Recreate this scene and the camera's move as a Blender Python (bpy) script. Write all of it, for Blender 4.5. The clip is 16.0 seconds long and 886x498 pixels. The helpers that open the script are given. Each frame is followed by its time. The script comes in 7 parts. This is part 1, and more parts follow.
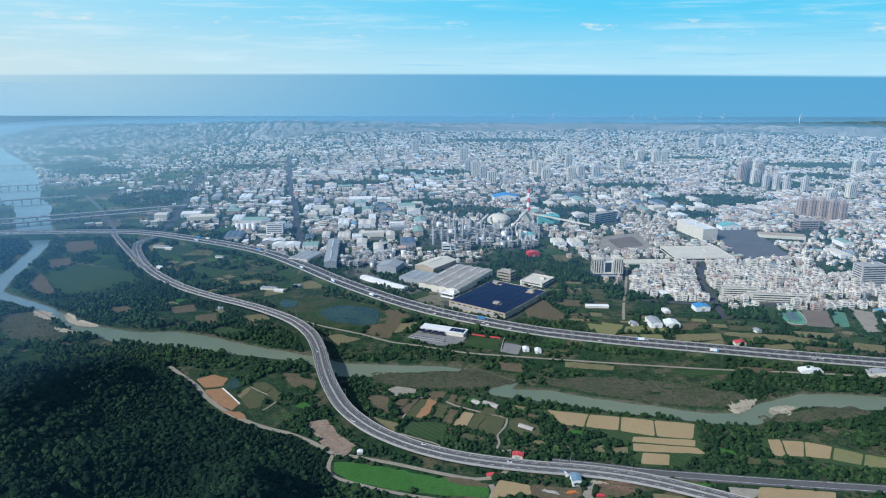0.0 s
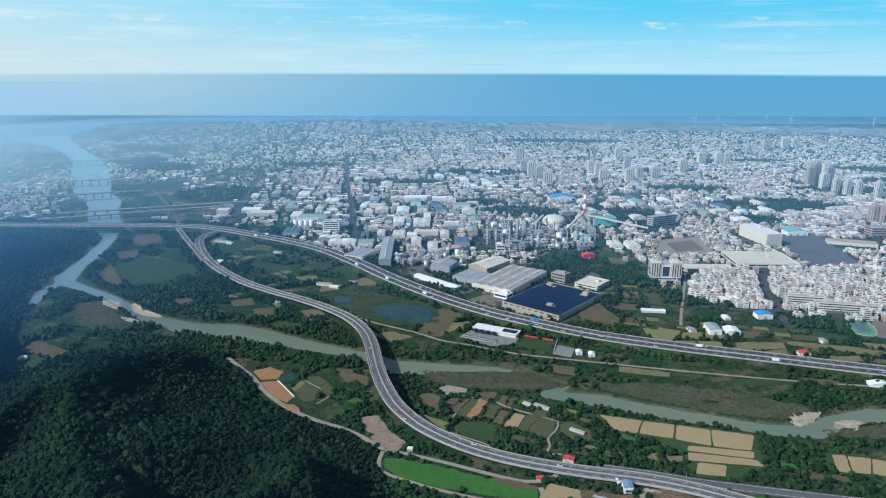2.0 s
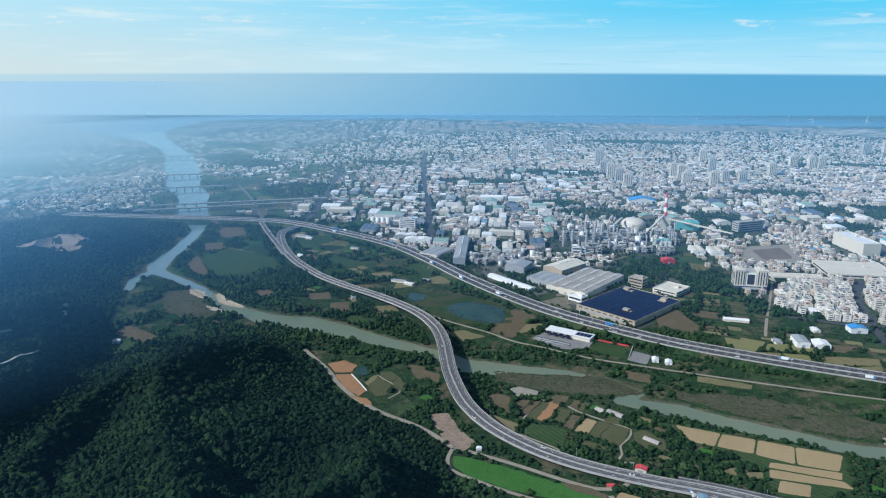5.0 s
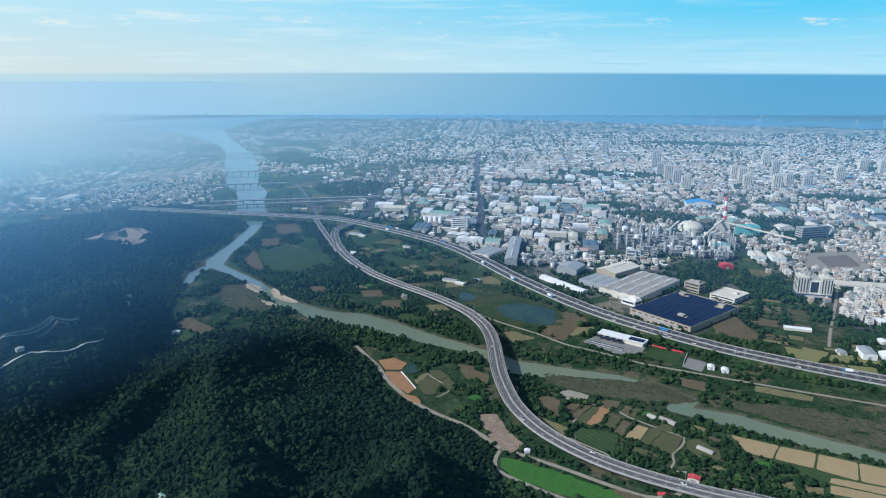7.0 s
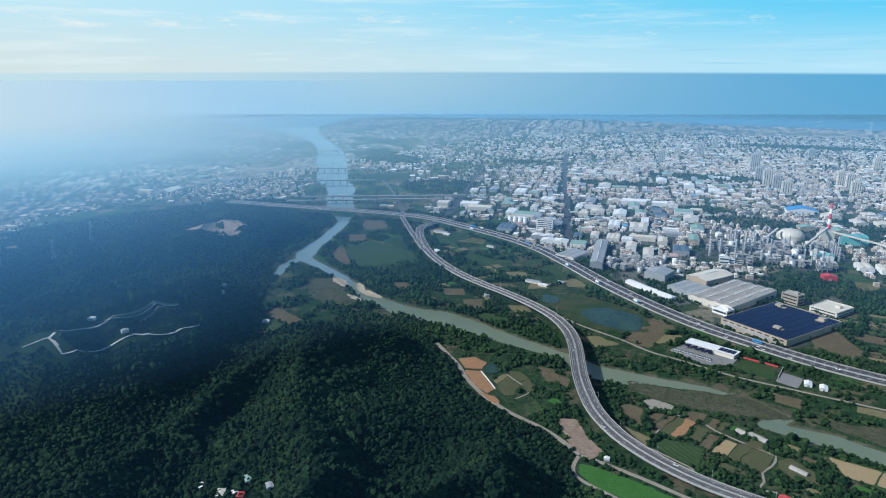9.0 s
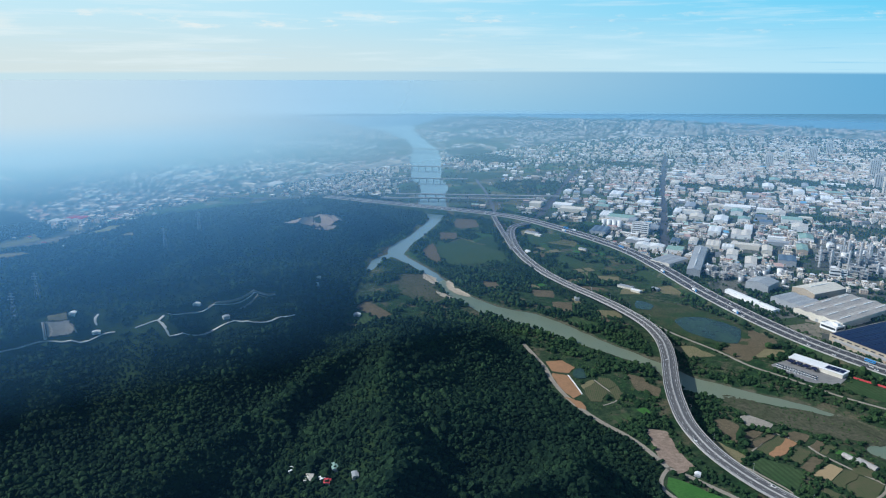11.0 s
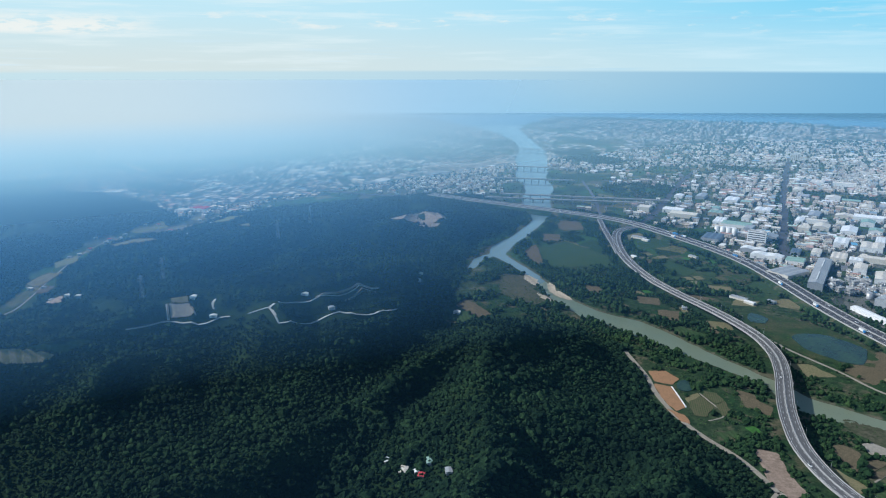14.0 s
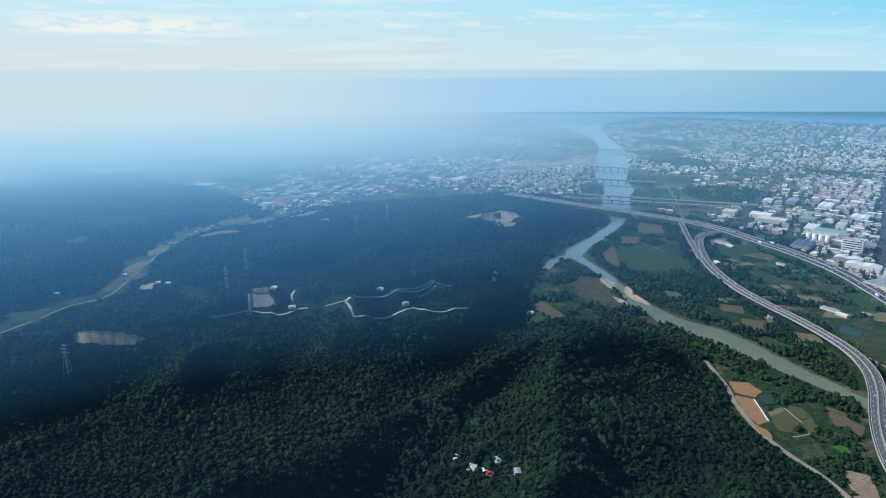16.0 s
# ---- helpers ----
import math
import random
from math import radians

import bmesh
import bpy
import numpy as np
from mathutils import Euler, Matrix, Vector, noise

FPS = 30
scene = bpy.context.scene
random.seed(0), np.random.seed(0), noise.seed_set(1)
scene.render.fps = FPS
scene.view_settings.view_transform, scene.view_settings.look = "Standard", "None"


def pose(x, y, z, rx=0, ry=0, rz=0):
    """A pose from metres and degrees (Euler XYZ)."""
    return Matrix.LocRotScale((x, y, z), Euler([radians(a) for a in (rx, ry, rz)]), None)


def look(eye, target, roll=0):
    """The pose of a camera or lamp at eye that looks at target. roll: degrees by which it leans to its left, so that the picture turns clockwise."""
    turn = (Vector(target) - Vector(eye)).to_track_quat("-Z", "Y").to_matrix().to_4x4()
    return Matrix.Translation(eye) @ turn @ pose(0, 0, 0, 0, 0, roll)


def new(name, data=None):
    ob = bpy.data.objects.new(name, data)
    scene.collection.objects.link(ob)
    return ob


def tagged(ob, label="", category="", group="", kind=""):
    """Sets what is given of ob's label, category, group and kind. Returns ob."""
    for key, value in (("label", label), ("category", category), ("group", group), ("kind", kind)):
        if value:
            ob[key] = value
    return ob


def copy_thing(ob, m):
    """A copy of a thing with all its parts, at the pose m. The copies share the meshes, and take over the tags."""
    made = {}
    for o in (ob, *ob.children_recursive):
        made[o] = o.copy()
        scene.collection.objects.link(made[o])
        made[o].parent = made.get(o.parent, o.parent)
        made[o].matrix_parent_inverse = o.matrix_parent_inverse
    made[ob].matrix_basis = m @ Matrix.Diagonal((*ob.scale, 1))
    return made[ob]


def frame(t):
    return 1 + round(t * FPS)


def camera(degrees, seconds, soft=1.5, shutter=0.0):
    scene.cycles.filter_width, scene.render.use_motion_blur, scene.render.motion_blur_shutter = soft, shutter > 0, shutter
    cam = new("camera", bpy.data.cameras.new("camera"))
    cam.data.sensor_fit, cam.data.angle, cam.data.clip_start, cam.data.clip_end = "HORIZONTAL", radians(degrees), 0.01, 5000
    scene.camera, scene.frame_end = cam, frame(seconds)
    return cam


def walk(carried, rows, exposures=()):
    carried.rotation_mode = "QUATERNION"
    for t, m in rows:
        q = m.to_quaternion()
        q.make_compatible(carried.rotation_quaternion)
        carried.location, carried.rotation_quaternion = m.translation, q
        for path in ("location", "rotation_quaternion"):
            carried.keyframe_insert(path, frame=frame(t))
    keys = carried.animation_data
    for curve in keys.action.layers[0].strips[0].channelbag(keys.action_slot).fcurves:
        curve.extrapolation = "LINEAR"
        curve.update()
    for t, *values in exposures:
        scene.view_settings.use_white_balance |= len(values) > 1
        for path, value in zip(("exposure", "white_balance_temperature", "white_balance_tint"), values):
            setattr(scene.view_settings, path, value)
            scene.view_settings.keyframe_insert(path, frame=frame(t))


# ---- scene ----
# ---------------------------------------------------------------- camera
cam = camera(65.6, 16.0, soft=1.15)
H = 350.0
PATH = [
    (0.0, pose(0, 0, H, 75.13, -0.10, 0.0)), (0.5, pose(0, 0, H, 75.12, -0.10, 1.18)), (1.0, pose(0, 0, H, 75.11, -0.10, 2.33)),
    (1.5, pose(0, 0, H, 75.09, -0.10, 3.49)), (2.0, pose(0, 0, H, 75.09, -0.10, 4.65)), (2.5, pose(0, 0, H, 75.08, -0.10, 5.85)),
    (3.0, pose(0, 0, H, 75.08, -0.09, 6.95)), (3.5, pose(0, 0, H, 75.07, -0.09, 7.99)), (4.0, pose(0, 0, H, 75.07, -0.08, 9.04)),
    (6.5, pose(0, 0, H, 75.01, -0.04, 14.26)), (7.0, pose(0, 0, H, 75.02, -0.04, 15.52)), (7.5, pose(0, 0, H, 75.0, -0.03, 17.07)),
    (8.0, pose(0, 0, H, 75.0, -0.03, 18.87)), (8.5, pose(0, 0, H, 74.98, -0.03, 20.78)), (9.0, pose(0, 0, H, 74.97, -0.03, 22.73)),
    (9.5, pose(0, 0, H, 74.96, -0.03, 24.65)), (10.0, pose(0, 0, H, 74.94, -0.03, 26.59)), (12.5, pose(0, 0, H, 74.91, -0.02, 35.47)),
    (13.0, pose(0, 0, H, 74.90, -0.01, 36.62)), (13.5, pose(0, 0, H, 74.90, -0.01, 37.74)), (14.0, pose(0, 0, H, 74.88, 0.0, 39.30)),
    (14.5, pose(0, 0, H, 74.87, 0.01, 40.93)), (15.0, pose(0, 0, H, 74.83, 0.02, 42.61)), (15.5, pose(0, 0, H, 74.82, 0.02, 44.29)),
    (16.0, pose(0, 0, H, 74.77, 0.03, 45.75)),
]
walk(cam, PATH, [(0.0, 0.0, 5850, 8), (16.0, 0.0, 5850, 8)])

# ---------------------------------------------------------------- light
SUN_AZ, SUN_EL = 121.0, 37.0            # degrees to the left of straight ahead, degrees above the horizon
sx, sy = -math.sin(radians(SUN_AZ)), math.cos(radians(SUN_AZ))
GLOW = (-math.sin(radians(96.0)), math.cos(radians(96.0)), 0.0)            # where the painted haze and low sky are brightest, set apart from the sun
sun_dir = Vector((sx * math.cos(radians(SUN_EL)), sy * math.cos(radians(SUN_EL)), math.sin(radians(SUN_EL))))
sun = new("sun", bpy.data.lights.new("sun", "SUN"))
sun.data.energy, sun.data.angle, sun.data.color = 4.6, radians(0.55), (1.0, 0.965, 0.91)
sun.matrix_world = look(sun_dir * 3000, (0, 0, 0))

world = bpy.data.worlds.new("sky")
scene.world = world
world.use_nodes = True
wt = world.node_tree
wt.nodes.clear()


class Net:
    """Short hand for building a node tree."""

    def __init__(self, tree):
        self.t = tree

    def node(self, kind):
        return self.t.nodes.new(kind)

    def put(self, socket, v):
        if isinstance(v, bpy.types.NodeSocket):
            self.t.links.new(v, socket)
        elif v is not None:
            if isinstance(v, tuple) and len(v) == 3 and socket.type == "RGBA":
                v = (*v, 1)
            socket.default_value = v

    def math(self, op, a, b=None, c=None, clamp=False):
        n = self.node("ShaderNodeMath")
        n.operation, n.use_clamp = op, clamp
        for s, v in zip(n.inputs, (a, b, c)):
            self.put(s, v)
        return n.outputs[0]

    def vec(self, op, a, b=None):
        n = self.node("ShaderNodeVectorMath")
        n.operation = op
        self.put(n.inputs[0], a), self.put(n.inputs[1], b)
        return n.outputs["Value"] if op in ("DOT_PRODUCT", "LENGTH") else n.outputs[0]

    def ramp01(self, v, lo, hi, to_lo=0.0, to_hi=1.0, smooth=True):
        n = self.node("ShaderNodeMapRange")
        n.interpolation_type, n.clamp = "SMOOTHSTEP" if smooth else "LINEAR", True
        for s, x in zip(n.inputs[:5], (v, lo, hi, to_lo, to_hi)):
            self.put(s, x)
        return n.outputs[0]

    def mix(self, f, a, b, blend="MIX"):
        n = self.node("ShaderNodeMix")
        n.data_type, n.blend_type = "RGBA", blend
        self.put(n.inputs[0], f), self.put(n.inputs[6], a), self.put(n.inputs[7], b)
        return n.outputs[2]

    def noise(self, vector, scale, detail=4.0, rough=0.55):
        n = self.node("ShaderNodeTexNoise")
        self.put(n.inputs["Vector"], vector)
        n.inputs["Scale"].default_value, n.inputs["Detail"].default_value, n.inputs["Roughness"].default_value = scale, detail, rough
        return n.outputs[0]

    def steps(self, v, stops, constant=False):
        n = self.node("ShaderNodeValToRGB")
        self.put(n.inputs[0], v)
        r = n.color_ramp
        r.interpolation = "CONSTANT" if constant else "LINEAR"
        while len(r.elements) < len(stops):
            r.elements.new(0.5)
        for e, (p, c) in zip(r.elements, stops):
            e.position, e.color = p, (*c, 1)
        return n.outputs[0]

    def scaled(self, v, x, y, z):
        n = self.node("ShaderNodeVectorMath")
        n.operation = "MULTIPLY"
        self.put(n.inputs[0], v)
        n.inputs[1].default_value = (x, y, z)
        return n.outputs[0]


w = Net(wt)
w_dir = w.node("ShaderNodeTexCoord").outputs["Generated"]
w_sep = w.node("ShaderNodeSeparateXYZ")
w.put(w_sep.inputs[0], w_dir)
up = w_sep.outputs[2]
side = w.vec("DOT_PRODUCT", w_dir, GLOW)
sunward = w.ramp01(side, -0.35, 0.92)
sky = w.node("ShaderNodeTexSky")
sky.sky_type, sky.sun_disc, sky.sun_elevation, sky.sun_rotation = "NISHITA", False, radians(SUN_EL), radians(-SUN_AZ)
sky.altitude, sky.air_density, sky.dust_density, sky.ozone_density = 300.0, 1.0, 1.6, 2.0
high = w.vec("MULTIPLY", sky.outputs[0], (0.15, 0.15, 0.15))
low_top = w.mix(sunward, (0.14, 0.62, 0.85), (0.60, 0.81, 0.84))
low_line = w.mix(sunward, (0.49, 0.77, 0.86), (0.72, 0.77, 0.71))
low = w.mix(w.ramp01(up, -0.010, 0.085), low_line, low_top)
# thin drawn-out cloud, paler and darker streaks
streak = w.noise(w.scaled(w_dir, 2.2, 2.2, 34.0), 2.6, 6.0, 0.6)
low = w.mix(w.ramp01(streak, 0.47, 0.72, 0.0, 0.55), low, w.mix(sunward, (0.60, 0.82, 0.88), (0.86, 0.90, 0.84)))
streak2 = w.noise(w.scaled(w_dir, 1.6, 1.6, 60.0), 3.1, 5.0, 0.6)
low = w.mix(w.ramp01(streak2, 0.56, 0.72, 0.0, 0.40), low, w.mix(sunward, (0.19, 0.55, 0.76), (0.70, 0.83, 0.86)))
puff = w.noise(w.scaled(w_dir, 6.0, 6.0, 26.0), 2.2, 7.0, 0.62)
band = w.math("MULTIPLY", w.ramp01(up, 0.030, 0.048), w.ramp01(up, 0.075, 0.056))
cloud = w.math("MULTIPLY", w.ramp01(w.vec("DOT_PRODUCT", w_dir, (-0.934, 0.357, 0.040)), 0.988, 0.9985), w.math("MULTIPLY", w.ramp01(up, 0.030, 0.040), w.ramp01(up, 0.066, 0.046)))
low = w.mix(w.math("MULTIPLY", cloud, w.ramp01(w.noise(w.scaled(w_dir, 14.0, 14.0, 60.0), 2.0, 6.0, 0.6), 0.40, 0.56, 0.0, 0.9)), low, (0.93, 0.90, 0.80))
low = w.mix(w.math("MULTIPLY", band, w.ramp01(puff, 0.56, 0.70, 0.0, 0.7)), low, (0.90, 0.88, 0.79))
full = w.mix(w.ramp01(up, 0.09, 0.35), low, high)
# open sea beyond the coast, drawn in the sky with its haze painted in
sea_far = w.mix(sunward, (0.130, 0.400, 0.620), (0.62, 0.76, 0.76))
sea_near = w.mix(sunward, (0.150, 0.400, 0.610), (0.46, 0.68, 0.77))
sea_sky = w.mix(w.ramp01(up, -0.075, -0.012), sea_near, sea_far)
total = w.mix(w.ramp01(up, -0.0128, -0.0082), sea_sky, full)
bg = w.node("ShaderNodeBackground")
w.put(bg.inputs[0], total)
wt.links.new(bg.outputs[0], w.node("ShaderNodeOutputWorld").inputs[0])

# ---------------------------------------------------------------- materials


def material(name, build, rough=0.85, metallic=0.0, bump=None, spec=0.3):
    """build(net, position) gives the base colour; bump: (scale, strength, distance)."""
    m = bpy.data.materials.new(name)
    m.use_nodes = True
    n = Net(m.node_tree)
    b = m.node_tree.nodes["Principled BSDF"]
    p = n.node("ShaderNodeNewGeometry").outputs["Position"]
    n.put(b.inputs["Base Color"], build(n, p) if callable(build) else build)
    n.put(b.inputs["Roughness"], rough)
    b.inputs["Metallic"].default_value = metallic
    b.inputs["Specular IOR Level"].default_value = spec
    if bump:
        k = n.node("ShaderNodeBump")
        k.inputs["Strength"].default_value, k.inputs["Distance"].default_value = bump[1], bump[2]
        n.put(k.inputs["Height"], n.noise(p, bump[0], 5.0, 0.6))
        n.put(b.inputs["Normal"], k.outputs[0])
    return m


def island(n):
    return n.node("ShaderNodeNewGeometry").outputs["Random Per Island"]


def object_random(n):
    return n.node("ShaderNodeObjectInfo").outputs["Random"]


def two_scale(c1, c2, c3, s1, s2):
    """A colour that drifts between three tones: wide patches and fine grain."""
    def build(n, p):
        wide = n.ramp01(n.noise(p, s1, 3.0), 0.35, 0.65)
        fine = n.ramp01(n.noise(p, s2, 6.0, 0.65), 0.35, 0.68)
        return n.mix(n.math("MULTIPLY", fine, 0.75), n.mix(wide, c1, c2), c3)
    return build


def foliage(dark, mid, light):
    def build(n, p):
        c = n.steps(island(n), [(0.0, dark), (0.55, mid), (1.0, light)])
        patch = n.ramp01(n.noise(p, 0.012, 3.0), 0.38, 0.66)
        c = n.mix(n.math("MULTIPLY", patch, 0.45), c, mid)
        # uneven leaf tone, its wide patches also painting in lit crests and shade
        c = n.mix(n.ramp01(n.noise(p, 0.016, 5.0, 0.65), 0.52, 0.66, 0.0, 0.65), c, light)
        c = n.mix(n.ramp01(n.noise(p, 0.007, 4.0, 0.6), 0.50, 0.62, 0.0, 0.55), c, dark)
        return n.mix(n.ramp01(n.noise(p, 0.9, 5.0, 0.7), 0.40, 0.62, 0.0, 0.65), c, dark)
    return build


M_FOREST = material("forest_leaves", foliage((0.007, 0.017, 0.010), (0.012, 0.029, 0.015), (0.036, 0.072, 0.029)), 0.9, bump=(1.6, 0.8, 0.7), spec=0.04)
M_TREE = material("tree_leaves", foliage((0.011, 0.028, 0.013), (0.024, 0.052, 0.020), (0.055, 0.098, 0.032)), 0.9, bump=(1.1, 0.8, 0.9), spec=0.04)
M_BUSH = material("bush_leaves", foliage((0.026, 0.058, 0.021), (0.050, 0.092, 0.030), (0.090, 0.130, 0.044)), 0.9, bump=(1.2, 0.8, 0.8), spec=0.04)
M_TRUNK = material("bark", two_scale((0.09, 0.07, 0.05), (0.13, 0.10, 0.07), (0.05, 0.04, 0.03), 0.5, 4.0), 0.9)


def ground_colour(n, p):
    land = n.node("ShaderNodeVertexColor")
    land.layer_name = "land"
    sep = n.node("ShaderNodeSeparateColor")
    n.put(sep.inputs[0], land.outputs[0])
    urban, wood, bar = sep.outputs[0], sep.outputs[1], sep.outputs[2]
    wide = n.ramp01(n.noise(p, 0.010, 4.0), 0.36, 0.64)
    fine = n.ramp01(n.noise(p, 0.11, 6.0, 0.65), 0.36, 0.66)
    grass = n.mix(fine, n.mix(wide, (0.024, 0.058, 0.022), (0.050, 0.070, 0.034)), (0.014, 0.032, 0.016))
    grass = n.mix(n.ramp01(n.noise(p, 0.028, 7.0, 0.7), 0.50, 0.64, 0.0, 0.8), grass, (0.125, 0.105, 0.068))
    grass = n.mix(n.ramp01(n.noise(p, 0.35, 4.0, 0.7), 0.52, 0.64, 0.0, 0.55), grass, (0.015, 0.032, 0.014))
    grass = n.mix(n.ramp01(n.noise(p, 0.017, 6.0, 0.7), 0.62, 0.72, 0.0, 0.85), grass, (0.040, 0.130, 0.024))
    plots = n.node("ShaderNodeTexVoronoi")
    plots.distance = "CHEBYCHEV"
    n.put(plots.inputs["Vector"], n.scaled(p, 1, 1, 0))
    plots.inputs["Scale"].default_value = 0.022
    sp = n.node("ShaderNodeSeparateColor")
    n.put(sp.inputs[0], plots.outputs["Color"])
    town = n.steps(sp.outputs[0], [(0.0, (0.15, 0.145, 0.13)), (0.20, (0.085, 0.088, 0.085)), (0.42, (0.036, 0.062, 0.026)), (0.74, (0.23, 0.20, 0.155)), (0.84, (0.065, 0.068, 0.068))], True)
    town = n.mix(n.math("MULTIPLY", fine, 0.45), town, (0.06, 0.075, 0.045))
    farm = n.steps(sp.outputs[1], [(0.0, (0.045, 0.105, 0.030)), (0.22, (0.018, 0.042, 0.018)), (0.42, (0.19, 0.165, 0.075)), (0.55, (0.060, 0.100, 0.036)), (0.70, (0.13, 0.105, 0.070)), (0.80, (0.030, 0.062, 0.024))], True)
    farm = n.mix(n.math("MULTIPLY", fine, 0.5), farm, (0.030, 0.052, 0.024))
    grass = n.mix(land.outputs["Alpha"], grass, farm)
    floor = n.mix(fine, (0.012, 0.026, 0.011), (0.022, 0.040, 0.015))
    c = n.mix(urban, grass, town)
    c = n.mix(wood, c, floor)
    return n.mix(bar, c, n.mix(fine, (0.115, 0.105, 0.075), (0.055, 0.062, 0.036)))


M_GROUND = material("ground_cover", ground_colour, 0.95, bump=(0.3, 0.8, 1.2), spec=0.04)
M_ASPHALT = material("asphalt", two_scale((0.095, 0.094, 0.094), (0.115, 0.113, 0.112), (0.075, 0.075, 0.075), 0.03, 0.8), 0.9)
M_FREEWAY = material("old_asphalt", two_scale((0.055, 0.057, 0.062), (0.070, 0.072, 0.076), (0.045, 0.046, 0.050), 0.03, 0.8), 0.9)
M_CONCRETE = material("concrete", two_scale((0.36, 0.35, 0.33), (0.42, 0.41, 0.38), (0.28, 0.27, 0.25), 0.05, 0.9), 0.85)
# concrete copy lightened in colour to make up for dimly lit slopes
M_BRIGHTROAD = material("brightened_concrete", two_scale((0.56, 0.53, 0.47), (0.62, 0.59, 0.53), (0.44, 0.41, 0.36), 0.05, 0.9), 0.85)
M_PALE = material("pale_concrete_track", two_scale((0.26, 0.23, 0.18), (0.31, 0.275, 0.22), (0.20, 0.17, 0.125), 0.05, 0.9), 0.9)
M_PAINT = material("road_paint", two_scale((0.70, 0.70, 0.68), (0.78, 0.78, 0.76), (0.55, 0.55, 0.53), 0.1, 1.0), 0.7)
M_YELLOW = material("yellow_road_paint", two_scale((0.55, 0.38, 0.06), (0.60, 0.42, 0.08), (0.40, 0.29, 0.06), 0.1, 1.0), 0.7)
M_RIVER = material("river_water", two_scale((0.165, 0.190, 0.125), (0.125, 0.165, 0.115), (0.145, 0.175, 0.115), 0.004, 0.03), 0.3, bump=(0.25, 0.12, 0.2), spec=0.22)
# lighter, bluer copy of river_water: the sky's reflection is put into its colour
M_LOWRIVER = material("river_water_sky_in_colour", two_scale((0.16, 0.235, 0.25), (0.14, 0.215, 0.235), (0.15, 0.22, 0.235), 0.004, 0.03), 0.16, bump=(0.25, 0.08, 0.2), spec=0.7)
M_POND = material("pond_water", two_scale((0.020, 0.045, 0.042), (0.035, 0.070, 0.045), (0.018, 0.036, 0.040), 0.03, 0.2), 0.25, bump=(0.4, 0.10, 0.2), spec=0.14)
M_SEA = material("sea_water", two_scale((0.086, 0.205, 0.29), (0.094, 0.215, 0.30), (0.08, 0.195, 0.275), 0.002, 0.02), 0.4, bump=(0.05, 0.2, 0.6), spec=0.1)
M_WHITE = material("white_painted_metal", two_scale((0.74, 0.74, 0.72), (0.80, 0.80, 0.78), (0.62, 0.62, 0.60), 0.04, 0.7), 0.5)
M_CREAM = material("cream_render", two_scale((0.60, 0.56, 0.47), (0.66, 0.62, 0.53), (0.50, 0.46, 0.38), 0.05, 0.8), 0.8)
M_GREY = material("grey_corrugated_metal", two_scale((0.30, 0.32, 0.33), (0.36, 0.38, 0.39), (0.24, 0.25, 0.26), 0.04, 0.7), 0.55)
M_TAN = material("tan_wall", two_scale((0.36, 0.30, 0.22), (0.42, 0.36, 0.27), (0.28, 0.23, 0.17), 0.05, 0.7), 0.85)
M_RED = material("red_metal_roof", two_scale((0.50, 0.05, 0.06), (0.56, 0.08, 0.09), (0.38, 0.05, 0.05), 0.1, 0.8), 0.5)
M_TEAL = material("teal_metal_cladding", two_scale((0.14, 0.42, 0.40), (0.18, 0.48, 0.46), (0.12, 0.34, 0.33), 0.05, 0.7), 0.5)
M_BLUE = material("bright_blue_roof", two_scale((0.05, 0.25, 0.55), (0.07, 0.30, 0.60), (0.05, 0.20, 0.45), 0.05, 0.7), 0.5)
M_GLASS = material("dark_window_glass", two_scale((0.035, 0.045, 0.055), (0.05, 0.06, 0.07), (0.03, 0.035, 0.04), 0.1, 1.0), 0.12, spec=0.6)
M_STEEL = material("pipework_steel", two_scale((0.42, 0.43, 0.43), (0.52, 0.52, 0.51), (0.33, 0.33, 0.33), 0.1, 0.9), 0.45, metallic=0.4)
M_BROWNTOWER = material("brown_tiles", two_scale((0.36, 0.28, 0.23), (0.40, 0.32, 0.27), (0.30, 0.23, 0.19), 0.06, 0.8), 0.7)
M_GREYTOWER = material("grey_tiles", two_scale((0.46, 0.44, 0.41), (0.52, 0.50, 0.46), (0.38, 0.36, 0.34), 0.06, 0.8), 0.7)


def solar_colour(n, p):
    cells = n.node("ShaderNodeTexBrick")
    cells.offset = 0.0
    n.put(cells.inputs["Vector"], p)
    n.put(cells.inputs["Color1"], (0.005, 0.010, 0.042)), n.put(cells.inputs["Color2"], (0.007, 0.013, 0.050)), n.put(cells.inputs["Mortar"], (0.016, 0.022, 0.055))
    cells.inputs["Scale"].default_value, cells.inputs["Mortar Size"].default_value = 0.25, 0.02
    return cells.outputs[0]


M_SOLAR = material("dark_blue_solar_panels", solar_colour, 0.45, spec=0.10)


def roofs(n, p):
    c = n.steps(island(n), [(0.0, (0.82, 0.80, 0.75)), (0.20, (0.70, 0.63, 0.52)), (0.36, (0.46, 0.43, 0.37)), (0.46, (0.60, 0.50, 0.37)), (0.56, (0.42, 0.56, 0.47)), (0.65, (0.24, 0.33, 0.38)),
                            (0.71, (0.44, 0.23, 0.16)), (0.78, (0.84, 0.84, 0.82)), (0.87, (0.15, 0.155, 0.16)), (0.93, (0.55, 0.36, 0.30)), (0.97, (0.12, 0.36, 0.55))], True)
    return n.mix(n.ramp01(n.noise(p, 0.3, 5.0, 0.65), 0.40, 0.68, 0.0, 0.35), c, (0.20, 0.19, 0.18))


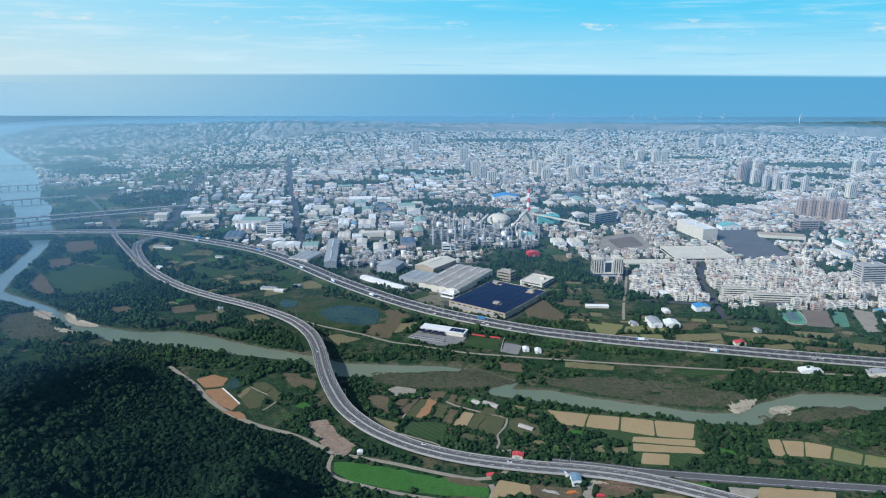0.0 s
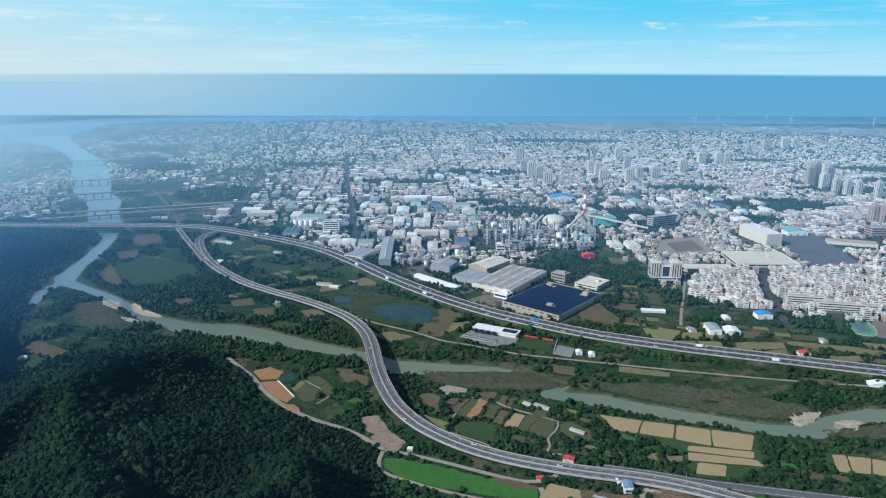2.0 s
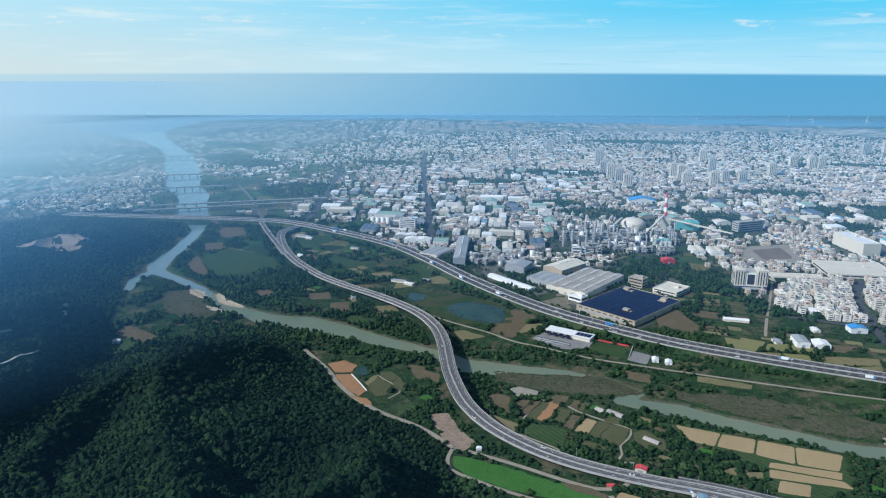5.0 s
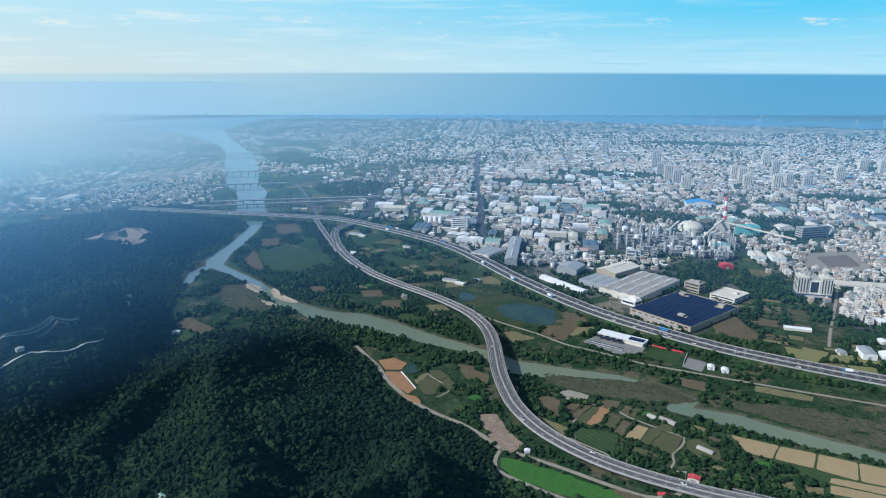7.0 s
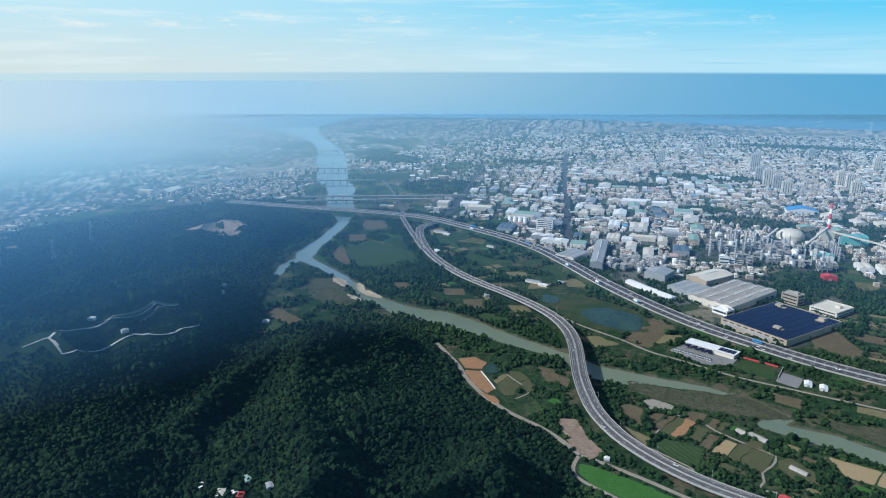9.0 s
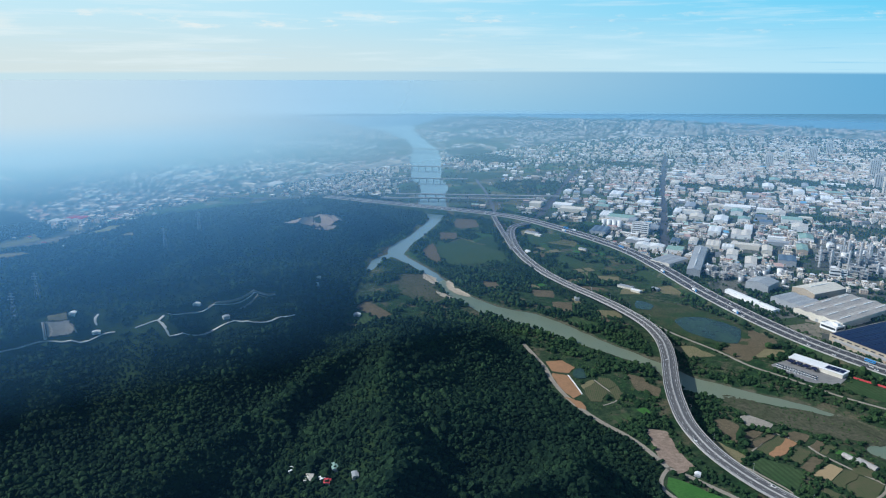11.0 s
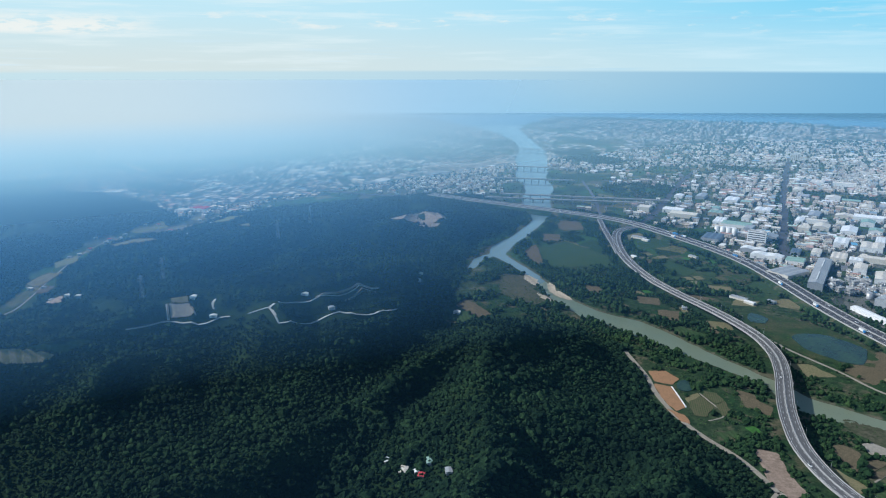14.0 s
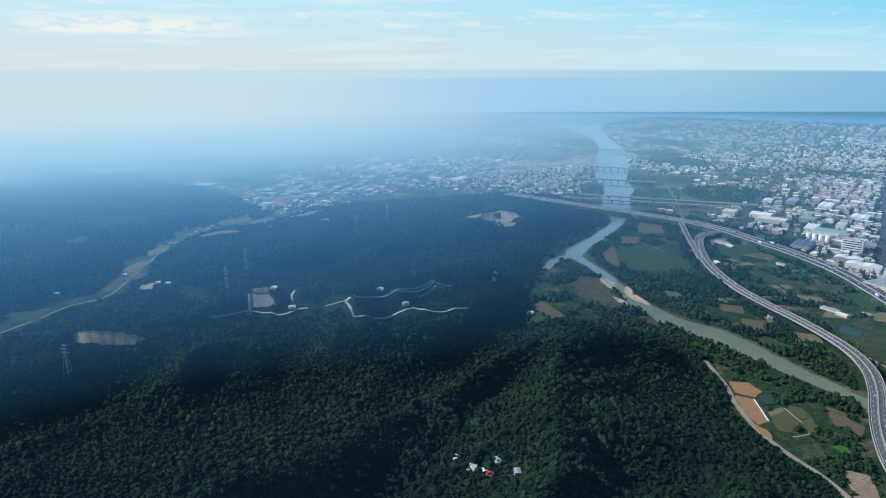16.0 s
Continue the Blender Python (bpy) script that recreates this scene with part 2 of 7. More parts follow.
def walls(n, p):
    nrm = n.node("ShaderNodeNewGeometry").outputs["Normal"]
    a, b = n.node("ShaderNodeSeparateXYZ"), n.node("ShaderNodeSeparateXYZ")
    n.put(a.inputs[0], p), n.put(b.inputs[0], nrm)
    along = n.math("SUBTRACT", n.math("MULTIPLY", a.outputs[0], b.outputs[1]), n.math("MULTIPLY", a.outputs[1], b.outputs[0]))
    fu = n.math("FRACT", n.math("DIVIDE", along, 3.4))
    fz = n.math("FRACT", n.math("DIVIDE", a.outputs[2], 3.3))
    pane = n.math("MULTIPLY", n.math("MULTIPLY", n.math("GREATER_THAN", fu, 0.30), n.math("LESS_THAN", fu, 0.78)), n.math("MULTIPLY", n.math("GREATER_THAN", fz, 0.30), n.math("LESS_THAN", fz, 0.78)))
    c = n.steps(island(n), [(0.0, (0.60, 0.54, 0.45)), (0.22, (0.80, 0.76, 0.68)), (0.40, (0.58, 0.47, 0.36)), (0.56, (0.46, 0.33, 0.27)), (0.66, (0.66, 0.58, 0.48)), (0.86, (0.34, 0.34, 0.33))], True)
    c = n.mix(n.ramp01(n.noise(p, 0.25, 5.0, 0.65), 0.42, 0.7, 0.0, 0.3), c, (0.22, 0.21, 0.20))
    return n.mix(n.math("MULTIPLY", pane, 0.85), c, (0.06, 0.07, 0.08))


M_ROOFS = material("mixed_town_roofs", roofs, 0.7)
M_WALLS = material("mixed_town_walls", walls, 0.8)


def crop(c1, c2, c3, row=0.0, turn=0.0, fine=0.5):
    def build(n, p):
        c = two_scale(c1, c2, c3, 0.03, fine)(n, p)
        c = n.mix(n.math("MULTIPLY", object_random(n), 0.35), c, c2)
        c = n.mix(n.ramp01(n.noise(p, 0.09, 6.0, 0.7), 0.50, 0.68, 0.0, 0.55), c, c3)
        if row:
            a = n.node("ShaderNodeSeparateXYZ")
            n.put(a.inputs[0], p)
            along = n.math("ADD", n.math("MULTIPLY", a.outputs[0], math.cos(turn) / row), n.math("MULTIPLY", a.outputs[1], math.sin(turn) / row))
            c = n.mix(n.ramp01(n.math("PINGPONG", along, 1.0), 0.35, 0.65, 0.0, 0.6), c, c3)
        return c
    return build


FIELD = {
    "rice": material("ripe_rice", crop((0.32, 0.245, 0.135), (0.36, 0.275, 0.155), (0.27, 0.20, 0.11), 0.5, 0.3), 0.95, spec=0.04),
    "ricegreen": material("ripening_rice", crop((0.19, 0.185, 0.085), (0.23, 0.21, 0.10), (0.14, 0.15, 0.065), 0.5, 0.3), 0.95, spec=0.04),
    "meadow": material("green_meadow", crop((0.036, 0.078, 0.028), (0.058, 0.092, 0.038), (0.030, 0.052, 0.022), 2.6, 0.8, 0.25), 0.95, spec=0.04),
    "lawn": material("bright_grass", crop((0.046, 0.140, 0.026), (0.060, 0.150, 0.034), (0.030, 0.085, 0.022)), 0.95, spec=0.04),
    "drygrass": material("dry_grass", crop((0.18, 0.155, 0.085), (0.21, 0.18, 0.10), (0.09, 0.095, 0.045)), 0.95, spec=0.04),
    "soil": material("bare_soil", crop((0.175, 0.135, 0.085), (0.14, 0.108, 0.068), (0.070, 0.066, 0.040), 0.8, 1.1, 0.3), 0.95, spec=0.04),
    "orangesoil": material("orange_soil", crop((0.34, 0.19, 0.10), (0.30, 0.17, 0.09), (0.22, 0.13, 0.07)), 0.95, spec=0.04),
    "vegrow": material("vegetable_rows", crop((0.030, 0.068, 0.020), (0.050, 0.078, 0.028), (0.115, 0.095, 0.06), 1.1, 0.45), 0.95, spec=0.04),
    "marsh": material("marsh_grass", crop((0.034, 0.062, 0.026), (0.080, 0.076, 0.040), (0.022, 0.044, 0.020)), 0.95, spec=0.04),
    "scrub": material("dry_scrub", crop((0.068, 0.074, 0.042), (0.100, 0.094, 0.064), (0.026, 0.036, 0.018), fine=0.22), 0.95, spec=0.04),
    "gravel": material("pale_gravel", crop((0.46, 0.41, 0.31), (0.40, 0.35, 0.26), (0.10, 0.092, 0.06), fine=0.35), 0.95, spec=0.04),
    "sand": material("wet_sand", crop((0.40, 0.34, 0.25), (0.46, 0.39, 0.29), (0.28, 0.24, 0.18)), 0.9),
    "pond": M_POND,
    "lot": material("parking_ground", crop((0.20, 0.195, 0.19), (0.24, 0.235, 0.225), (0.13, 0.13, 0.125)), 0.9),
    "paving": material("pale_yard", crop((0.28, 0.25, 0.20), (0.32, 0.29, 0.24), (0.18, 0.165, 0.13)), 0.9),
    "darkyard": material("dark_yard", crop((0.115, 0.12, 0.125), (0.14, 0.145, 0.15), (0.085, 0.09, 0.095)), 0.9),
    "terrace": material("terraced_clearing", crop((0.44, 0.35, 0.23), (0.36, 0.30, 0.18), (0.18, 0.17, 0.08), 6.0, 1.25), 0.95, spec=0.04),
    "quarry": material("cut_earth", crop((0.44, 0.35, 0.28), (0.38, 0.30, 0.24), (0.12, 0.10, 0.07)), 0.95, spec=0.04),
    "earth": material("disturbed_earth", crop((0.25, 0.185, 0.14), (0.31, 0.235, 0.18), (0.11, 0.085, 0.06), fine=0.25), 0.95, spec=0.04),
    "track": material("green_sports_surface", crop((0.10, 0.27, 0.20), (0.13, 0.30, 0.22), (0.09, 0.22, 0.17)), 0.85),
    "sportsoil": material("earth_sports_ground", crop((0.17, 0.14, 0.12), (0.20, 0.17, 0.14), (0.14, 0.12, 0.10)), 0.95, spec=0.04),
    "court": material("green_court", crop((0.08, 0.20, 0.13), (0.10, 0.22, 0.15), (0.07, 0.15, 0.10)), 0.85),
}

# ---------------------------------------------------------------- geometry helpers
rng = np.random.default_rng(7)


def vnoise(x, y, size, seed):
    """Smooth value noise in 0..1, patches of that size in metres."""
    gx, gy = np.asarray(x, float) / size, np.asarray(y, float) / size
    ix, iy = np.floor(gx).astype(np.int64), np.floor(gy).astype(np.int64)
    fx, fy = gx - ix, gy - iy
    fx, fy = fx * fx * (3 - 2 * fx), fy * fy * (3 - 2 * fy)

    def h(i, j):
        n = (i * 374761393 + j * 668265263 + seed * 974634777) & 0x7FFFFFFF
        n = ((n ^ (n >> 13)) * 1274126177) & 0x7FFFFFFF
        return ((n ^ (n >> 16)) & 0xFFFF) / 65535.0
    a, b, c, d = h(ix, iy), h(ix + 1, iy), h(ix, iy + 1), h(ix + 1, iy + 1)
    return (a * (1 - fx) + b * fx) * (1 - fy) + (c * (1 - fx) + d * fx) * fy


def to_line(x, y, line):
    """Distance of points to a polyline, and the line's further columns there."""
    line = np.asarray(line, float)
    best = np.full(np.shape(x), 1e9)
    extra = np.zeros((line.shape[1] - 2, *np.shape(x)))
    for a, b in zip(line[:-1], line[1:]):
        d = b - a
        k = np.clip(((x - a[0]) * d[0] + (y - a[1]) * d[1]) / (d[0] ** 2 + d[1] ** 2), 0, 1)
        r = np.hypot(x - a[0] - k * d[0], y - a[1] - k * d[1])
        near = r < best
        best = np.where(near, r, best)
        for i in range(len(extra)):
            extra[i] = np.where(near, a[2 + i] + k * d[2 + i], extra[i])
    return best, extra


def inside(x, y, poly):
    poly = np.asarray(poly, float)
    hit = np.zeros(np.shape(x), bool)
    for (x0, y0), (x1, y1) in zip(poly, np.roll(poly, -1, 0)):
        if y0 != y1:
            hit ^= ((y0 > y) != (y1 > y)) & (x < (x1 - x0) * (y - y0) / (y1 - y0) + x0)
    return hit


def smooth(v, lo, hi):
    k = np.clip((v - lo) / (hi - lo), 0, 1)
    return k * k * (3 - 2 * k)


def spline(points, step):
    """Catmull-Rom curve through the points, evenly stepped."""
    p = np.asarray(points, float)
    p = np.vstack([2 * p[0] - p[1], p, 2 * p[-1] - p[-2]])
    out = []
    for i in range(1, len(p) - 2):
        n = max(2, int(np.hypot(*(p[i + 1] - p[i])[:2]) / step))
        t = np.linspace(0, 1, n, endpoint=False)[:, None]
        out.append(0.5 * (2 * p[i] + (p[i + 1] - p[i - 1]) * t + (2 * p[i - 1] - 5 * p[i] + 4 * p[i + 1] - p[i + 2]) * t ** 2 + (3 * p[i] - p[i - 1] - 3 * p[i + 1] + p[i + 2]) * t ** 3))
    return np.vstack([*out, p[-2:-1]])


def fast_mesh(name, verts, faces, mats, index=None, shade=False):
    """A mesh from arrays; faces all have the same number of corners."""
    verts, faces = np.asarray(verts, np.float32), np.asarray(faces, np.int32)
    me = bpy.data.meshes.new(name)
    n, k = faces.shape
    me.vertices.add(len(verts)), me.loops.add(n * k), me.polygons.add(n)
    me.vertices.foreach_set("co", verts.ravel())
    me.loops.foreach_set("vertex_index", faces.ravel())
    me.polygons.foreach_set("loop_start", np.arange(0, n * k, k, dtype=np.int32))
    if index is not None:
        me.polygons.foreach_set("material_index", np.asarray(index, np.int32))
    me.polygons.foreach_set("use_smooth", np.full(n, shade))
    for m in mats:
        me.materials.append(m)
    me.update(calc_edges=True)
    return me


def thing(name, label, category, group="", kind=""):
    return tagged(new(name), label, category, group, kind)


def part(name, me, parent, label=""):
    """A mesh under a thing or a part. The mesh is in the parent's own axes."""
    ob = new(name, me)
    ob.parent = parent
    return tagged(ob, label) if label else ob


def box_arrays(items):
    """Upright boxes (x, y, z, width, depth, height, turn): verts, quads and which faces are tops."""
    b = np.asarray(items, float).reshape(-1, 7)
    u = np.array([[-.5, -.5, 0], [.5, -.5, 0], [.5, .5, 0], [-.5, .5, 0], [-.5, -.5, 1], [.5, -.5, 1], [.5, .5, 1], [-.5, .5, 1]])
    q = np.array([[4, 5, 6, 7], [0, 1, 5, 4], [1, 2, 6, 5], [2, 3, 7, 6], [3, 0, 4, 7], [3, 2, 1, 0]])
    v = u[None] * b[:, None, 3:6]
    c, s = np.cos(b[:, 6])[:, None], np.sin(b[:, 6])[:, None]
    v = np.stack([v[..., 0] * c - v[..., 1] * s, v[..., 0] * s + v[..., 1] * c, v[..., 2]], -1) + b[:, None, :3]
    f = q[None] + 8 * np.arange(len(b))[:, None, None]
    top = np.tile([1, 0, 0, 0, 0, 0], len(b))
    return v.reshape(-1, 3), f.reshape(-1, 4), top


def boxes(name, items, mats, open_below=False):
    v, f, top = box_arrays(items)
    if open_below:
        keep = np.arange(len(f)) % 6 != 5
        f, top = f[keep], top[keep]
    return fast_mesh(name, v, f, mats, top if len(mats) > 1 else None)


def gable_mesh(name, w, d, h, rise, mats, over=0.4):
    """A shed with a pitched roof along its depth: walls in slot 0, roof slabs in slot 1."""
    a, b, o, t = w / 2, d / 2, over, 0.25
    v = [(-a, -b, 0), (a, -b, 0), (a, b, 0), (-a, b, 0), (-a, -b, h), (a, -b, h), (a, b, h), (-a, b, h), (0, -b, h + rise), (0, b, h + rise)]
    k = rise / a * o
    for lift in (0.02, 0.02 + t):
        v += [(-a - o, -b - o, h - k + lift), (0, -b - o, h + rise + lift), (a + o, -b - o, h - k + lift), (-a - o, b + o, h - k + lift), (0, b + o, h + rise + lift), (a + o, b + o, h - k + lift)]
    f = [(0, 1, 5, 4), (1, 2, 6, 5), (2, 3, 7, 6), (3, 0, 4, 7), (4, 5, 8), (6, 7, 9)]
    n = len(f)
    f += [(16, 17, 20, 19), (17, 18, 21, 20), (11, 10, 13, 14), (12, 11, 14, 15), (10, 16, 19, 13), (18, 12, 15, 21), (10, 11, 17, 16), (11, 12, 18, 17), (14, 13, 19, 20), (15, 14, 20, 21)]
    me = bpy.data.meshes.new(name)
    me.from_pydata(v, [], f)
    for m in mats:
        me.materials.append(m)
    for i, p in enumerate(me.polygons):
        p.material_index = 0 if i < n else 1
    return me


def tube_mesh(name, rings, mat, sides=16, dome=False):
    """A turned body: rings of (radius, height)."""
    a = np.linspace(0, 2 * math.pi, sides, endpoint=False)
    v = [(r * math.cos(t), r * math.sin(t), z) for r, z in rings for t in a]
    f = [(i * sides + j, i * sides + (j + 1) % sides, (i + 1) * sides + (j + 1) % sides, (i + 1) * sides + j) for i in range(len(rings) - 1) for j in range(sides)]
    f.append(tuple(range(len(v) - sides, len(v))))
    me = bpy.data.meshes.new(name)
    me.from_pydata(v, [], f)
    me.materials.append(mat)
    for p in me.polygons:
        p.use_smooth = len(p.vertices) == 4 and sides > 8
    return me


def ribbon_mesh(name, line, left, right, mats, deep=0.4, lift=0.0):
    """A strip along a curve of (x, y, z), from left to right of it, with that thickness."""
    p = np.asarray(line, float)
    d = np.gradient(p[:, :2], axis=0)
    d /= np.hypot(d[:, 0], d[:, 1])[:, None]
    nrm = np.stack([-d[:, 1], d[:, 0]], 1)
    L, R = p.copy(), p.copy()
    L[:, :2] += nrm * np.reshape(left, (-1, 1))
    R[:, :2] += nrm * np.reshape(right, (-1, 1))
    L[:, 2] += lift
    R[:, 2] += lift
    lo = np.array([0, 0, deep])
    v = np.stack([L, R, R - lo, L - lo], 1).reshape(-1, 3)
    i = 4 * np.arange(len(p) - 1)[:, None]
    f = np.concatenate([i + np.array([[0, 1, 5, 4]]), i + np.array([[1, 2, 6, 5]]), i + np.array([[2, 3, 7, 6]]), i + np.array([[3, 0, 4, 7]])])
    e = 4 * (len(p) - 1)
    f = np.vstack([f, [[0, 3, 2, 1]], [[e, e + 1, e + 2, e + 3]]])
    return fast_mesh(name, v, f, mats)


# ---------------------------------------------------------------- relief
RIVER = [(760, 640, 22), (560, 668, 18), (479, 676, 16), (400, 683, 15), (352, 667, 11), (318, 642, 12), (280, 642, 10), (232, 655, 11), (178, 669, 13), (120, 690, 13), (62, 702, 9),
         (82, 722, 4), (40, 752, 4), (0, 763, 6), (-51, 761, 10), (-85, 757, 15), (-125, 758, 18), (-162, 790, 9), (-245, 814, 13), (-307, 834, 22), (-363, 855, 22), (-430, 862, 18),
         (-470, 880, 14), (-512, 901, 10), (-550, 934, 8), (-600, 973, 8), (-659, 1010, 9), (-718, 1042, 13), (-742, 1080, 18), (-754, 1149, 16), (-780, 1240, 12), (-810, 1340, 12)]
RIVER_LOW = [(-810, 1340, 12), (-850, 1408, 28), (-945, 1546, 38), (-1054, 1735, 38), (-1140, 1832, 46), (-1252, 2015, 52), (-1400, 2245, 62), (-1590, 2535, 48), (-1740, 2724, 44), (-1938, 2928, 62), (-2170, 3150, 110), (-2400, 3380, 200), (-2800, 3900, 480)]
BACKWATER = [(-725, 1040, 8), (-726, 990, 7), (-703, 940, 6)]
COAST = [(-20000, -6000), (-5000, 0), (-4900, 700), (-4600, 1680), (-4250, 2450), (-3700, 3100), (-3000, 3650), (-2560, 3640), (-2640, 4080), (-2195, 4290), (-1684, 4400), (-1083, 4560), (0, 4470), (416, 4430), (1521, 4520), (2956, 4660), (4200, 4700), (20000, 4700)]
# crests of the hills: x, y, height of the ground; then the half width of the slopes
DOME_HILL = ([(-345, 765, 3), (-362, 745, 10), (-387, 690, 36), (-413, 633, 56), (-402, 575, 58), (-362, 502, 58), (-308, 433, 56), (-256, 373, 60), (-230, 300, 74), (-240, 150, 100)], 78)
DOME_SHOULDER = ([(-430, 560, 52), (-440, 470, 40), (-428, 380, 42), (-415, 270, 54), (-390, 150, 76), (-350, -60, 100)], 46)
ROAD_SPUR = ([(-101, 517, 6), (-118, 487, 28), (-142, 457, 42), (-161, 411, 55), (-175, 332, 76), (-180, 150, 100)], 62)
VILLA_RIDGE = ([(-633, 850, 6), (-620, 796, 48), (-646, 767, 62), (-662, 721, 66), (-655, 655, 70), (-643, 591, 74), (-642, 531, 76), (-660, 466, 78), (-722, 424, 78), (-743, 375, 78), (-729, 303, 70), (-736, 249, 68), (-768, 190, 70), (-763, 127, 70), (-780, 40, 72)], 98)
BACK_RIDGE = ([(-681, 742, 58), (-801, 724, 36), (-840, 638, 34), (-888, 564, 32), (-899, 482, 32), (-874, 406, 34)], 60)
QUARRY_HILL = ([(-844, 1262, 8), (-839, 1177, 44), (-884, 1138, 60), (-940, 1075, 68), (-974, 975, 70), (-1003, 848, 68), (-1019, 751, 66), (-1037, 663, 56), (-1011, 557, 54), (-1008, 494, 52), (-995, 431, 46), (-972, 359, 34), (-978, 298, 24)], 110)
WEST_HILL = ([(-1463, 768, 10), (-1474, 678, 40), (-1514, 620, 58), (-1617, 536, 68), (-1714, 447, 72), (-1758, 345, 74), (-1816, 231, 76), (-1900, 0, 80)], 170)
WEST_SPUR = ([(-1480, 560, 42), (-1392, 452, 36), (-1312, 347, 36), (-1213, 267, 30), (-1189, 180, 30)], 90)
RIDGES = (DOME_HILL, DOME_SHOULDER, ROAD_SPUR, VILLA_RIDGE, BACK_RIDGE, QUARRY_HILL, WEST_HILL, WEST_SPUR)
CREEK = [(-545, 690), (-528, 637), (-511, 560), (-500, 501), (-483, 435), (-477, 391), (-468, 299), (-472, 236), (-454, 175), (-433, 117)]
VALLEY = [(-1000, 120), (-1047, 214), (-1079, 266), (-1087, 333), (-1197, 418), (-1289, 495), (-1377, 591), (-1385, 671), (-1380, 779), (-1420, 879)]
FOOT = [(-60, 440), (-87, 504), (-101, 547), (-108, 575), (-150, 606), (-212, 630), (-252, 662), (-292, 728), (-330, 778), (-420, 790), (-520, 745), (-560, 690), (-600, 730), (-640, 810), (-690, 900), (-745, 985),
        (-790, 1085), (-795, 1190), (-822, 1300), (-880, 1385), (-980, 1450), (-1092, 1500), (-1238, 1415), (-1309, 1225), (-1395, 1030), (-1429, 850), (-1467, 829), (-1700, 870), (-1941, 860), (-2100, 620), (-2180, 330), (-2300, -900), (300, -900), (60, 200)]


def height(x, y):
    x, y = np.asarray(x, float), np.asarray(y, float)
    hill, share = np.zeros(x.shape), np.zeros(x.shape)
    for line, width in RIDGES:
        r, (top,) = to_line(x, y, line)
        slope = np.exp(-(r / (width * (0.8 + 0.4 * vnoise(x, y, 120, 3)))) ** 1.3)
        hill += (top * slope) ** 7
        share = np.maximum(share, slope)
    hill = hill ** (1 / 7)
    # gullies and side spurs run down the slopes, the crests keep their height
    gully = np.abs(2 * vnoise(x + 0.5 * y, y - 0.3 * x, 120, 11) - 1) ** 0.7
    fold = np.abs(2 * vnoise(x, y, 62, 17) - 1) ** 0.8
    flank = np.minimum(1, 4.5 * share * (1 - share))
    deep = 1 + 0.2 * smooth(x, -540, -700)
    hill += flank * deep * (31 * (0.45 - gully) + 14 * (0.5 - fold)) * smooth(hill, 4, 32) + 6 * (vnoise(x, y, 42, 12) - 0.5) * smooth(hill, 5, 30) + 4
    hill *= smooth(to_line(x, y, VALLEY)[0], 8, 120) * 0.94 + 0.06
    hill *= smooth(to_line(x, y, CREEK)[0], 4, 60) * 0.6 + 0.4
    r, _ = to_line(x, y, FOOT + FOOT[:1])
    z = np.maximum(hill, 2.0) * np.where(inside(x, y, FOOT), smooth(r, -4, 75), 0.0)
    wet = np.zeros(x.shape)
    for line in (RIVER, RIVER_LOW, BACKWATER):
        r, (half,) = to_line(x, y, line)
        half = half * (0.86 + 0.28 * vnoise(x, y, 45, 21)) + 3 * (vnoise(x, y, 14, 22) - 0.5)
        wet = np.maximum(wet, smooth(r, half + 5, half - 4))
    r, _ = to_line(x, y, COAST)
    out = inside(x, y, COAST + [(20000, 30000), (-20000, 30000)])
    wet = np.maximum(wet, np.where(out, smooth(r, 0, 40), 0))
    return z - 3.2 * wet


angles = np.radians(np.concatenate([np.linspace(-180, -62, 24, endpoint=False), np.linspace(-62, -36, 40, endpoint=False), np.linspace(-36, 82, 560, endpoint=False), np.linspace(82, 180, 20, endpoint=False)]))
rings = np.concatenate([np.linspace(0.01, 300, 20, endpoint=False), np.linspace(300, 560, 60, endpoint=False), np.linspace(560, 1250, 160, endpoint=False), np.geomspace(1250, 5900, 84), [7000, 12000]])
gr, ga = np.meshgrid(rings, angles, indexing="ij")
gx, gy = -gr * np.sin(ga), gr * np.cos(ga)
gz = height(gx, gy)
verts = np.stack([gx, gy, gz], -1).reshape(-1, 3)
na, nr = len(angles), len(rings)
i, j = np.meshgrid(np.arange(nr - 1), np.arange(na), indexing="ij")
# rings of quads, closed at the middle
quads = np.stack([i * na + j, (i + 1) * na + j, (i + 1) * na + (j + 1) % na, i * na + (j + 1) % na], -1).reshape(-1, 4)[:, ::-1]


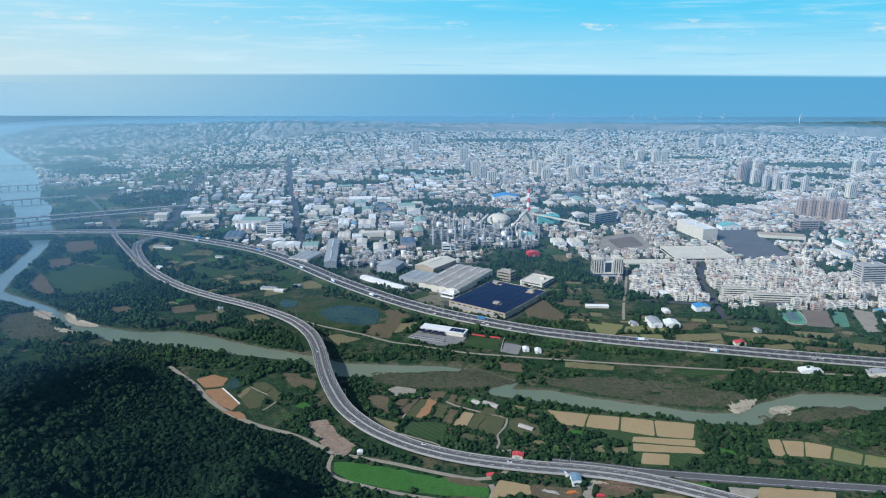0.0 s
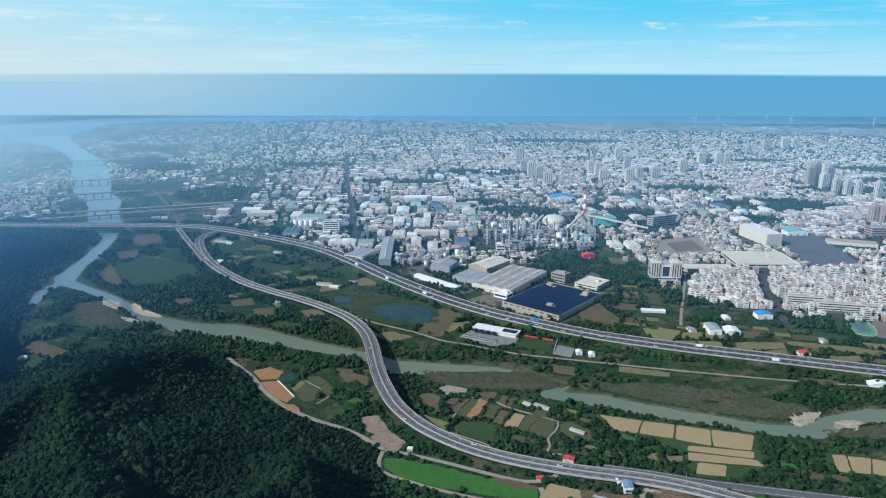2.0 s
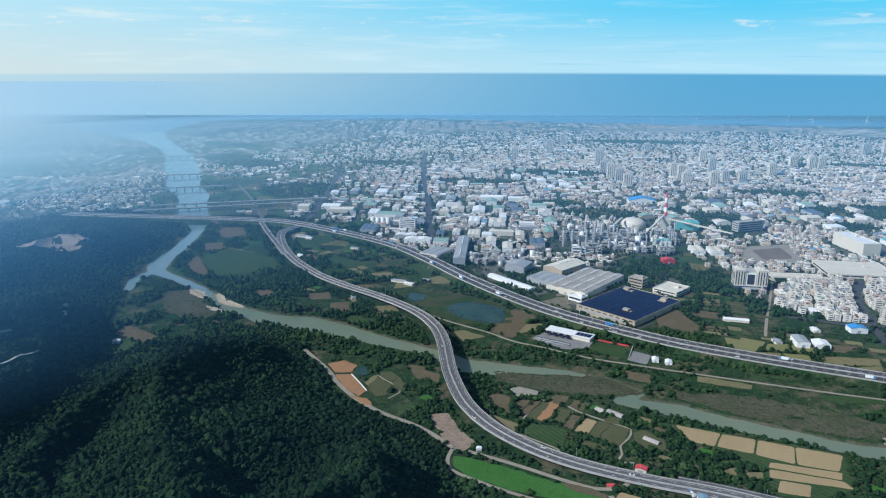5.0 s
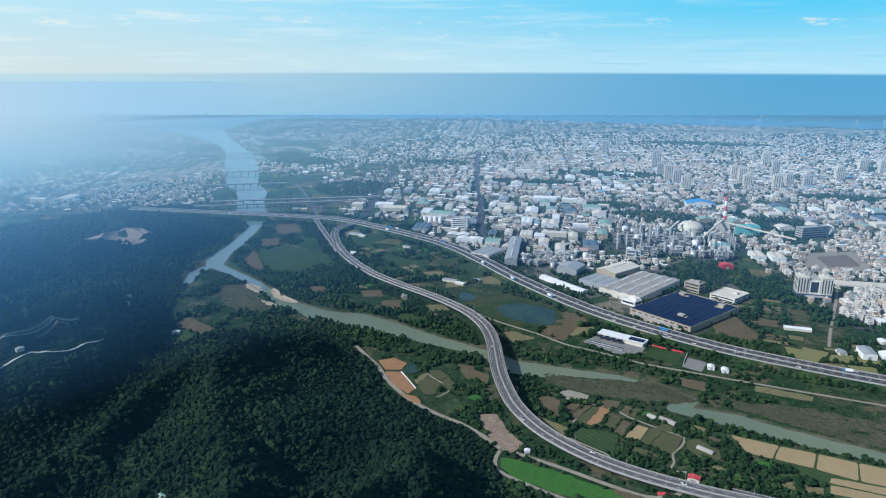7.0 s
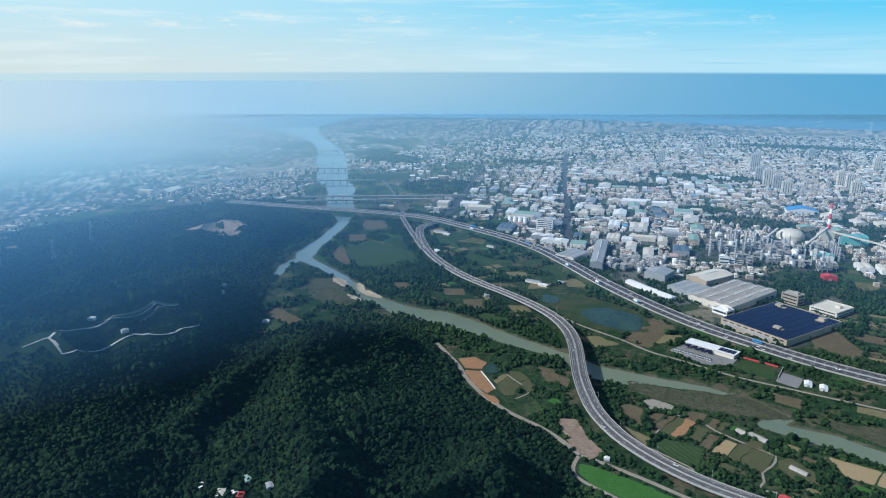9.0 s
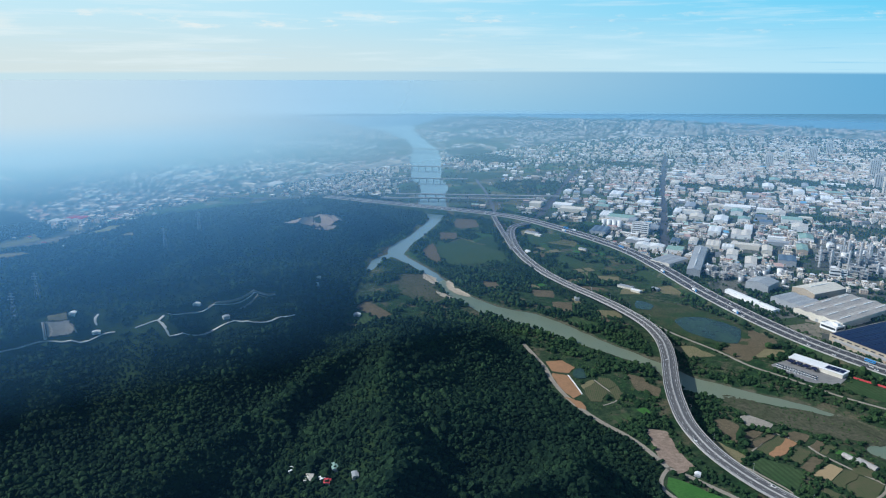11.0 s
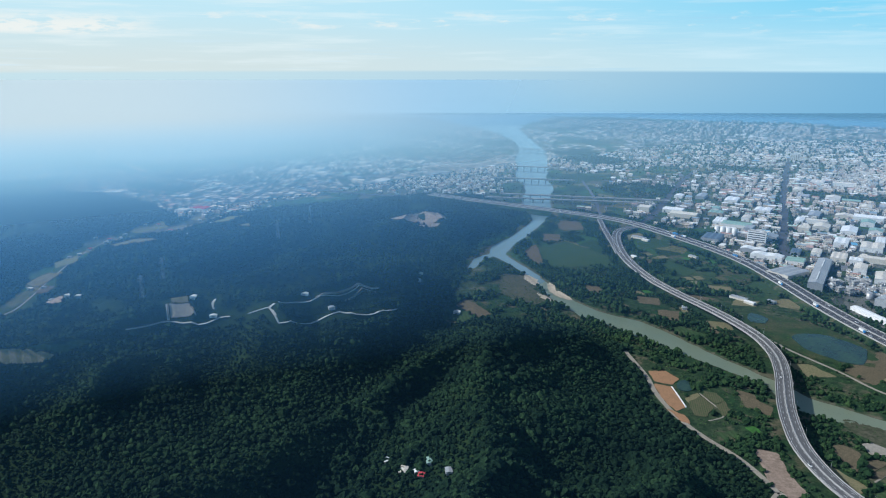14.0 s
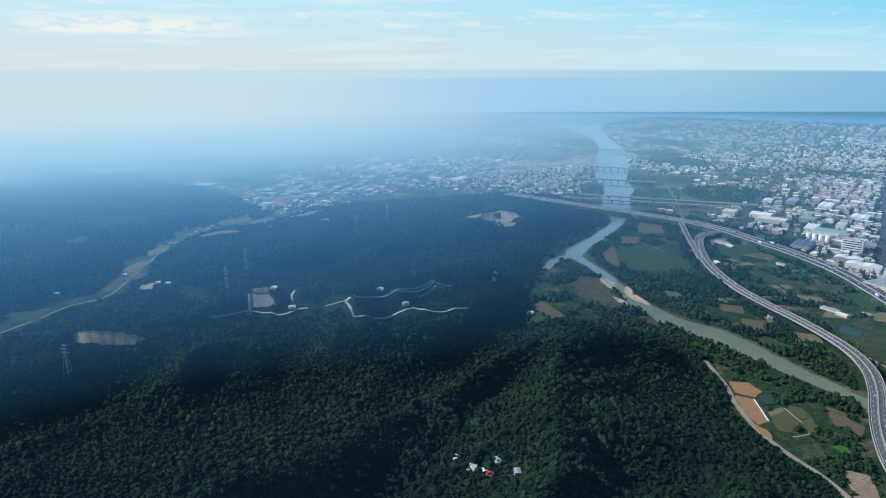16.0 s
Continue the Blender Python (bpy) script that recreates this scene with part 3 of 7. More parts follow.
# how built-up the land is, 0 to 1
TOWN = [  # centre x, y, radius across, radius deep, turn, density
    (520, 1080, 235, 115, -0.12, 0.95), (-230, 1560, 230, 320, 0.0, 0.75), (60, 1480, 260, 240, 0.0, 0.6), (560, 1420, 420, 230, 0.0, 0.8), (150, 2200, 900, 560, 0.0, 0.78), (1150, 1900, 700, 560, 0.0, 0.85),
    (500, 3000, 1500, 700, 0.0, 0.85), (1900, 2900, 1300, 900, 0.0, 0.8), (-500, 2800, 500, 500, 0.0, 0.40), (-900, 2900, 420, 600, 0.4, 0.28), (300, 3900, 2400, 500, 0.0, 0.6), (-1300, 3600, 600, 500, 0.0, 0.42),
    (-560, 1640, 160, 160, 0.0, 0.45), (-1330, 1560, 160, 230, -0.7, 0.85), (-1650, 1480, 330, 240, 0.3, 0.6), (-1950, 1250, 330, 220, 0.3, 0.42), (-2100, 1750, 300, 330, 0.0, 0.55), (-2300, 2500, 700, 500, 0.0, 0.30), (900, 950, 260, 200, 0.0, 0.9),
    (-1450, 960, 120, 70, 0.5, 0.5), (-1500, 1900, 220, 260, 0.0, 0.6), (-1800, 2100, 300, 300, 0.0, 0.4), (-2600, 1500, 350, 300, 0.0, 0.45), (2400, 1800, 900, 900, 0.0, 0.8), (-1900, 900, 300, 60, 0.2, 0.4), (-90, 1270, 130, 100, 0.0, 0.9),
]
GREEN = [(60, 1690, 110, 60), (-40, 1790, 70, 50), (720, 1830, 190, 90), (330, 1700, 70, 60), (160, 1270, 90, 60), (-30, 2330, 260, 60), (560, 2060, 140, 60), (1010, 2080, 150, 60), (240, 1180, 60, 80), (-1340, 2470, 110, 90), (-1190, 2340, 130, 110),
         (-780, 1850, 130, 120), (300, 3350, 300, 60), (1400, 2500, 260, 70), (-300, 2100, 160, 60), (900, 2700, 200, 50), (-700, 2450, 120, 40), (1700, 2200, 200, 60), (255, 1765, 34, 70), (300, 1650, 30, 60), (345, 1560, 26, 50), (150, 1650, 60, 40), (1250, 2250, 120, 60), (620, 1640, 60, 50)]


def urban(x, y):
    u = np.zeros(np.shape(x))
    for cx, cy, rx, ry, t, k in TOWN:
        dx, dy = x - cx, y - cy
        q = np.hypot((dx * math.cos(t) + dy * math.sin(t)) / rx, (dy * math.cos(t) - dx * math.sin(t)) / ry)
        u = np.maximum(u, k * smooth(q, 1.12, 0.85))
    west = smooth(x + 0.75 * y, 250, -100) * (np.hypot(x, y) > 1500)            # scattered villages on the far side of the river
    u = np.maximum(u, west * 0.80 * smooth(vnoise(x, y, 170, 36), 0.41, 0.56))
    u = np.maximum(u, 0.36 * smooth(vnoise(x, y, 110, 38), 0.46, 0.62) * smooth(x, -200, -500) * (y > 1500))      # hamlets between the fields
    for cx, cy, rx, ry in GREEN:
        u = u * smooth(np.hypot((x - cx) / rx, (y - cy) / ry), 0.75, 1.05)
    back = y - np.interp(x, [-700, -404, -245, -91, 52, 134, 335, 579, 1500], [1500, 1345, 1205, 1040, 940, 960, 960, 900, 860])
    u = np.where((x > -720) & (back < 0), 0, u)
    return u * (0.55 + 0.45 * smooth(vnoise(x, y, 160, 31), 0.22, 0.55))


col = np.zeros((len(verts), 4), np.float32)
vx, vy = verts[:, 0].astype(float), verts[:, 1].astype(float)
farmed = smooth(np.hypot(vx, vy), 1000, 1350) * (0.55 + 0.4 * vnoise(vx, vy, 200, 35))
yards = 0.9 * np.maximum(smooth(np.hypot((vx + 30) / 190, (vy - 1180) / 110), 1.0, 0.8), smooth(np.hypot((vx - 90) / 160, (vy - 1400) / 120), 1.0, 0.8))
WORKS_YARD = [(-374, 1360), (-255, 1239), (-153, 1120), (-69, 1031), (3, 959), (19, 941), (90, 914), (145, 976), (186, 1118), (166, 1218), (113, 1334), (215, 1437), (243, 1637), (-162, 1601), (-377, 1581)]
yards = np.maximum(yards, 0.85 * inside(vx, vy, WORKS_YARD))
col[:, 0] = np.maximum(urban(vx, vy) * 0.9, yards)
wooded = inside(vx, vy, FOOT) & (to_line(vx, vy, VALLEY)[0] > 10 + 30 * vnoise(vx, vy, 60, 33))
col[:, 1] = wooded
col[:, 2] = (verts[:, 2] < -0.4) * 1.0
col[:, 3] = farmed
ground_me = fast_mesh("ground", verts, quads, [M_GROUND], shade=True)
layer = ground_me.color_attributes.new("land", "FLOAT_COLOR", "POINT")
layer.data.foreach_set("color", col.ravel())
tagged(new("ground", ground_me), "green river plain, wooded hills and built-up coastal flat", "ground", kind="structure")

# ---------------------------------------------------------------- water
def sheet(name, label, corners, z, mat, category):
    """A level water surface; it shows wherever the land lies lower."""
    tagged(new(name, fast_mesh(name, [(x, y, z) for x, y in corners], [list(range(len(corners)))], [mat])), label, category, kind="structure")


sheet("river", "green-grey silty river winding across the plain", [(-560, 560), (900, 560), (900, 780), (-560, 1010)], -1.5, M_RIVER, "river")
sheet("lower_river", "broad lower river running to the sea, sky reflection in its colour", [(-560, 1010), (-560, 1700), (-1500, 3000), (-3200, 4000), (-2900, 3000), (-1500, 1700), (-790, 880), (-560, 800)], -1.5, M_LOWRIVER, "river")
sea_v = [(x, y, -1.4) for x, y in ((-14000, -3000), (-4300, 1200), (-1700, 4050), (14000, 4250), (14000, 14000), (-14000, 14000))]
tagged(new("sea", fast_mesh("sea", sea_v, [[0, 1, 2, 3, 4, 5]], [M_SEA])), "blue hazy sea beyond the flat coast", "sea", kind="structure")

# ---------------------------------------------------------------- roads
EXPRESSWAY = spline([(286, 475, 3), (238, 499, 3), (201, 517, 3), (171, 529, 3), (133, 539, 3), (74, 548, 3), (24, 558, 4), (-13, 569, 6), (-45, 585, 8), (-74, 607, 10), (-100, 639, 12), (-117, 673, 14), (-131, 711, 14),
                     (-142, 749, 14), (-156, 797, 14), (-175, 842, 14), (-205, 886, 13), (-246, 927, 11), (-298, 970, 8), (-353, 1010, 5), (-414, 1055, 4), (-472, 1110, 4), (-525, 1174, 4), (-569, 1242, 5), (-604, 1313, 6), (-607, 1351, 8), (-591, 1385, 9)], 6)
FREEWAY = spline([(900, 690, 5), (700, 736, 5), (579, 759, 5), (535, 767, 5), (431, 789, 5), (335, 812, 5), (233, 837, 5), (134, 868, 5), (52, 906, 6), (-20, 950, 6), (-91, 1006, 7), (-172, 1087, 7), (-245, 1171, 7), (-324, 1251, 8), (-404, 1306, 9),
                  (-512, 1361, 10), (-615, 1405, 11), (-701, 1418, 11), (-811, 1414, 11), (-879, 1408, 11), (-960, 1403, 11), (-1066, 1395, 11), (-1180, 1390, 11)], 8)
RAMP = spline([(-689, 1400, 10), (-632, 1316, 7), (-580, 1242, 5.2), (-535, 1175, 4.2)], 6)
SIDE_VIADUCT = spline([(520, 492, 1.0), (409, 509, 1.0), (379, 516, 1.0), (302, 525, 1.0), (232, 534, 1.0), (183, 541, 1.0), (140, 550, 1.2), (100, 556, 1.6)], 6)


def offset(line, d):
    p = np.asarray(line, float).copy()
    g = np.gradient(p[:, :2], axis=0)
    g /= np.hypot(g[:, 0], g[:, 1])[:, None]
    p[:, 0] -= g[:, 1] * d
    p[:, 1] += g[:, 0] * d
    return p


def dashes(line, d, length, gap, width):
    """Short painted lines along an offset of the curve."""
    p = offset(line, d)
    s = np.concatenate([[0], np.cumsum(np.hypot(*np.diff(p[:, :2], axis=0).T))])
    out = []
    for a in np.arange(0, s[-1] - length, length + gap):
        q0, q1 = [np.array([np.interp(v, s, p[:, k]) for k in range(3)]) for v in (a, a + length)]
        m, e = (q0 + q1) / 2, q1 - q0
        out.append((m[0], m[1], m[2] + 0.004, length, width, 0.03, math.atan2(e[1], e[0])))
    return out


def highway(name, label, line, half, surface, lanes, median, embank, parapet=True):
    """A road deck with parapets, a median, painted lines, and banks or columns below."""
    ob = thing(name, label, "road", kind="structure")
    part("carriageway", ribbon_mesh("carriageway", line, half, -half, [surface], 1.1), ob)
    for s in (1, -1):
        if parapet:
            part("parapet", ribbon_mesh("parapet", line, s * half + 0.25 * s + 0.2, s * half + 0.25 * s - 0.2, [M_CONCRETE], 1.9, 0.85), ob, "pale concrete parapet")
        part("edge_line", ribbon_mesh("edge_line", line, s * (half - 1.6) + 0.13, s * (half - 1.6) - 0.13, [M_PAINT], 0.02, 0.02), ob, "white painted edge line")
        for d in lanes:
            part("lane_marking", boxes("lane_marking", dashes(line, s * d, 5, 7, 0.22), [M_PAINT]), ob, "white dashed lane line")
    if median:
        part("median_barrier", ribbon_mesh("median_barrier", line, median, -median, [M_CONCRETE], 1.2, 0.8), ob, "concrete median barrier")
        for s in (1, -1):
            part("inner_line", ribbon_mesh("inner_line", line, s * (median + 0.7) + 0.08, s * (median + 0.7) - 0.08, [M_PAINT], 0.02, 0.02), ob, "white inner line")
    if embank:
        g = np.gradient(line[:, :2], axis=0)
        g /= np.hypot(g[:, 0], g[:, 1])[:, None]
        n = np.stack([-g[:, 1], g[:, 0]], 1)
        rows = []
        for d, z in ((half + 0.6 + 9, -0.4), (half + 0.6, None), (-half - 0.6, None), (-half - 0.6 - 9, -0.4)):
            q = line.copy()
            q[:, :2] += n * d
            q[:, 2] = line[:, 2] - 0.9 if z is None else z
            rows.append(q)
        v = np.stack(rows, 1).reshape(-1, 3)
        k = 4 * np.arange(len(line) - 1)[:, None]
        f = np.concatenate([k + np.array([[c, c + 1, c + 5, c + 4]]) for c in range(3)])[:, ::-1]
        part("embankment", fast_mesh("embankment", v, f, [M_GROUND]), ob, "grassed embankment")
    else:
        col_me = boxes("pier", [(0, 0, -1, 2.2, 6.5, 1, 0)], [M_CONCRETE])
        for q, e in list(zip(line[:-1], np.diff(line, axis=0)))[2::6]:
            if q[2] > 3.6:
                pier = part("pier", col_me, ob)
                pier.matrix_basis = pose(q[0], q[1], -3.0, 0, 0, math.degrees(math.atan2(e[1], e[0]))) @ Matrix.Diagonal((1, 1, q[2] + 2.0, 1))
    return ob


highway("expressway", "curving grey four-lane expressway viaduct crossing the river", EXPRESSWAY, 8.2, M_ASPHALT, (4.4,), 0.45, False)
highway("freeway", "long dark freeway on a low embankment, several lanes each way", FREEWAY, 14.0, M_FREEWAY, (4.6, 8.2), 1.0, True)
highway("slip_road", "grey slip road curving down from the freeway", RAMP, 4.6, M_ASPHALT, (), 0, False)
highway("side_road", "straight dark grey road beside the expressway", SIDE_VIADUCT, 6.0, M_ASPHALT, (), 0, False, False)


def lane(name, label, pts, half, mat, z=0.28):
    line = spline([(p[0], p[1], 0) for p in pts], 7)
    line[:, 2] = height(line[:, 0], line[:, 1]) + z
    ob = thing(name, label, "road", kind="structure")
    part("surface", ribbon_mesh("surface", line, half, -half, [mat], 0.6), ob)
    return line


LANES = [
    lane("hill_road", "narrow pale concrete road along the foot of the wooded hill", [(-330, 765), (-300, 735), (-278, 712), (-254, 680), (-219, 646), (-184, 623), (-147, 606), (-122, 589), (-102, 571)], 2.6, M_PALE),
    lane("field_track", "pale farm track past the green meadow", [(-102, 571), (-86, 568), (-43, 555), (-2, 540), (30, 531), (50, 536), (58, 545)], 2.2, M_PALE),
    lane("field_track", "pale farm track round the green meadow", [(-102, 571), (-103, 550), (-96, 535), (-70, 522), (-30, 508), (10, 500), (41, 500)], 1.8, M_PALE),
    lane("field_track", "pale farm track beside the rice field", [(42, 523), (44, 512), (38, 495)], 2.4, M_PALE),
    lane("garden_track", "pale track among the vegetable gardens", [(65, 578), (51, 578), (55, 591), (54, 606), (62, 620), (66, 639), (51, 647), (33, 656), (13, 667), (4, 676)], 1.1, M_PALE),
    lane("garden_track", "pale bank round the small rice field", [(-49, 603), (-44, 609), (-24, 599), (-3, 587), (-5, 575)], 0.9, M_PALE),
    lane("garden_track", "pale path beside the vegetable beds", [(-41, 640), (-34, 662), (-25, 685), (-6, 680)], 0.8, M_PALE),
    lane("garden_track", "pale path by the hillside gardens", [(-217, 710), (-202, 698), (-180, 680), (-184, 664), (-189, 656)], 0.8, M_PALE),
    lane("levee_road", "grey levee road along the north bank", [(640, 716), (516, 736), (445, 748), (348, 756), (251, 769), (151, 785), (82, 797), (26, 808), (-32, 830), (-70, 843), (-110, 869), (-177, 904), (-230, 945)], 1.7, M_PALE),
    lane("crossing_road", "straight road leading from the interchange into town", [(-600, 1395), (-611, 1430), (-621, 1523), (-667, 1716), (-716, 1915), (-750, 2057), (-800, 2300)], 8, M_FREEWAY),
    lane("river_road", "road along the river bank below the bridges", [(-1000, 1900), (-851, 1686), (-732, 1490), (-650, 1345), (-600, 1270)], 4, M_ASPHALT),
    lane("avenue", "wide straight dark avenue through the factory district", [(-285, 1345), (-307, 1426), (-355, 1614), (-415, 1872), (-484, 2163), (-556, 2482), (-620, 2800)], 11, M_FREEWAY),
    lane("town_road", "road from the fields into the dense town", [(259, 925), (275, 987), (299, 1070), (330, 1180)], 2.0, M_PALE),
    lane("town_road", "street through the dense town", [(405, 930), (420, 1010), (440, 1120), (480, 1220)], 4.5, M_FREEWAY),
    lane("town_road", "street across the dense town", [(310, 1010), (420, 990), (560, 1000), (760, 1030)], 4.0, M_FREEWAY),
    lane("villa_road", "pale hill road past the terraced villa plot", [(-721, 327), (-719, 349), (-718, 374), (-700, 394), (-685, 420), (-674, 429)], 2.0, M_BRIGHTROAD),
    lane("villa_road", "short pale drive up the villa plot", [(-718, 376), (-725, 380), (-733, 384)], 1.5, M_BRIGHTROAD),
    lane("villa_road", "short pale drive behind the villas", [(-702, 429), (-701, 424), (-695, 422)], 1.5, M_BRIGHTROAD),
    lane("villa_road", "pale hill road between terraces", [(-655, 441), (-631, 453), (-617, 451), (-603, 455), (-606, 509), (-582, 544), (-576, 577), (-580, 612)], 1.7, M_BRIGHTROAD),
    lane("villa_road", "pale track along the ridge terraces", [(-630, 453), (-637, 491), (-628, 520), (-624, 563), (-625, 626)], 1.3, M_BRIGHTROAD),
    lane("valley_road", "pale road along the western valley", [(-1000, 120), (-1040, 214), (-1070, 270), (-1082, 333), (-1190, 424), (-1280, 500), (-1368, 596), (-1378, 671), (-1372, 779), (-1412, 879), (-1500, 1010), (-1647, 1261)], 1.2, M_PALE),
    lane("dry_riverbed", "pale dry river bed tapering across the western plain", [(-2980, 1332), (-2685, 1256), (-2400, 1175), (-2200, 1130)], 13, FIELD["sand"]),
    lane("western_highway", "hazy highway across the western plain", [(-1180, 1390), (-1381, 1300), (-1647, 1261), (-1882, 1190), (-2201, 1125), (-2472, 1190), (-3000, 1370), (-3600, 1560)], 7, M_FREEWAY, 2.0),
]

# ---------------------------------------------------------------- fields
KIND = {  # name, label, category, layer height
    "rice": ("rice_field", "flat golden ripe rice field", "field", 0.30), "ricegreen": ("rice_field", "flat yellow-green ripening rice field", "field", 0.30), "meadow": ("meadow", "bright green grass field", "field", 0.18),
    "lawn": ("meadow", "bright fresh green grass field", "field", 0.18), "drygrass": ("dry_field", "yellowed dry grass field", "field", 0.26), "soil": ("bare_field", "bare brown ploughed plot", "field", 0.34), "orangesoil": ("bare_field", "bare orange earth plot beside the hill road", "field", 0.34),
    "vegrow": ("vegetable_plot", "vegetable plot planted in green rows", "field", 0.36), "marsh": ("marsh", "olive marshy grassland round the ponds", "field", 0.10), "scrub": ("scrub_bank", "dry olive scrub on the river bank", "river bank", -0.05),
    "gravel": ("gravel_bar", "pale gravel bar in the river bed", "river bank", 0.10), "sand": ("sand_bar", "pale sand bar at the river bend", "river bank", 0.05), "pond": ("pond", "dark still blue-green pond", "pond", 0.78),
    "lot": ("parking_lot", "grey paved parking lot", "parking lot", 0.38), "paving": ("yard", "pale bare earth yard", "yard", 0.38), "darkyard": ("yard", "large dark paved works yard", "yard", 0.38), "terrace": ("terraced_clearing", "tan terraced clearing among the woods", "clearing", 0.8),
    "quarry": ("earthworks", "cut tan and pink earthworks on the hilltop", "clearing", 0.8), "earth": ("bare_ground", "bare pinkish disturbed earth beside the viaduct", "yard", 0.36), "track": ("running_track", "green school running track", "sports ground", 0.42), "sportsoil": ("sports_ground", "brown earth sports ground", "sports ground", 0.40),
    "court": ("ball_court", "green painted ball courts", "sports ground", 0.42),
}
CLEAR = []
field_count = 0


def rounded(pts, cut=0.18):
    """The outline with its corners cut twice."""
    p = np.asarray(pts, float)
    for _ in range(2):
        q = np.roll(p, -1, 0)
        p = np.stack([p * (1 - cut) + q * cut, p * cut + q * (1 - cut)], 1).reshape(-1, 2)
    return p


def field(kind, *pts):
    global field_count
    field_count += 1
    name, label, category, lift = KIND[kind]
    soft = 0.25 if kind in ("pond", "marsh", "gravel", "sand", "scrub", "quarry", "track", "terrace") else 0.06
    p = rounded(pts, soft)
    coarse = p
    if kind not in ("lot", "court", "track", "paving", "darkyard", "pond"):          # edges wander a little
        fine = []
        for q0, q1 in zip(p, np.roll(p, -1, 0)):
            m = max(1, int(np.hypot(*(q1 - q0)) / 3.0))
            fine += [q0 + (q1 - q0) * t / m for t in range(m)]
        p = np.array(fine)
        sway = 0.7 if kind.startswith("rice") else 2.6
        p = p + sway * np.stack([vnoise(p[:, 0], p[:, 1], 7, 15) - 0.5, vnoise(p[:, 0], p[:, 1], 7, 16) - 0.5], 1)
    elif kind == "pond":
        fine = rounded(p, 0.25)
        p = fine + 9 * np.stack([vnoise(fine[:, 0], fine[:, 1], 16, 15) - 0.5, vnoise(fine[:, 0], fine[:, 1], 16, 16) - 0.5], 1)
    CLEAR.append((coarse, kind))
    lift += 0.003 * (field_count % 20)
    zs = height(p[:, 0], p[:, 1])
    ragged = kind in ("gravel", "sand", "scrub", "marsh")
    if zs.max() > 1.5 or ragged:          # on a slope or with a frayed edge: cells laid over the relief
        step = 1.0 if kind == "gravel" else 1.5 if ragged else 1.4
        wob = 4.0 if kind == "sand" else 7.0 if kind == "gravel" else 14.0 if ragged else 2.0
        a, b = np.meshgrid(np.arange(p[:, 0].min(), p[:, 0].max(), step), np.arange(p[:, 1].min(), p[:, 1].max(), step), indexing="ij")
        ok = inside(a + step / 2 + wob * (vnoise(a, b, 9, 5) - 0.5), b + step / 2 + wob * (vnoise(a, b, 9, 6) - 0.5), p)
        if kind in ("gravel", "scrub"):          # thins out towards its edge
            r, _ = to_line(a, b, [tuple(q) for q in coarse] + [tuple(coarse[0])])
            ok &= vnoise(a, b, 2.6, 7) * 0.6 + vnoise(a, b, 9, 8) * 0.4 < 0.30 + r / (11.0 if kind == "gravel" else 7.0)
        left, best = {(int(u), int(v)) for u, v in zip(*np.nonzero(ok))}, set()
        while left:                                # the largest unbroken patch
            seed = left.pop()
            patch, edge = {seed}, [seed]
            while edge:
                u, v = edge.pop()
                for q in ((u + 1, v), (u - 1, v), (u, v + 1), (u, v - 1)):
                    if q in left:
                        left.discard(q)
                        patch.add(q)
                        edge.append(q)
            if len(patch) > len(best):
                best = patch
        keep = np.zeros(ok.shape, bool)
        for q in best:
            keep[q] = True
        a, b = a[keep], b[keep]
        c = np.stack([np.stack([a + dx, b + dy], -1) for dx, dy in ((0, 0), (step, 0), (step, step), (0, step))], 1).reshape(-1, 2)
        if ragged:
            bench = np.maximum(height(c[:, 0], c[:, 1]), -1.2) + lift + 0.5 * vnoise(c[:, 0], c[:, 1], 12, 9)
        else:
            bench = height(c[:, 0], c[:, 1]) + lift + 0.6 * np.floor(3 * vnoise(c[:, 0], c[:, 1], 22, 9))
        me = fast_mesh(name, np.column_stack([c, bench]), np.arange(len(c)).reshape(-1, 4), [FIELD[kind]])
    else:
        n = len(p)
        v = [(x, y, lift) for x, y in p] + [(x, y, -1.5 if lift < 0.1 else -0.4) for x, y in p]
        f = [tuple(range(n))] + [(i, i + n, (i + 1) % n + n, (i + 1) % n) for i in range(n)]
        area = sum(p[i - 1, 0] * p[i, 1] - p[i, 0] * p[i - 1, 1] for i in range(n))
        if area < 0:
            f = [q[::-1] for q in f]
        me = bpy.data.meshes.new(name)
        me.from_pydata(v, [], f)
        me.materials.append(FIELD[kind])
    return tagged(new(name, me), label, category, kind="structure" if category in ("river bank", "clearing") else "")


field("meadow", (107, 660), (184, 645), (258, 631), (247, 572), (214, 550), (179, 553), (178, 588), (140, 620), (120, 624))
field("meadow", (306, 602), (350, 597), (418, 566), (402, 540), (336, 564), (305, 566))
field("rice", (110, 657), (152, 648), (142, 622), (122, 626))
field("rice", (153, 647), (183, 642), (175, 615), (144, 622))
field("rice", (185, 642), (216, 635), (208, 604), (177, 614))
field("rice", (217, 635), (256, 628), (244, 599), (210, 604))
field("rice", (187, 603), (245, 597), (241, 585), (183, 594))
field("rice", (183, 591), (242, 583), (247, 572), (180, 577))
field("rice", (188, 574), (212, 571), (206, 553), (181, 556))
field("rice", (316, 598), (328, 598), (320, 568), (308, 570))
field("rice", (329, 596), (349, 594), (336, 568), (322, 569))
field("rice", (350, 594), (372, 585), (358, 564), (338, 568))
field("ricegreen", (373, 583), (394, 572), (381, 554), (360, 563))
field("ricegreen", (396, 572), (415, 564), (402, 543), (383, 553))
field("rice", (273, 520), (308, 516), (335, 512), (322, 490), (257, 490))
field("rice", (50, 530), (74, 523), (91, 504), (40, 504))
field("soil", (0, 534), (23, 531), (41, 523), (38, 518), (8, 525))
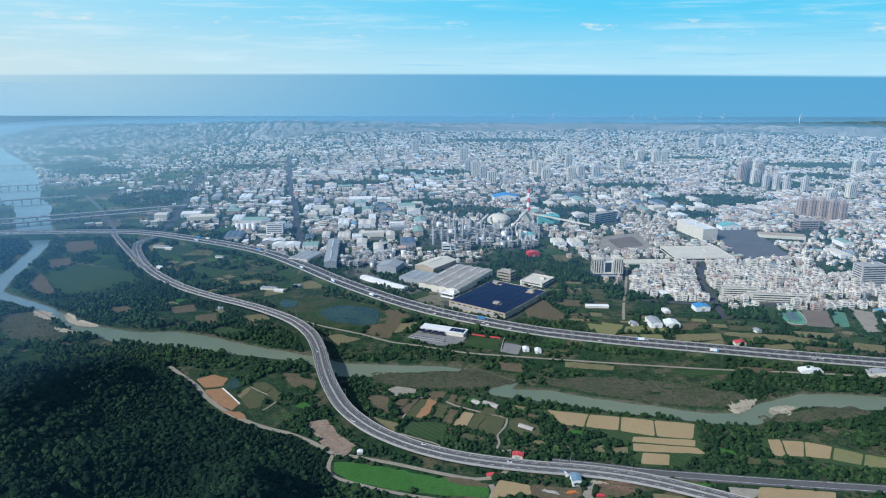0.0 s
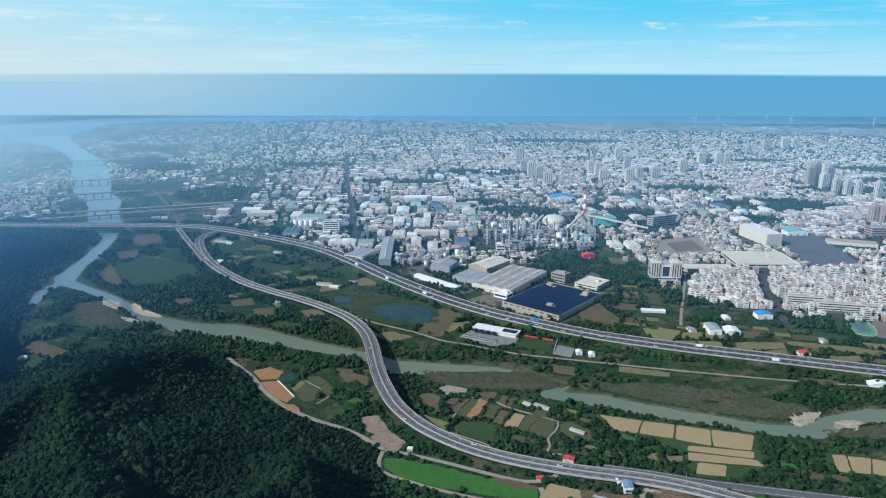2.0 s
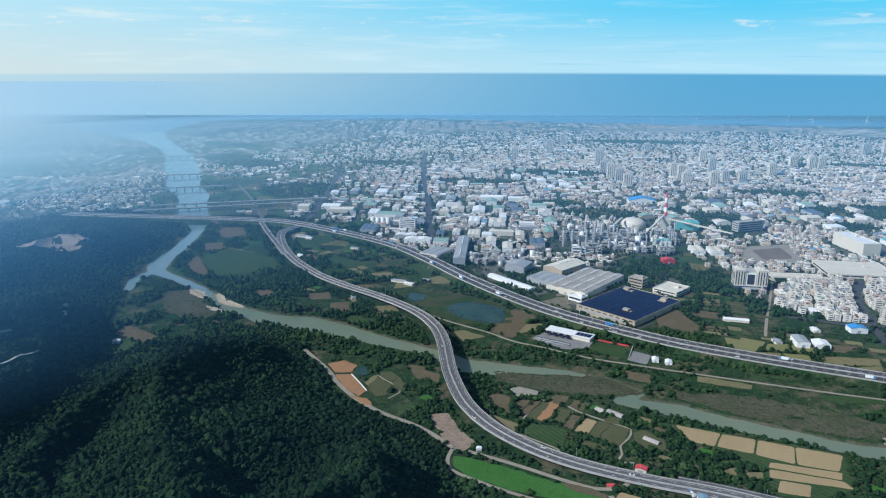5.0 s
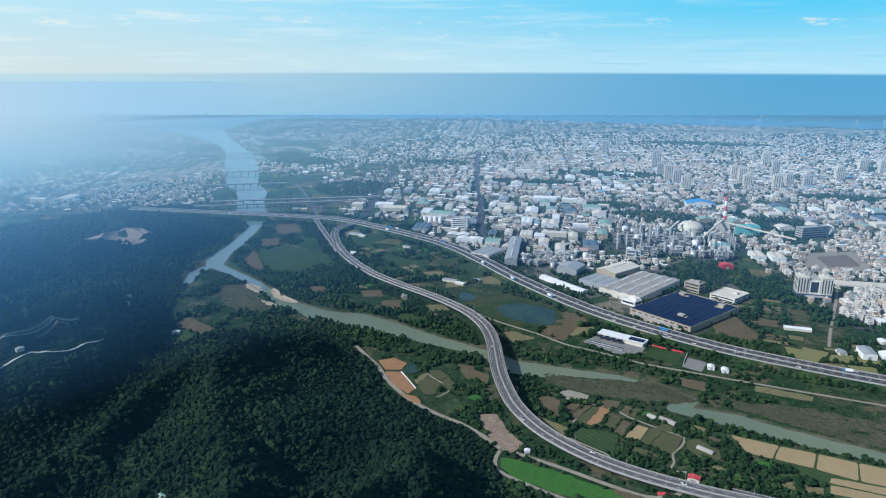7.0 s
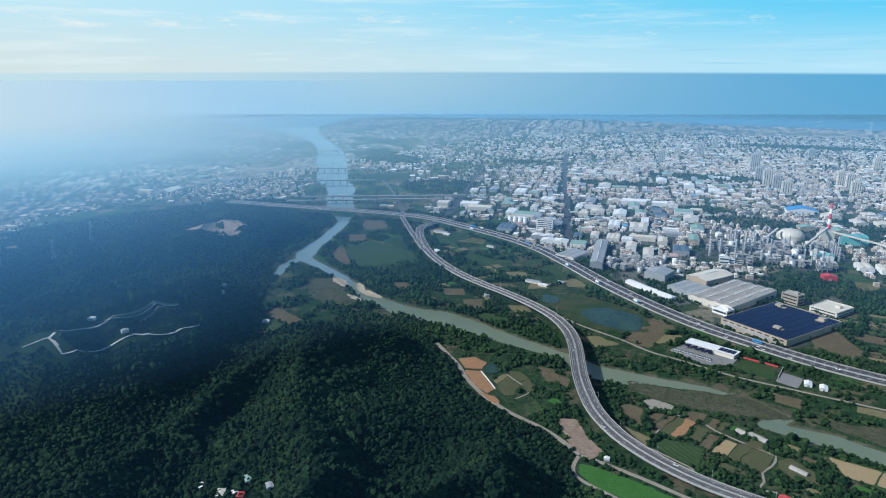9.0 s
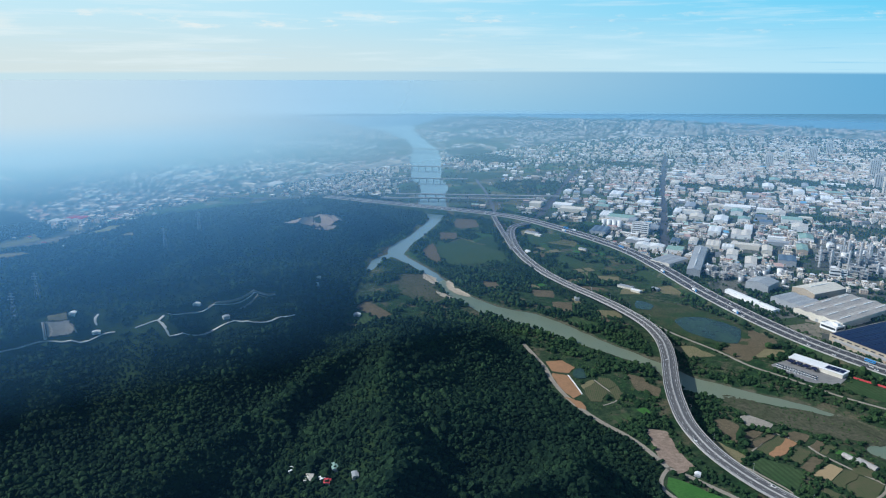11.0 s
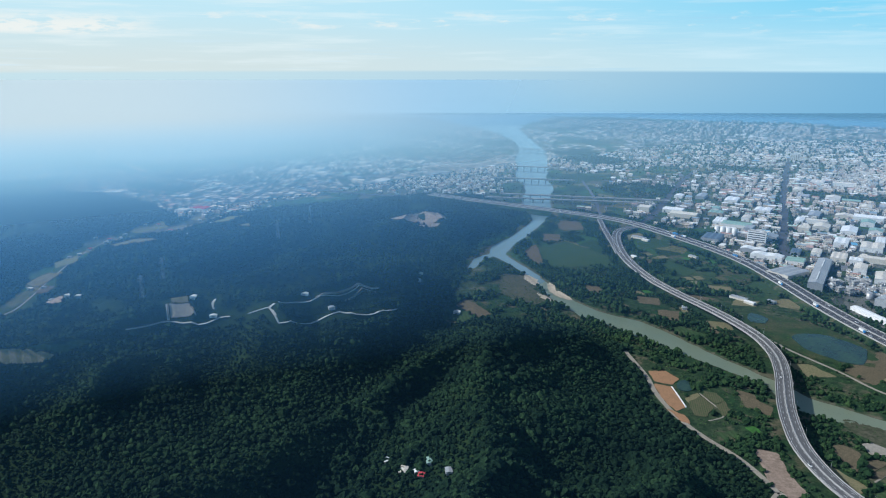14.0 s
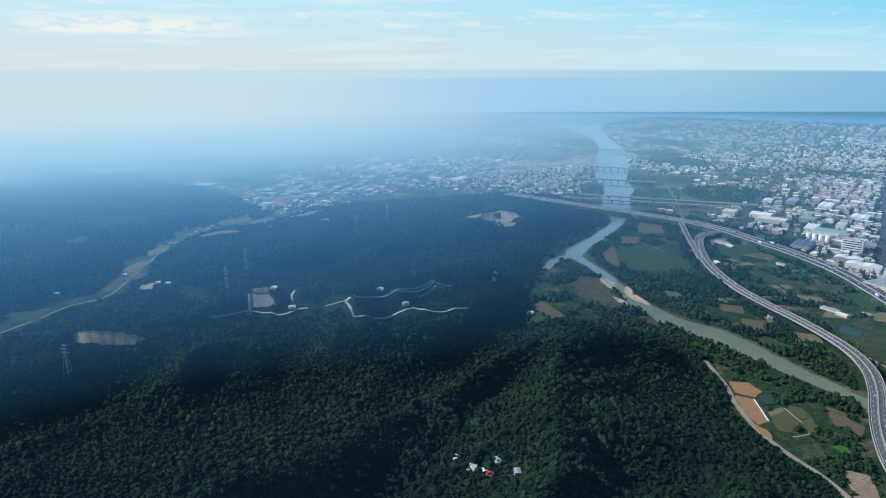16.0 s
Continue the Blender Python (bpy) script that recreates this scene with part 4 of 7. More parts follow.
field("lawn", (-99, 558), (-85, 558), (-43, 547), (3, 531), (40, 518), (39, 505), (8, 507), (-46, 516), (-81, 528), (-98, 542))
field("earth", (-139, 630), (-118, 636), (-102, 606), (-80, 583), (-92, 567), (-113, 584))
field("orangesoil", (-284, 730), (-269, 742), (-248, 730), (-249, 712), (-268, 707))
field("orangesoil", (-267, 701), (-247, 707), (-217, 669), (-222, 654), (-246, 674))
field("orangesoil", (-231, 654), (-212, 652), (-200, 638), (-211, 638))
field("soil", (-189, 745), (-169, 745), (-152, 718), (-168, 707))
field("soil", (-163, 733), (-146, 727), (-142, 704), (-152, 707))
field("soil", (102, 580), (119, 587), (125, 580), (109, 575))
field("ricegreen", (204, 911), (249, 898), (226, 853), (203, 877))
field("ricegreen", (225, 915), (254, 904), (246, 887), (223, 894))
field("ricegreen", (255, 898), (282, 903), (275, 876), (247, 877))
field("ricegreen", (284, 903), (313, 907), (304, 873), (278, 875))
field("drygrass", (238, 869), (264, 869), (258, 846), (229, 849))
field("ricegreen", (266, 869), (296, 869), (294, 841), (262, 845))
field("soil", (121, 987), (155, 1013), (181, 938), (160, 911), (123, 934))
field("soil", (177, 1013), (215, 1008), (208, 982), (176, 985))
field("soil", (312, 911), (368, 911), (343, 885), (309, 889))
field("drygrass", (387, 879), (469, 865), (522, 837), (515, 828), (450, 845), (380, 868))
field("drygrass", (417, 833), (455, 837), (453, 815), (414, 811))
field("drygrass", (325, 833), (373, 853), (363, 819), (320, 811))
field("meadow", (431, 920), (472, 904), (464, 887), (420, 898))
field("meadow", (536, 863), (570, 857), (553, 833), (524, 841))
field("meadow", (41, 861), (75, 849), (69, 815), (26, 830))
field("lot", (-48, 857), (-28, 889), (35, 869), (23, 830), (-10, 830))
field("lot", (80, 841), (103, 830), (95, 801), (73, 811))
field("soil", (-107, 873), (-80, 975), (-52, 938), (-71, 853))
field("marsh", (-264, 1000), (-201, 1035), (-80, 975), (-82, 894), (-151, 889), (-216, 938))
field("soil", (-349, 1035), (-310, 1041), (-311, 1013), (-337, 1013))
field("drygrass", (-242, 1085), (-208, 1132), (-193, 1070), (-224, 1064))
field("meadow", (-286, 1173), (-224, 1166), (-234, 1116), (-296, 1132))
field("meadow", (-567, 1323), (-512, 1359), (-485, 1297), (-523, 1240))
field("drygrass", (-591, 1331), (-577, 1377), (-557, 1340), (-570, 1297))
field("drygrass", (-286, 1055), (-253, 1070), (-251, 1041), (-281, 1027))
field("soil", (-360, 938), (-331, 950), (-318, 911), (-344, 904))
field("soil", (-499, 975), (-476, 980), (-454, 957), (-476, 943))
field("soil", (-773, 1368), (-723, 1377), (-685, 1323), (-712, 1288), (-735, 1297))
field("soil", (-736, 1232), (-702, 1248), (-673, 1202), (-698, 1173))
field("soil", (-690, 1094), (-701, 1146), (-685, 1132), (-613, 1035), (-623, 1030), (-664, 1058))
field("meadow", (-680, 1132), (-666, 1209), (-551, 1159), (-514, 1107), (-555, 1064), (-591, 1027), (-630, 1064))
field("soil", (-602, 766), (-607, 795), (-586, 791), (-532, 764), (-542, 740), (-555, 747))
field("meadow", (-591, 747), (-586, 759), (-550, 740), (-543, 717), (-570, 712))
field("gravel", (302, 667), (337, 690), (346, 677), (316, 649), (301, 649))
field("gravel", (342, 662), (372, 674), (381, 662), (363, 649), (340, 645))
field("scrub", (325, 642), (359, 652), (422, 671), (449, 664), (455, 646), (382, 628), (329, 626))
field("scrub", (-95, 736), (-63, 756), (-16, 740), (11, 764), (65, 756), (90, 740), (84, 718), (35, 704), (-41, 704))
field("scrub", (116, 736), (209, 740), (298, 711), (346, 690), (302, 658), (222, 671), (154, 697), (113, 715))
field("scrub", (-642, 938), (-604, 957), (-528, 894), (-491, 853), (-531, 830), (-589, 853))
field("paving", (-732, 386), (-718, 404), (-704, 403), (-718, 379))
field("drygrass", (-876, 465), (-727, 408), (-719, 405), (-732, 387))
field("terrace", (-760, 191), (-757, 204), (-742, 227), (-720, 255), (-721, 242), (-744, 193))
field("meadow", (-743, 227), (-729, 259), (-721, 291), (-716, 277), (-722, 255))
field("meadow", (-1095, 198), (-1080, 240), (-1034, 224), (-1058, 192))
field("quarry", (-1040, 338), (-1034, 372), (-962, 362), (-950, 342))
field("meadow", (-1421, 375), (-1315, 385), (-1284, 352), (-1340, 345))
field("drygrass", (-1340, 600), (-1300, 640), (-1260, 660), (-1270, 630), (-1310, 590))
field("drygrass", (-1281, 805), (-1277, 880), (-1230, 850), (-1240, 800))
field("ricegreen", (-1424, 677), (-1442, 770), (-1392, 753), (-1398, 682))
field("ricegreen", (-1299, 477), (-1315, 526), (-1272, 508), (-1258, 463))
field("drygrass", (-1200, 394), (-1240, 443), (-1222, 462), (-1170, 402))
field("meadow", (-1330, 500), (-1370, 560), (-1352, 568), (-1312, 512))
field("soil", (-1140, 385), (-1165, 410), (-1150, 420), (-1125, 395))
field("ricegreen", (-1345, 690), (-1350, 760), (-1320, 770), (-1312, 700))
field("drygrass", (-1420, 800), (-1460, 860), (-1430, 880), (-1395, 815))
field("ricegreen", (-1360, 830), (-1395, 910), (-1350, 930), (-1320, 850))
field("quarry", (-918, 938), (-908, 980), (-873, 1034), (-852, 1060), (-843, 1030), (-850, 1008), (-878, 987))
field("quarry", (-874, 984), (-850, 1012), (-834, 1018), (-852, 994))
field("sportsoil", (536, 967), (571, 962), (544, 894), (510, 904))
field("court", (575, 962), (593, 955), (568, 898), (549, 898))
field("paving", (610, 972), (635, 957), (608, 883), (579, 877))
field("meadow", (484, 975), (499, 975), (475, 920), (463, 920))
field("paving", (325, 1416), (426, 1457), (423, 1323), (336, 1288), (310, 1323))
field("darkyard", (594, 1479), (690, 1500), (663, 1240), (560, 1255))

field("sand", (-546, 932), (-551, 957), (-519, 921), (-483, 905), (-478, 893), (-512, 898))
field("sand", (-612, 968), (-579, 957), (-552, 926), (-560, 918), (-591, 936))
field("sand", (-542, 897), (-483, 873), (-479, 864), (-530, 879))
field("sportsoil", (345, 1395), (405, 1425), (408, 1345), (350, 1325))
field("drygrass", (310, 869), (377, 873), (374, 853), (309, 841))
field("drygrass", (478, 883), (534, 873), (521, 853), (472, 865))
field("soil", (466, 830), (519, 819), (501, 801), (461, 811))
field("drygrass", (540, 843), (575, 830), (560, 806), (529, 819))
field("vegrow", (401, 904), (442, 898), (438, 881), (395, 885))
field("meadow", (277, 756), (350, 761), (343, 745), (276, 742))
field("soil", (353, 767), (397, 761), (388, 748), (350, 753))
field("drygrass", (150, 780), (209, 767), (203, 754), (147, 764))
field("soil", (67, 780), (97, 772), (94, 748), (71, 756))
field("drygrass", (-74, 904), (-35, 915), (-38, 889), (-64, 873))
field("vegrow", (205, 841), (267, 824), (262, 811), (201, 826))
field("drygrass", (-168, 853), (-141, 869), (-108, 853), (-135, 830))
field("soil", (-678, 1368), (-647, 1377), (-621, 1331), (-651, 1323))
field("meadow", (-452, 1202), (-384, 1166), (-386, 1126), (-439, 1152))
field("drygrass", (-345, 1100), (-310, 1113), (-298, 1082), (-332, 1070))
field("soil", (-410, 975), (-377, 987), (-362, 957), (-392, 948))
field("drygrass", (-290, 938), (-260, 948), (-246, 924), (-274, 911))
field("meadow", (-317, 894), (-267, 885), (-269, 865), (-314, 873))

field("soil", (-83, 684), (-74, 690), (-58, 684), (-55, 646), (-75, 664))
field("paving", (-61, 704), (-54, 712), (-38, 708), (-29, 704), (-31, 693), (-52, 688))
field("soil", (-56, 667), (-46, 682), (-36, 682), (-45, 654))
field("soil", (-47, 649), (-30, 682), (-25, 682), (-39, 646))
field("vegrow", (-37, 645), (-23, 682), (-15, 681), (-27, 642))
field("orangesoil", (-27, 642), (-15, 681), (-5, 677), (-19, 638))
field("vegrow", (-9, 646), (-2, 669), (8, 667), (-1, 638))
field("soil", (-1, 633), (8, 659), (17, 657), (9, 628))
field("rice", (10, 626), (23, 653), (33, 649), (24, 622))
field("vegrow", (24, 622), (34, 648), (45, 646), (34, 615))
field("vegrow", (35, 615), (45, 645), (64, 640), (60, 620), (52, 604))
field("vegrow", (39, 647), (45, 664), (59, 659), (55, 646))
field("soil", (-15, 694), (-9, 701), (4, 697), (1, 682), (-12, 680))
field("soil", (4, 677), (10, 693), (17, 690), (12, 669))
field("vegrow", (13, 669), (19, 690), (26, 686), (20, 667))
field("vegrow", (68, 632), (79, 640), (95, 626), (98, 601), (78, 604), (67, 617))
field("meadow", (-40, 612), (-36, 633), (-11, 631), (3, 626), (1, 590), (-21, 601))
field("drygrass", (-86, 638), (-72, 642), (-41, 626), (-47, 612), (-53, 606), (-67, 615), (-79, 626))
field("rice", (-47, 604), (-43, 606), (-6, 585), (-10, 577), (-21, 582))
field("paving", (-126, 625), (-117, 626), (-102, 602), (-106, 600))
field("pond", (-248, 724), (-240, 733), (-226, 712), (-234, 698))
field("vegrow", (-219, 682), (-215, 704), (-195, 690), (-193, 662), (-205, 659))
field("drygrass", (-226, 690), (-219, 710), (-214, 705), (-218, 680))
field("vegrow", (-194, 693), (-191, 710), (-177, 690), (-179, 674))
field("vegrow", (-216, 718), (-203, 721), (-191, 710), (-195, 696), (-212, 707))
field("soil", (76, 523), (109, 518), (120, 520), (118, 502), (74, 502))
field("paving", (119, 510), (131, 530), (135, 530), (126, 502), (118, 502))
field("soil", (136, 530), (169, 523), (170, 516), (149, 502), (128, 502))
field("lawn", (200, 530), (237, 524), (237, 516), (224, 517))
field("paving", (246, 520), (272, 516), (262, 502), (244, 502))
field("drygrass", (179, 510), (198, 508), (213, 501), (176, 501))
field("pond", (-176, 934), (-175, 965), (-153, 980), (-110, 977), (-89, 948), (-89, 909), (-114, 900), (-146, 909))
field("pond", (-254, 995), (-243, 1013), (-218, 1005), (-220, 980), (-241, 975))
field("soil", (-77, 938), (-51, 948), (-45, 924), (-67, 904))


# patchwork of small plots between road, river and town
def patchwork(cx, cy, w, d, turn, step_x, step_y, share, kinds, seed):
    r = random.Random(seed)
    c, s = math.cos(turn), math.sin(turn)
    corners = [(-0.46, -0.46), (0.46, -0.46), (0.46, 0.46), (-0.46, 0.46)]
    for i in range(int(w / step_x)):
        for j in range(int(d / step_y)):
            u, v = (i + 0.5) * step_x - w / 2, (j + 0.5) * step_y - d / 2
            if r.random() > share:
                continue
            sx_, sy_ = step_x * r.uniform(0.7, 1.0), step_y * r.uniform(0.7, 1.0)
            pts = [(cx + (u + a * sx_) * c - (v + b * sy_) * s, cy + (u + a * sx_) * s + (v + b * sy_) * c) for a, b in corners]
            q = np.array(pts + [tuple(np.mean(pts, 0))])
            if (height(q[:, 0], q[:, 1]) < -0.3).any() or inside(q[:, 0], q[:, 1], FOOT).any():
                continue
            if any(inside(q[:, 0], q[:, 1], p).any() or inside(p[:, 0], p[:, 1], q[:4]).any() for p, kind in CLEAR if kind != "marsh"):
                continue
            if any(to_line(q[:, 0], q[:, 1], line[::3, :2] if len(line) > 8 else line[:, :2])[0].min() < reach for line, reach in ((EXPRESSWAY, 13), (FREEWAY, 20), (RAMP, 9), (SIDE_VIADUCT, 10), *[(l, 5) for l in LANES])):
                continue
            if urban(q[4:, 0], q[4:, 1])[0] > 0.3:
                continue
            field(r.choice(kinds), *pts)


GARDENS = ("vegrow", "vegrow", "soil", "meadow", "lawn", "drygrass", "soil")
patchwork(390, 880, 420, 110, -0.16, 24, 17, 0.6, ("vegrow", "meadow", "soil", "drygrass", "vegrow", "ricegreen"), 5)
patchwork(225, 1005, 140, 200, -0.12, 34, 11, 0.9, ("vegrow", "meadow", "soil", "meadow", "drygrass", "vegrow"), 6)
patchwork(-365, 1215, 150, 120, -0.62, 30, 16, 0.9, ("vegrow", "meadow", "lawn", "meadow", "drygrass"), 16)
patchwork(-420, 1130, 260, 150, -0.72, 26, 20, 0.45, ("vegrow", "meadow", "soil", "meadow", "drygrass"), 7)
patchwork(-300, 950, 260, 60, -0.55, 22, 15, 0.45, GARDENS, 8)
patchwork(180, 800, 420, 40, -0.2, 24, 11, 0.4, ("vegrow", "meadow", "lawn", "drygrass", "meadow"), 9)
patchwork(-200, 670, 130, 80, -0.6, 17, 12, 0.45, GARDENS, 10)
patchwork(40, 640, 190, 90, -0.35, 17, 12, 0.4, GARDENS, 12)
patchwork(250, 590, 260, 60, -0.15, 20, 13, 0.3, ("meadow", "lawn", "drygrass", "vegrow"), 13)

# ---------------------------------------------------------------- trees and bushes
def crown_shapes(level, count, squash, seed):
    """Unit crowns with an uneven, lumpy outline."""
    r = np.random.default_rng(seed)
    bm = bmesh.new()
    bmesh.ops.create_icosphere(bm, subdivisions=level, radius=1.0)
    v = np.array([p.co[:] for p in bm.verts])
    f = np.array([[q.index for q in p.verts] for p in bm.faces])
    bm.free()
    f = f[(v[f][:, :, 2].max(1) > -0.3)]          # the underside stays open
    out = []
    for _ in range(count):
        lumps = r.normal(size=(7, 3))
        lumps /= np.linalg.norm(lumps, axis=1)[:, None]
        bulge = 0.62 + 0.45 * np.max(np.exp(-((v[:, None] - lumps[None]) ** 2).sum(-1) / 0.35), 1) + r.uniform(-0.24, 0.24, len(v))
        q = v * bulge[:, None]
        q[:, 2] = q[:, 2] * squash + 0.25
        out.append(q)
    return np.array(out), f


CROWN_FINE = crown_shapes(2, 10, 0.95, 1)
CROWN_COARSE = crown_shapes(1, 8, 0.85, 2)


def crowns(name, x, y, radius, shapes, mat, sink=0.0, tall=1.0):
    """One mesh of many crowns standing on the relief."""
    base, f = shapes
    n = len(x)
    pick = rng.integers(0, len(base), n)
    turn = rng.uniform(0, 6.283, n)
    v = base[pick]
    c, s = np.cos(turn)[:, None], np.sin(turn)[:, None]
    v = np.stack([v[..., 0] * c - v[..., 1] * s, v[..., 0] * s + v[..., 1] * c, v[..., 2]], -1)
    stretch = rng.uniform(0.85, 1.25, (n, 1)) * tall
    v = v * radius[:, None, None]
    v[..., 2] *= stretch
    v[..., 0] += x[:, None]
    v[..., 1] += y[:, None]
    v[..., 2] += (height(x, y) + radius * 0.55 * tall - sink)[:, None]
    faces = (f[None] + len(base[0]) * np.arange(n)[:, None, None]).reshape(-1, 3)
    return fast_mesh(name, v.reshape(-1, 3), faces, [mat], shade=False)


def jitter_grid(x0, x1, y0, y1, step, keep=None):
    a, b = np.meshgrid(np.arange(x0, x1, step), np.arange(y0, y1, step), indexing="ij")
    a, b = a.ravel() + rng.uniform(-0.42, 0.42, a.size) * step, b.ravel() + rng.uniform(-0.42, 0.42, a.size) * step
    return a, b


def in_sight(x, y, near, far):
    """Inside the sector of land that the flight overlooks."""
    r, a = np.hypot(x, y), np.degrees(np.arctan2(-x, y))
    return (r > near) & (r < far) & (a > -37) & (a < 83)


ROADS = [(EXPRESSWAY, 11), (FREEWAY, 17), (RAMP, 7), (SIDE_VIADUCT, 8)] + [(l, 8.0 if -1000 < l[:, 0].max() < -560 and l[:, 1].max() < 760 else 4.5) for l in LANES]


def open_ground(x, y, fields_too=True):
    ok = np.ones(x.shape, bool)
    for line, d in ROADS:
        box = (x > line[:, 0].min() - 25) & (x < line[:, 0].max() + 25) & (y > line[:, 1].min() - 25) & (y < line[:, 1].max() + 25)
        r = np.full(x.shape, 1e9)
        r[box], _ = to_line(x[box], y[box], line[::3, :2] if len(line) > 8 else line[:, :2])
        ok &= r > d
    if fields_too:
        for p, kind in CLEAR:
            if kind not in ("scrub", "marsh"):
                box = (x > p[:, 0].min()) & (x < p[:, 0].max()) & (y > p[:, 1].min()) & (y < p[:, 1].max())
                hit = np.zeros(x.shape, bool)
                hit[box] = inside(x[box], y[box], p)
                ok &= ~hit
    return ok & (height(x, y) > -0.3)


def hill_trees():
    # close woods, finer where they are nearest
    for name, near, far, step, shapes in (("woodland", 340, 570, 4.1, CROWN_FINE), ("hill_woodland", 570, 900, 3.9, CROWN_COARSE)):
        x, y = jitter_grid(-900, 0, 0, 900, step)
        ok = in_sight(x, y, near, far) & inside(x, y, FOOT)
        x, y = x[ok], y[ok]
        ok = open_ground(x, y)
        x, y = x[ok], y[ok]
        r = rng.uniform(1.5, 3.0, len(x)) * (0.7 + 0.7 * vnoise(x, y, 34, 41)) * np.where(rng.uniform(size=len(x)) < 0.10, 1.5, 1.0)
        tagged(new(name, crowns(name, x, y, r * 1.15, shapes, M_FOREST, 0.3, 0.85)), "dense dark green broadleaf woods covering the hill", "woodland", kind="stuff")
    # woods further off
    x, y = jitter_grid(-2300, -300, 60, 1600, 6.6)
    ok = in_sight(x, y, 880, 2600) & inside(x, y, FOOT)
    x, y = x[ok], y[ok]
    ok = open_ground(x, y) & (vnoise(x, y, 130, 43) > 0.10) & (to_line(x, y, VALLEY)[0] > 10 + 30 * vnoise(x, y, 60, 33))
    x, y = x[ok], y[ok]
    r = rng.uniform(2.4, 5.2, len(x)) * (0.8 + 0.5 * vnoise(x, y, 60, 42))
    tagged(new("far_woodland", crowns("far_woodland", x, y, r, CROWN_COARSE, M_FOREST, 0.5, 0.9)), "hazy dark woods on the western hills", "woodland", kind="stuff")


def plain_trees():
    x, y = jitter_grid(-900, 760, 440, 1500, 4.5)
    ok = in_sight(x, y, 400, 1700) & ~inside(x, y, FOOT)
    x, y = x[ok], y[ok]
    ok = open_ground(x, y)
    x, y = x[ok], y[ok]
    river = np.minimum(to_line(x, y, RIVER)[0], 200)
    bank = np.exp(-((river - 42) / 26) ** 2)
    road = np.full(x.shape, 999.0)
    for line in (EXPRESSWAY, FREEWAY):
        road = np.minimum(road, to_line(x, y, line[::4, :2])[0])
    verge = np.exp(-((road - 26) / 12) ** 2)
    grove = smooth(vnoise(x, y, 75, 51) * 0.5 + vnoise(x, y, 28, 52) * 0.3 + vnoise(x, y, 12, 56) * 0.2, 0.45, 0.55)
    grown = np.maximum.reduce([0.62 * bank * (0.4 + vnoise(x, y, 50, 53)), 0.75 * verge * (0.3 + vnoise(x, y, 40, 54)), 0.85 * grove]) * (1 - 0.9 * np.clip(urban(x, y) * 2, 0, 1))
    for cx, cy, rx, ry in ((160, 592, 34, 26), (-185, 830, 60, 24), (-60, 905, 60, 22), (60, 655, 40, 16), (-430, 985, 80, 30), (-350, 1075, 60, 30), (120, 585, 40, 12), (140, 560, 60, 8), (-120, 560, 12, 40)):
        grown = np.maximum(grown, 0.95 * (np.hypot((x - cx) / rx, (y - cy) / ry) < 1))
    low = np.zeros(x.shape, bool)                # bars and marsh carry no trees
    for p, kind in CLEAR:
        if kind in ("scrub", "marsh"):
            low |= inside(x, y, p)
    grown = np.where(low, 0.0, grown)
    pick = rng.uniform(size=len(x))
    tree = pick < np.where(grown > 0.3, grown * 0.95, grown * 0.05)
    bush = ~tree & (rng.uniform(size=len(x)) < 0.16 + 0.9 * vnoise(x, y, 18, 58) ** 2 + 0.4 * grown)
    big = rng.uniform(1.4, 3.0, len(x)) * (0.75 + 0.7 * vnoise(x, y, 45, 55)) * np.where(rng.uniform(size=len(x)) < 0.12, 1.45, 1.0)
    close = np.hypot(x, y) < 860
    tagged(new("tree_belt", crowns("tree_belt", x[tree & close], y[tree & close], big[tree & close], CROWN_FINE, M_TREE, 0.3, 0.85)), "green trees in belts along river, roads and plots", "trees", kind="stuff")
    tagged(new("far_tree_belt", crowns("far_tree_belt", x[tree & ~close], y[tree & ~close], big[tree & ~close] * 1.15, CROWN_COARSE, M_TREE)), "green trees between the freeway and the fields", "trees", kind="stuff")
    tagged(new("bushes", crowns("bushes", x[bush], y[bush], big[bush] * 0.42, CROWN_COARSE, M_BUSH, 0.3, 0.7)), "low olive bushes on the river flats", "bushes", kind="stuff")
    # planted rows along works and avenue
    rx, ry = [], []
    for row in (((-144, 1305), (-92, 1290), (-20, 1262), (70, 1232), (118, 1212)), ((-144, 1305), (-105, 1350), (-30, 1420)), ((-268, 1345), (-338, 1614), (-398, 1872), (-470, 2163)), ((-300, 1345), (-372, 1614), (-432, 1872), (-500, 2163)),
                ((312, 1150), (318, 1200)), ((336, 1150), (342, 1195)), ((356, 1150), (362, 1195)), ((376, 1150), (382, 1195)), ((452, 930), (468, 985)), ((445, 930), (460, 985)), ((186, 1150), (196, 1080), (178, 1000)), ((60, 1180), (110, 1150), (160, 1130)), ((600, 880), (640, 950))):
        for q in spline([(u, v, 0) for u, v in row], 4.0):
            for _ in range(2):
                rx.append(q[0] + rng.uniform(-4, 4))
                ry.append(q[1] + rng.uniform(-4, 4))
    rx, ry = np.array(rx), np.array(ry)
    tagged(new("tree_rows", crowns("tree_rows", rx, ry, rng.uniform(2.0, 3.8, len(rx)), CROWN_COARSE, M_TREE, 0.0, 1.2)), "dark clipped tree rows along works and avenue", "trees", kind="stuff")
    # bushes on the scrubby river bars
    x, y = jitter_grid(-660, 480, 600, 980, 5.0)
    hit = np.zeros(x.shape, bool)
    for p, kind in CLEAR:
        if kind == "scrub":
            hit |= inside(x, y, p)
    hit &= rng.uniform(size=len(x)) < 0.6 * smooth(vnoise(x, y, 25, 57), 0.3, 0.6)
    x, y = x[hit], y[hit]
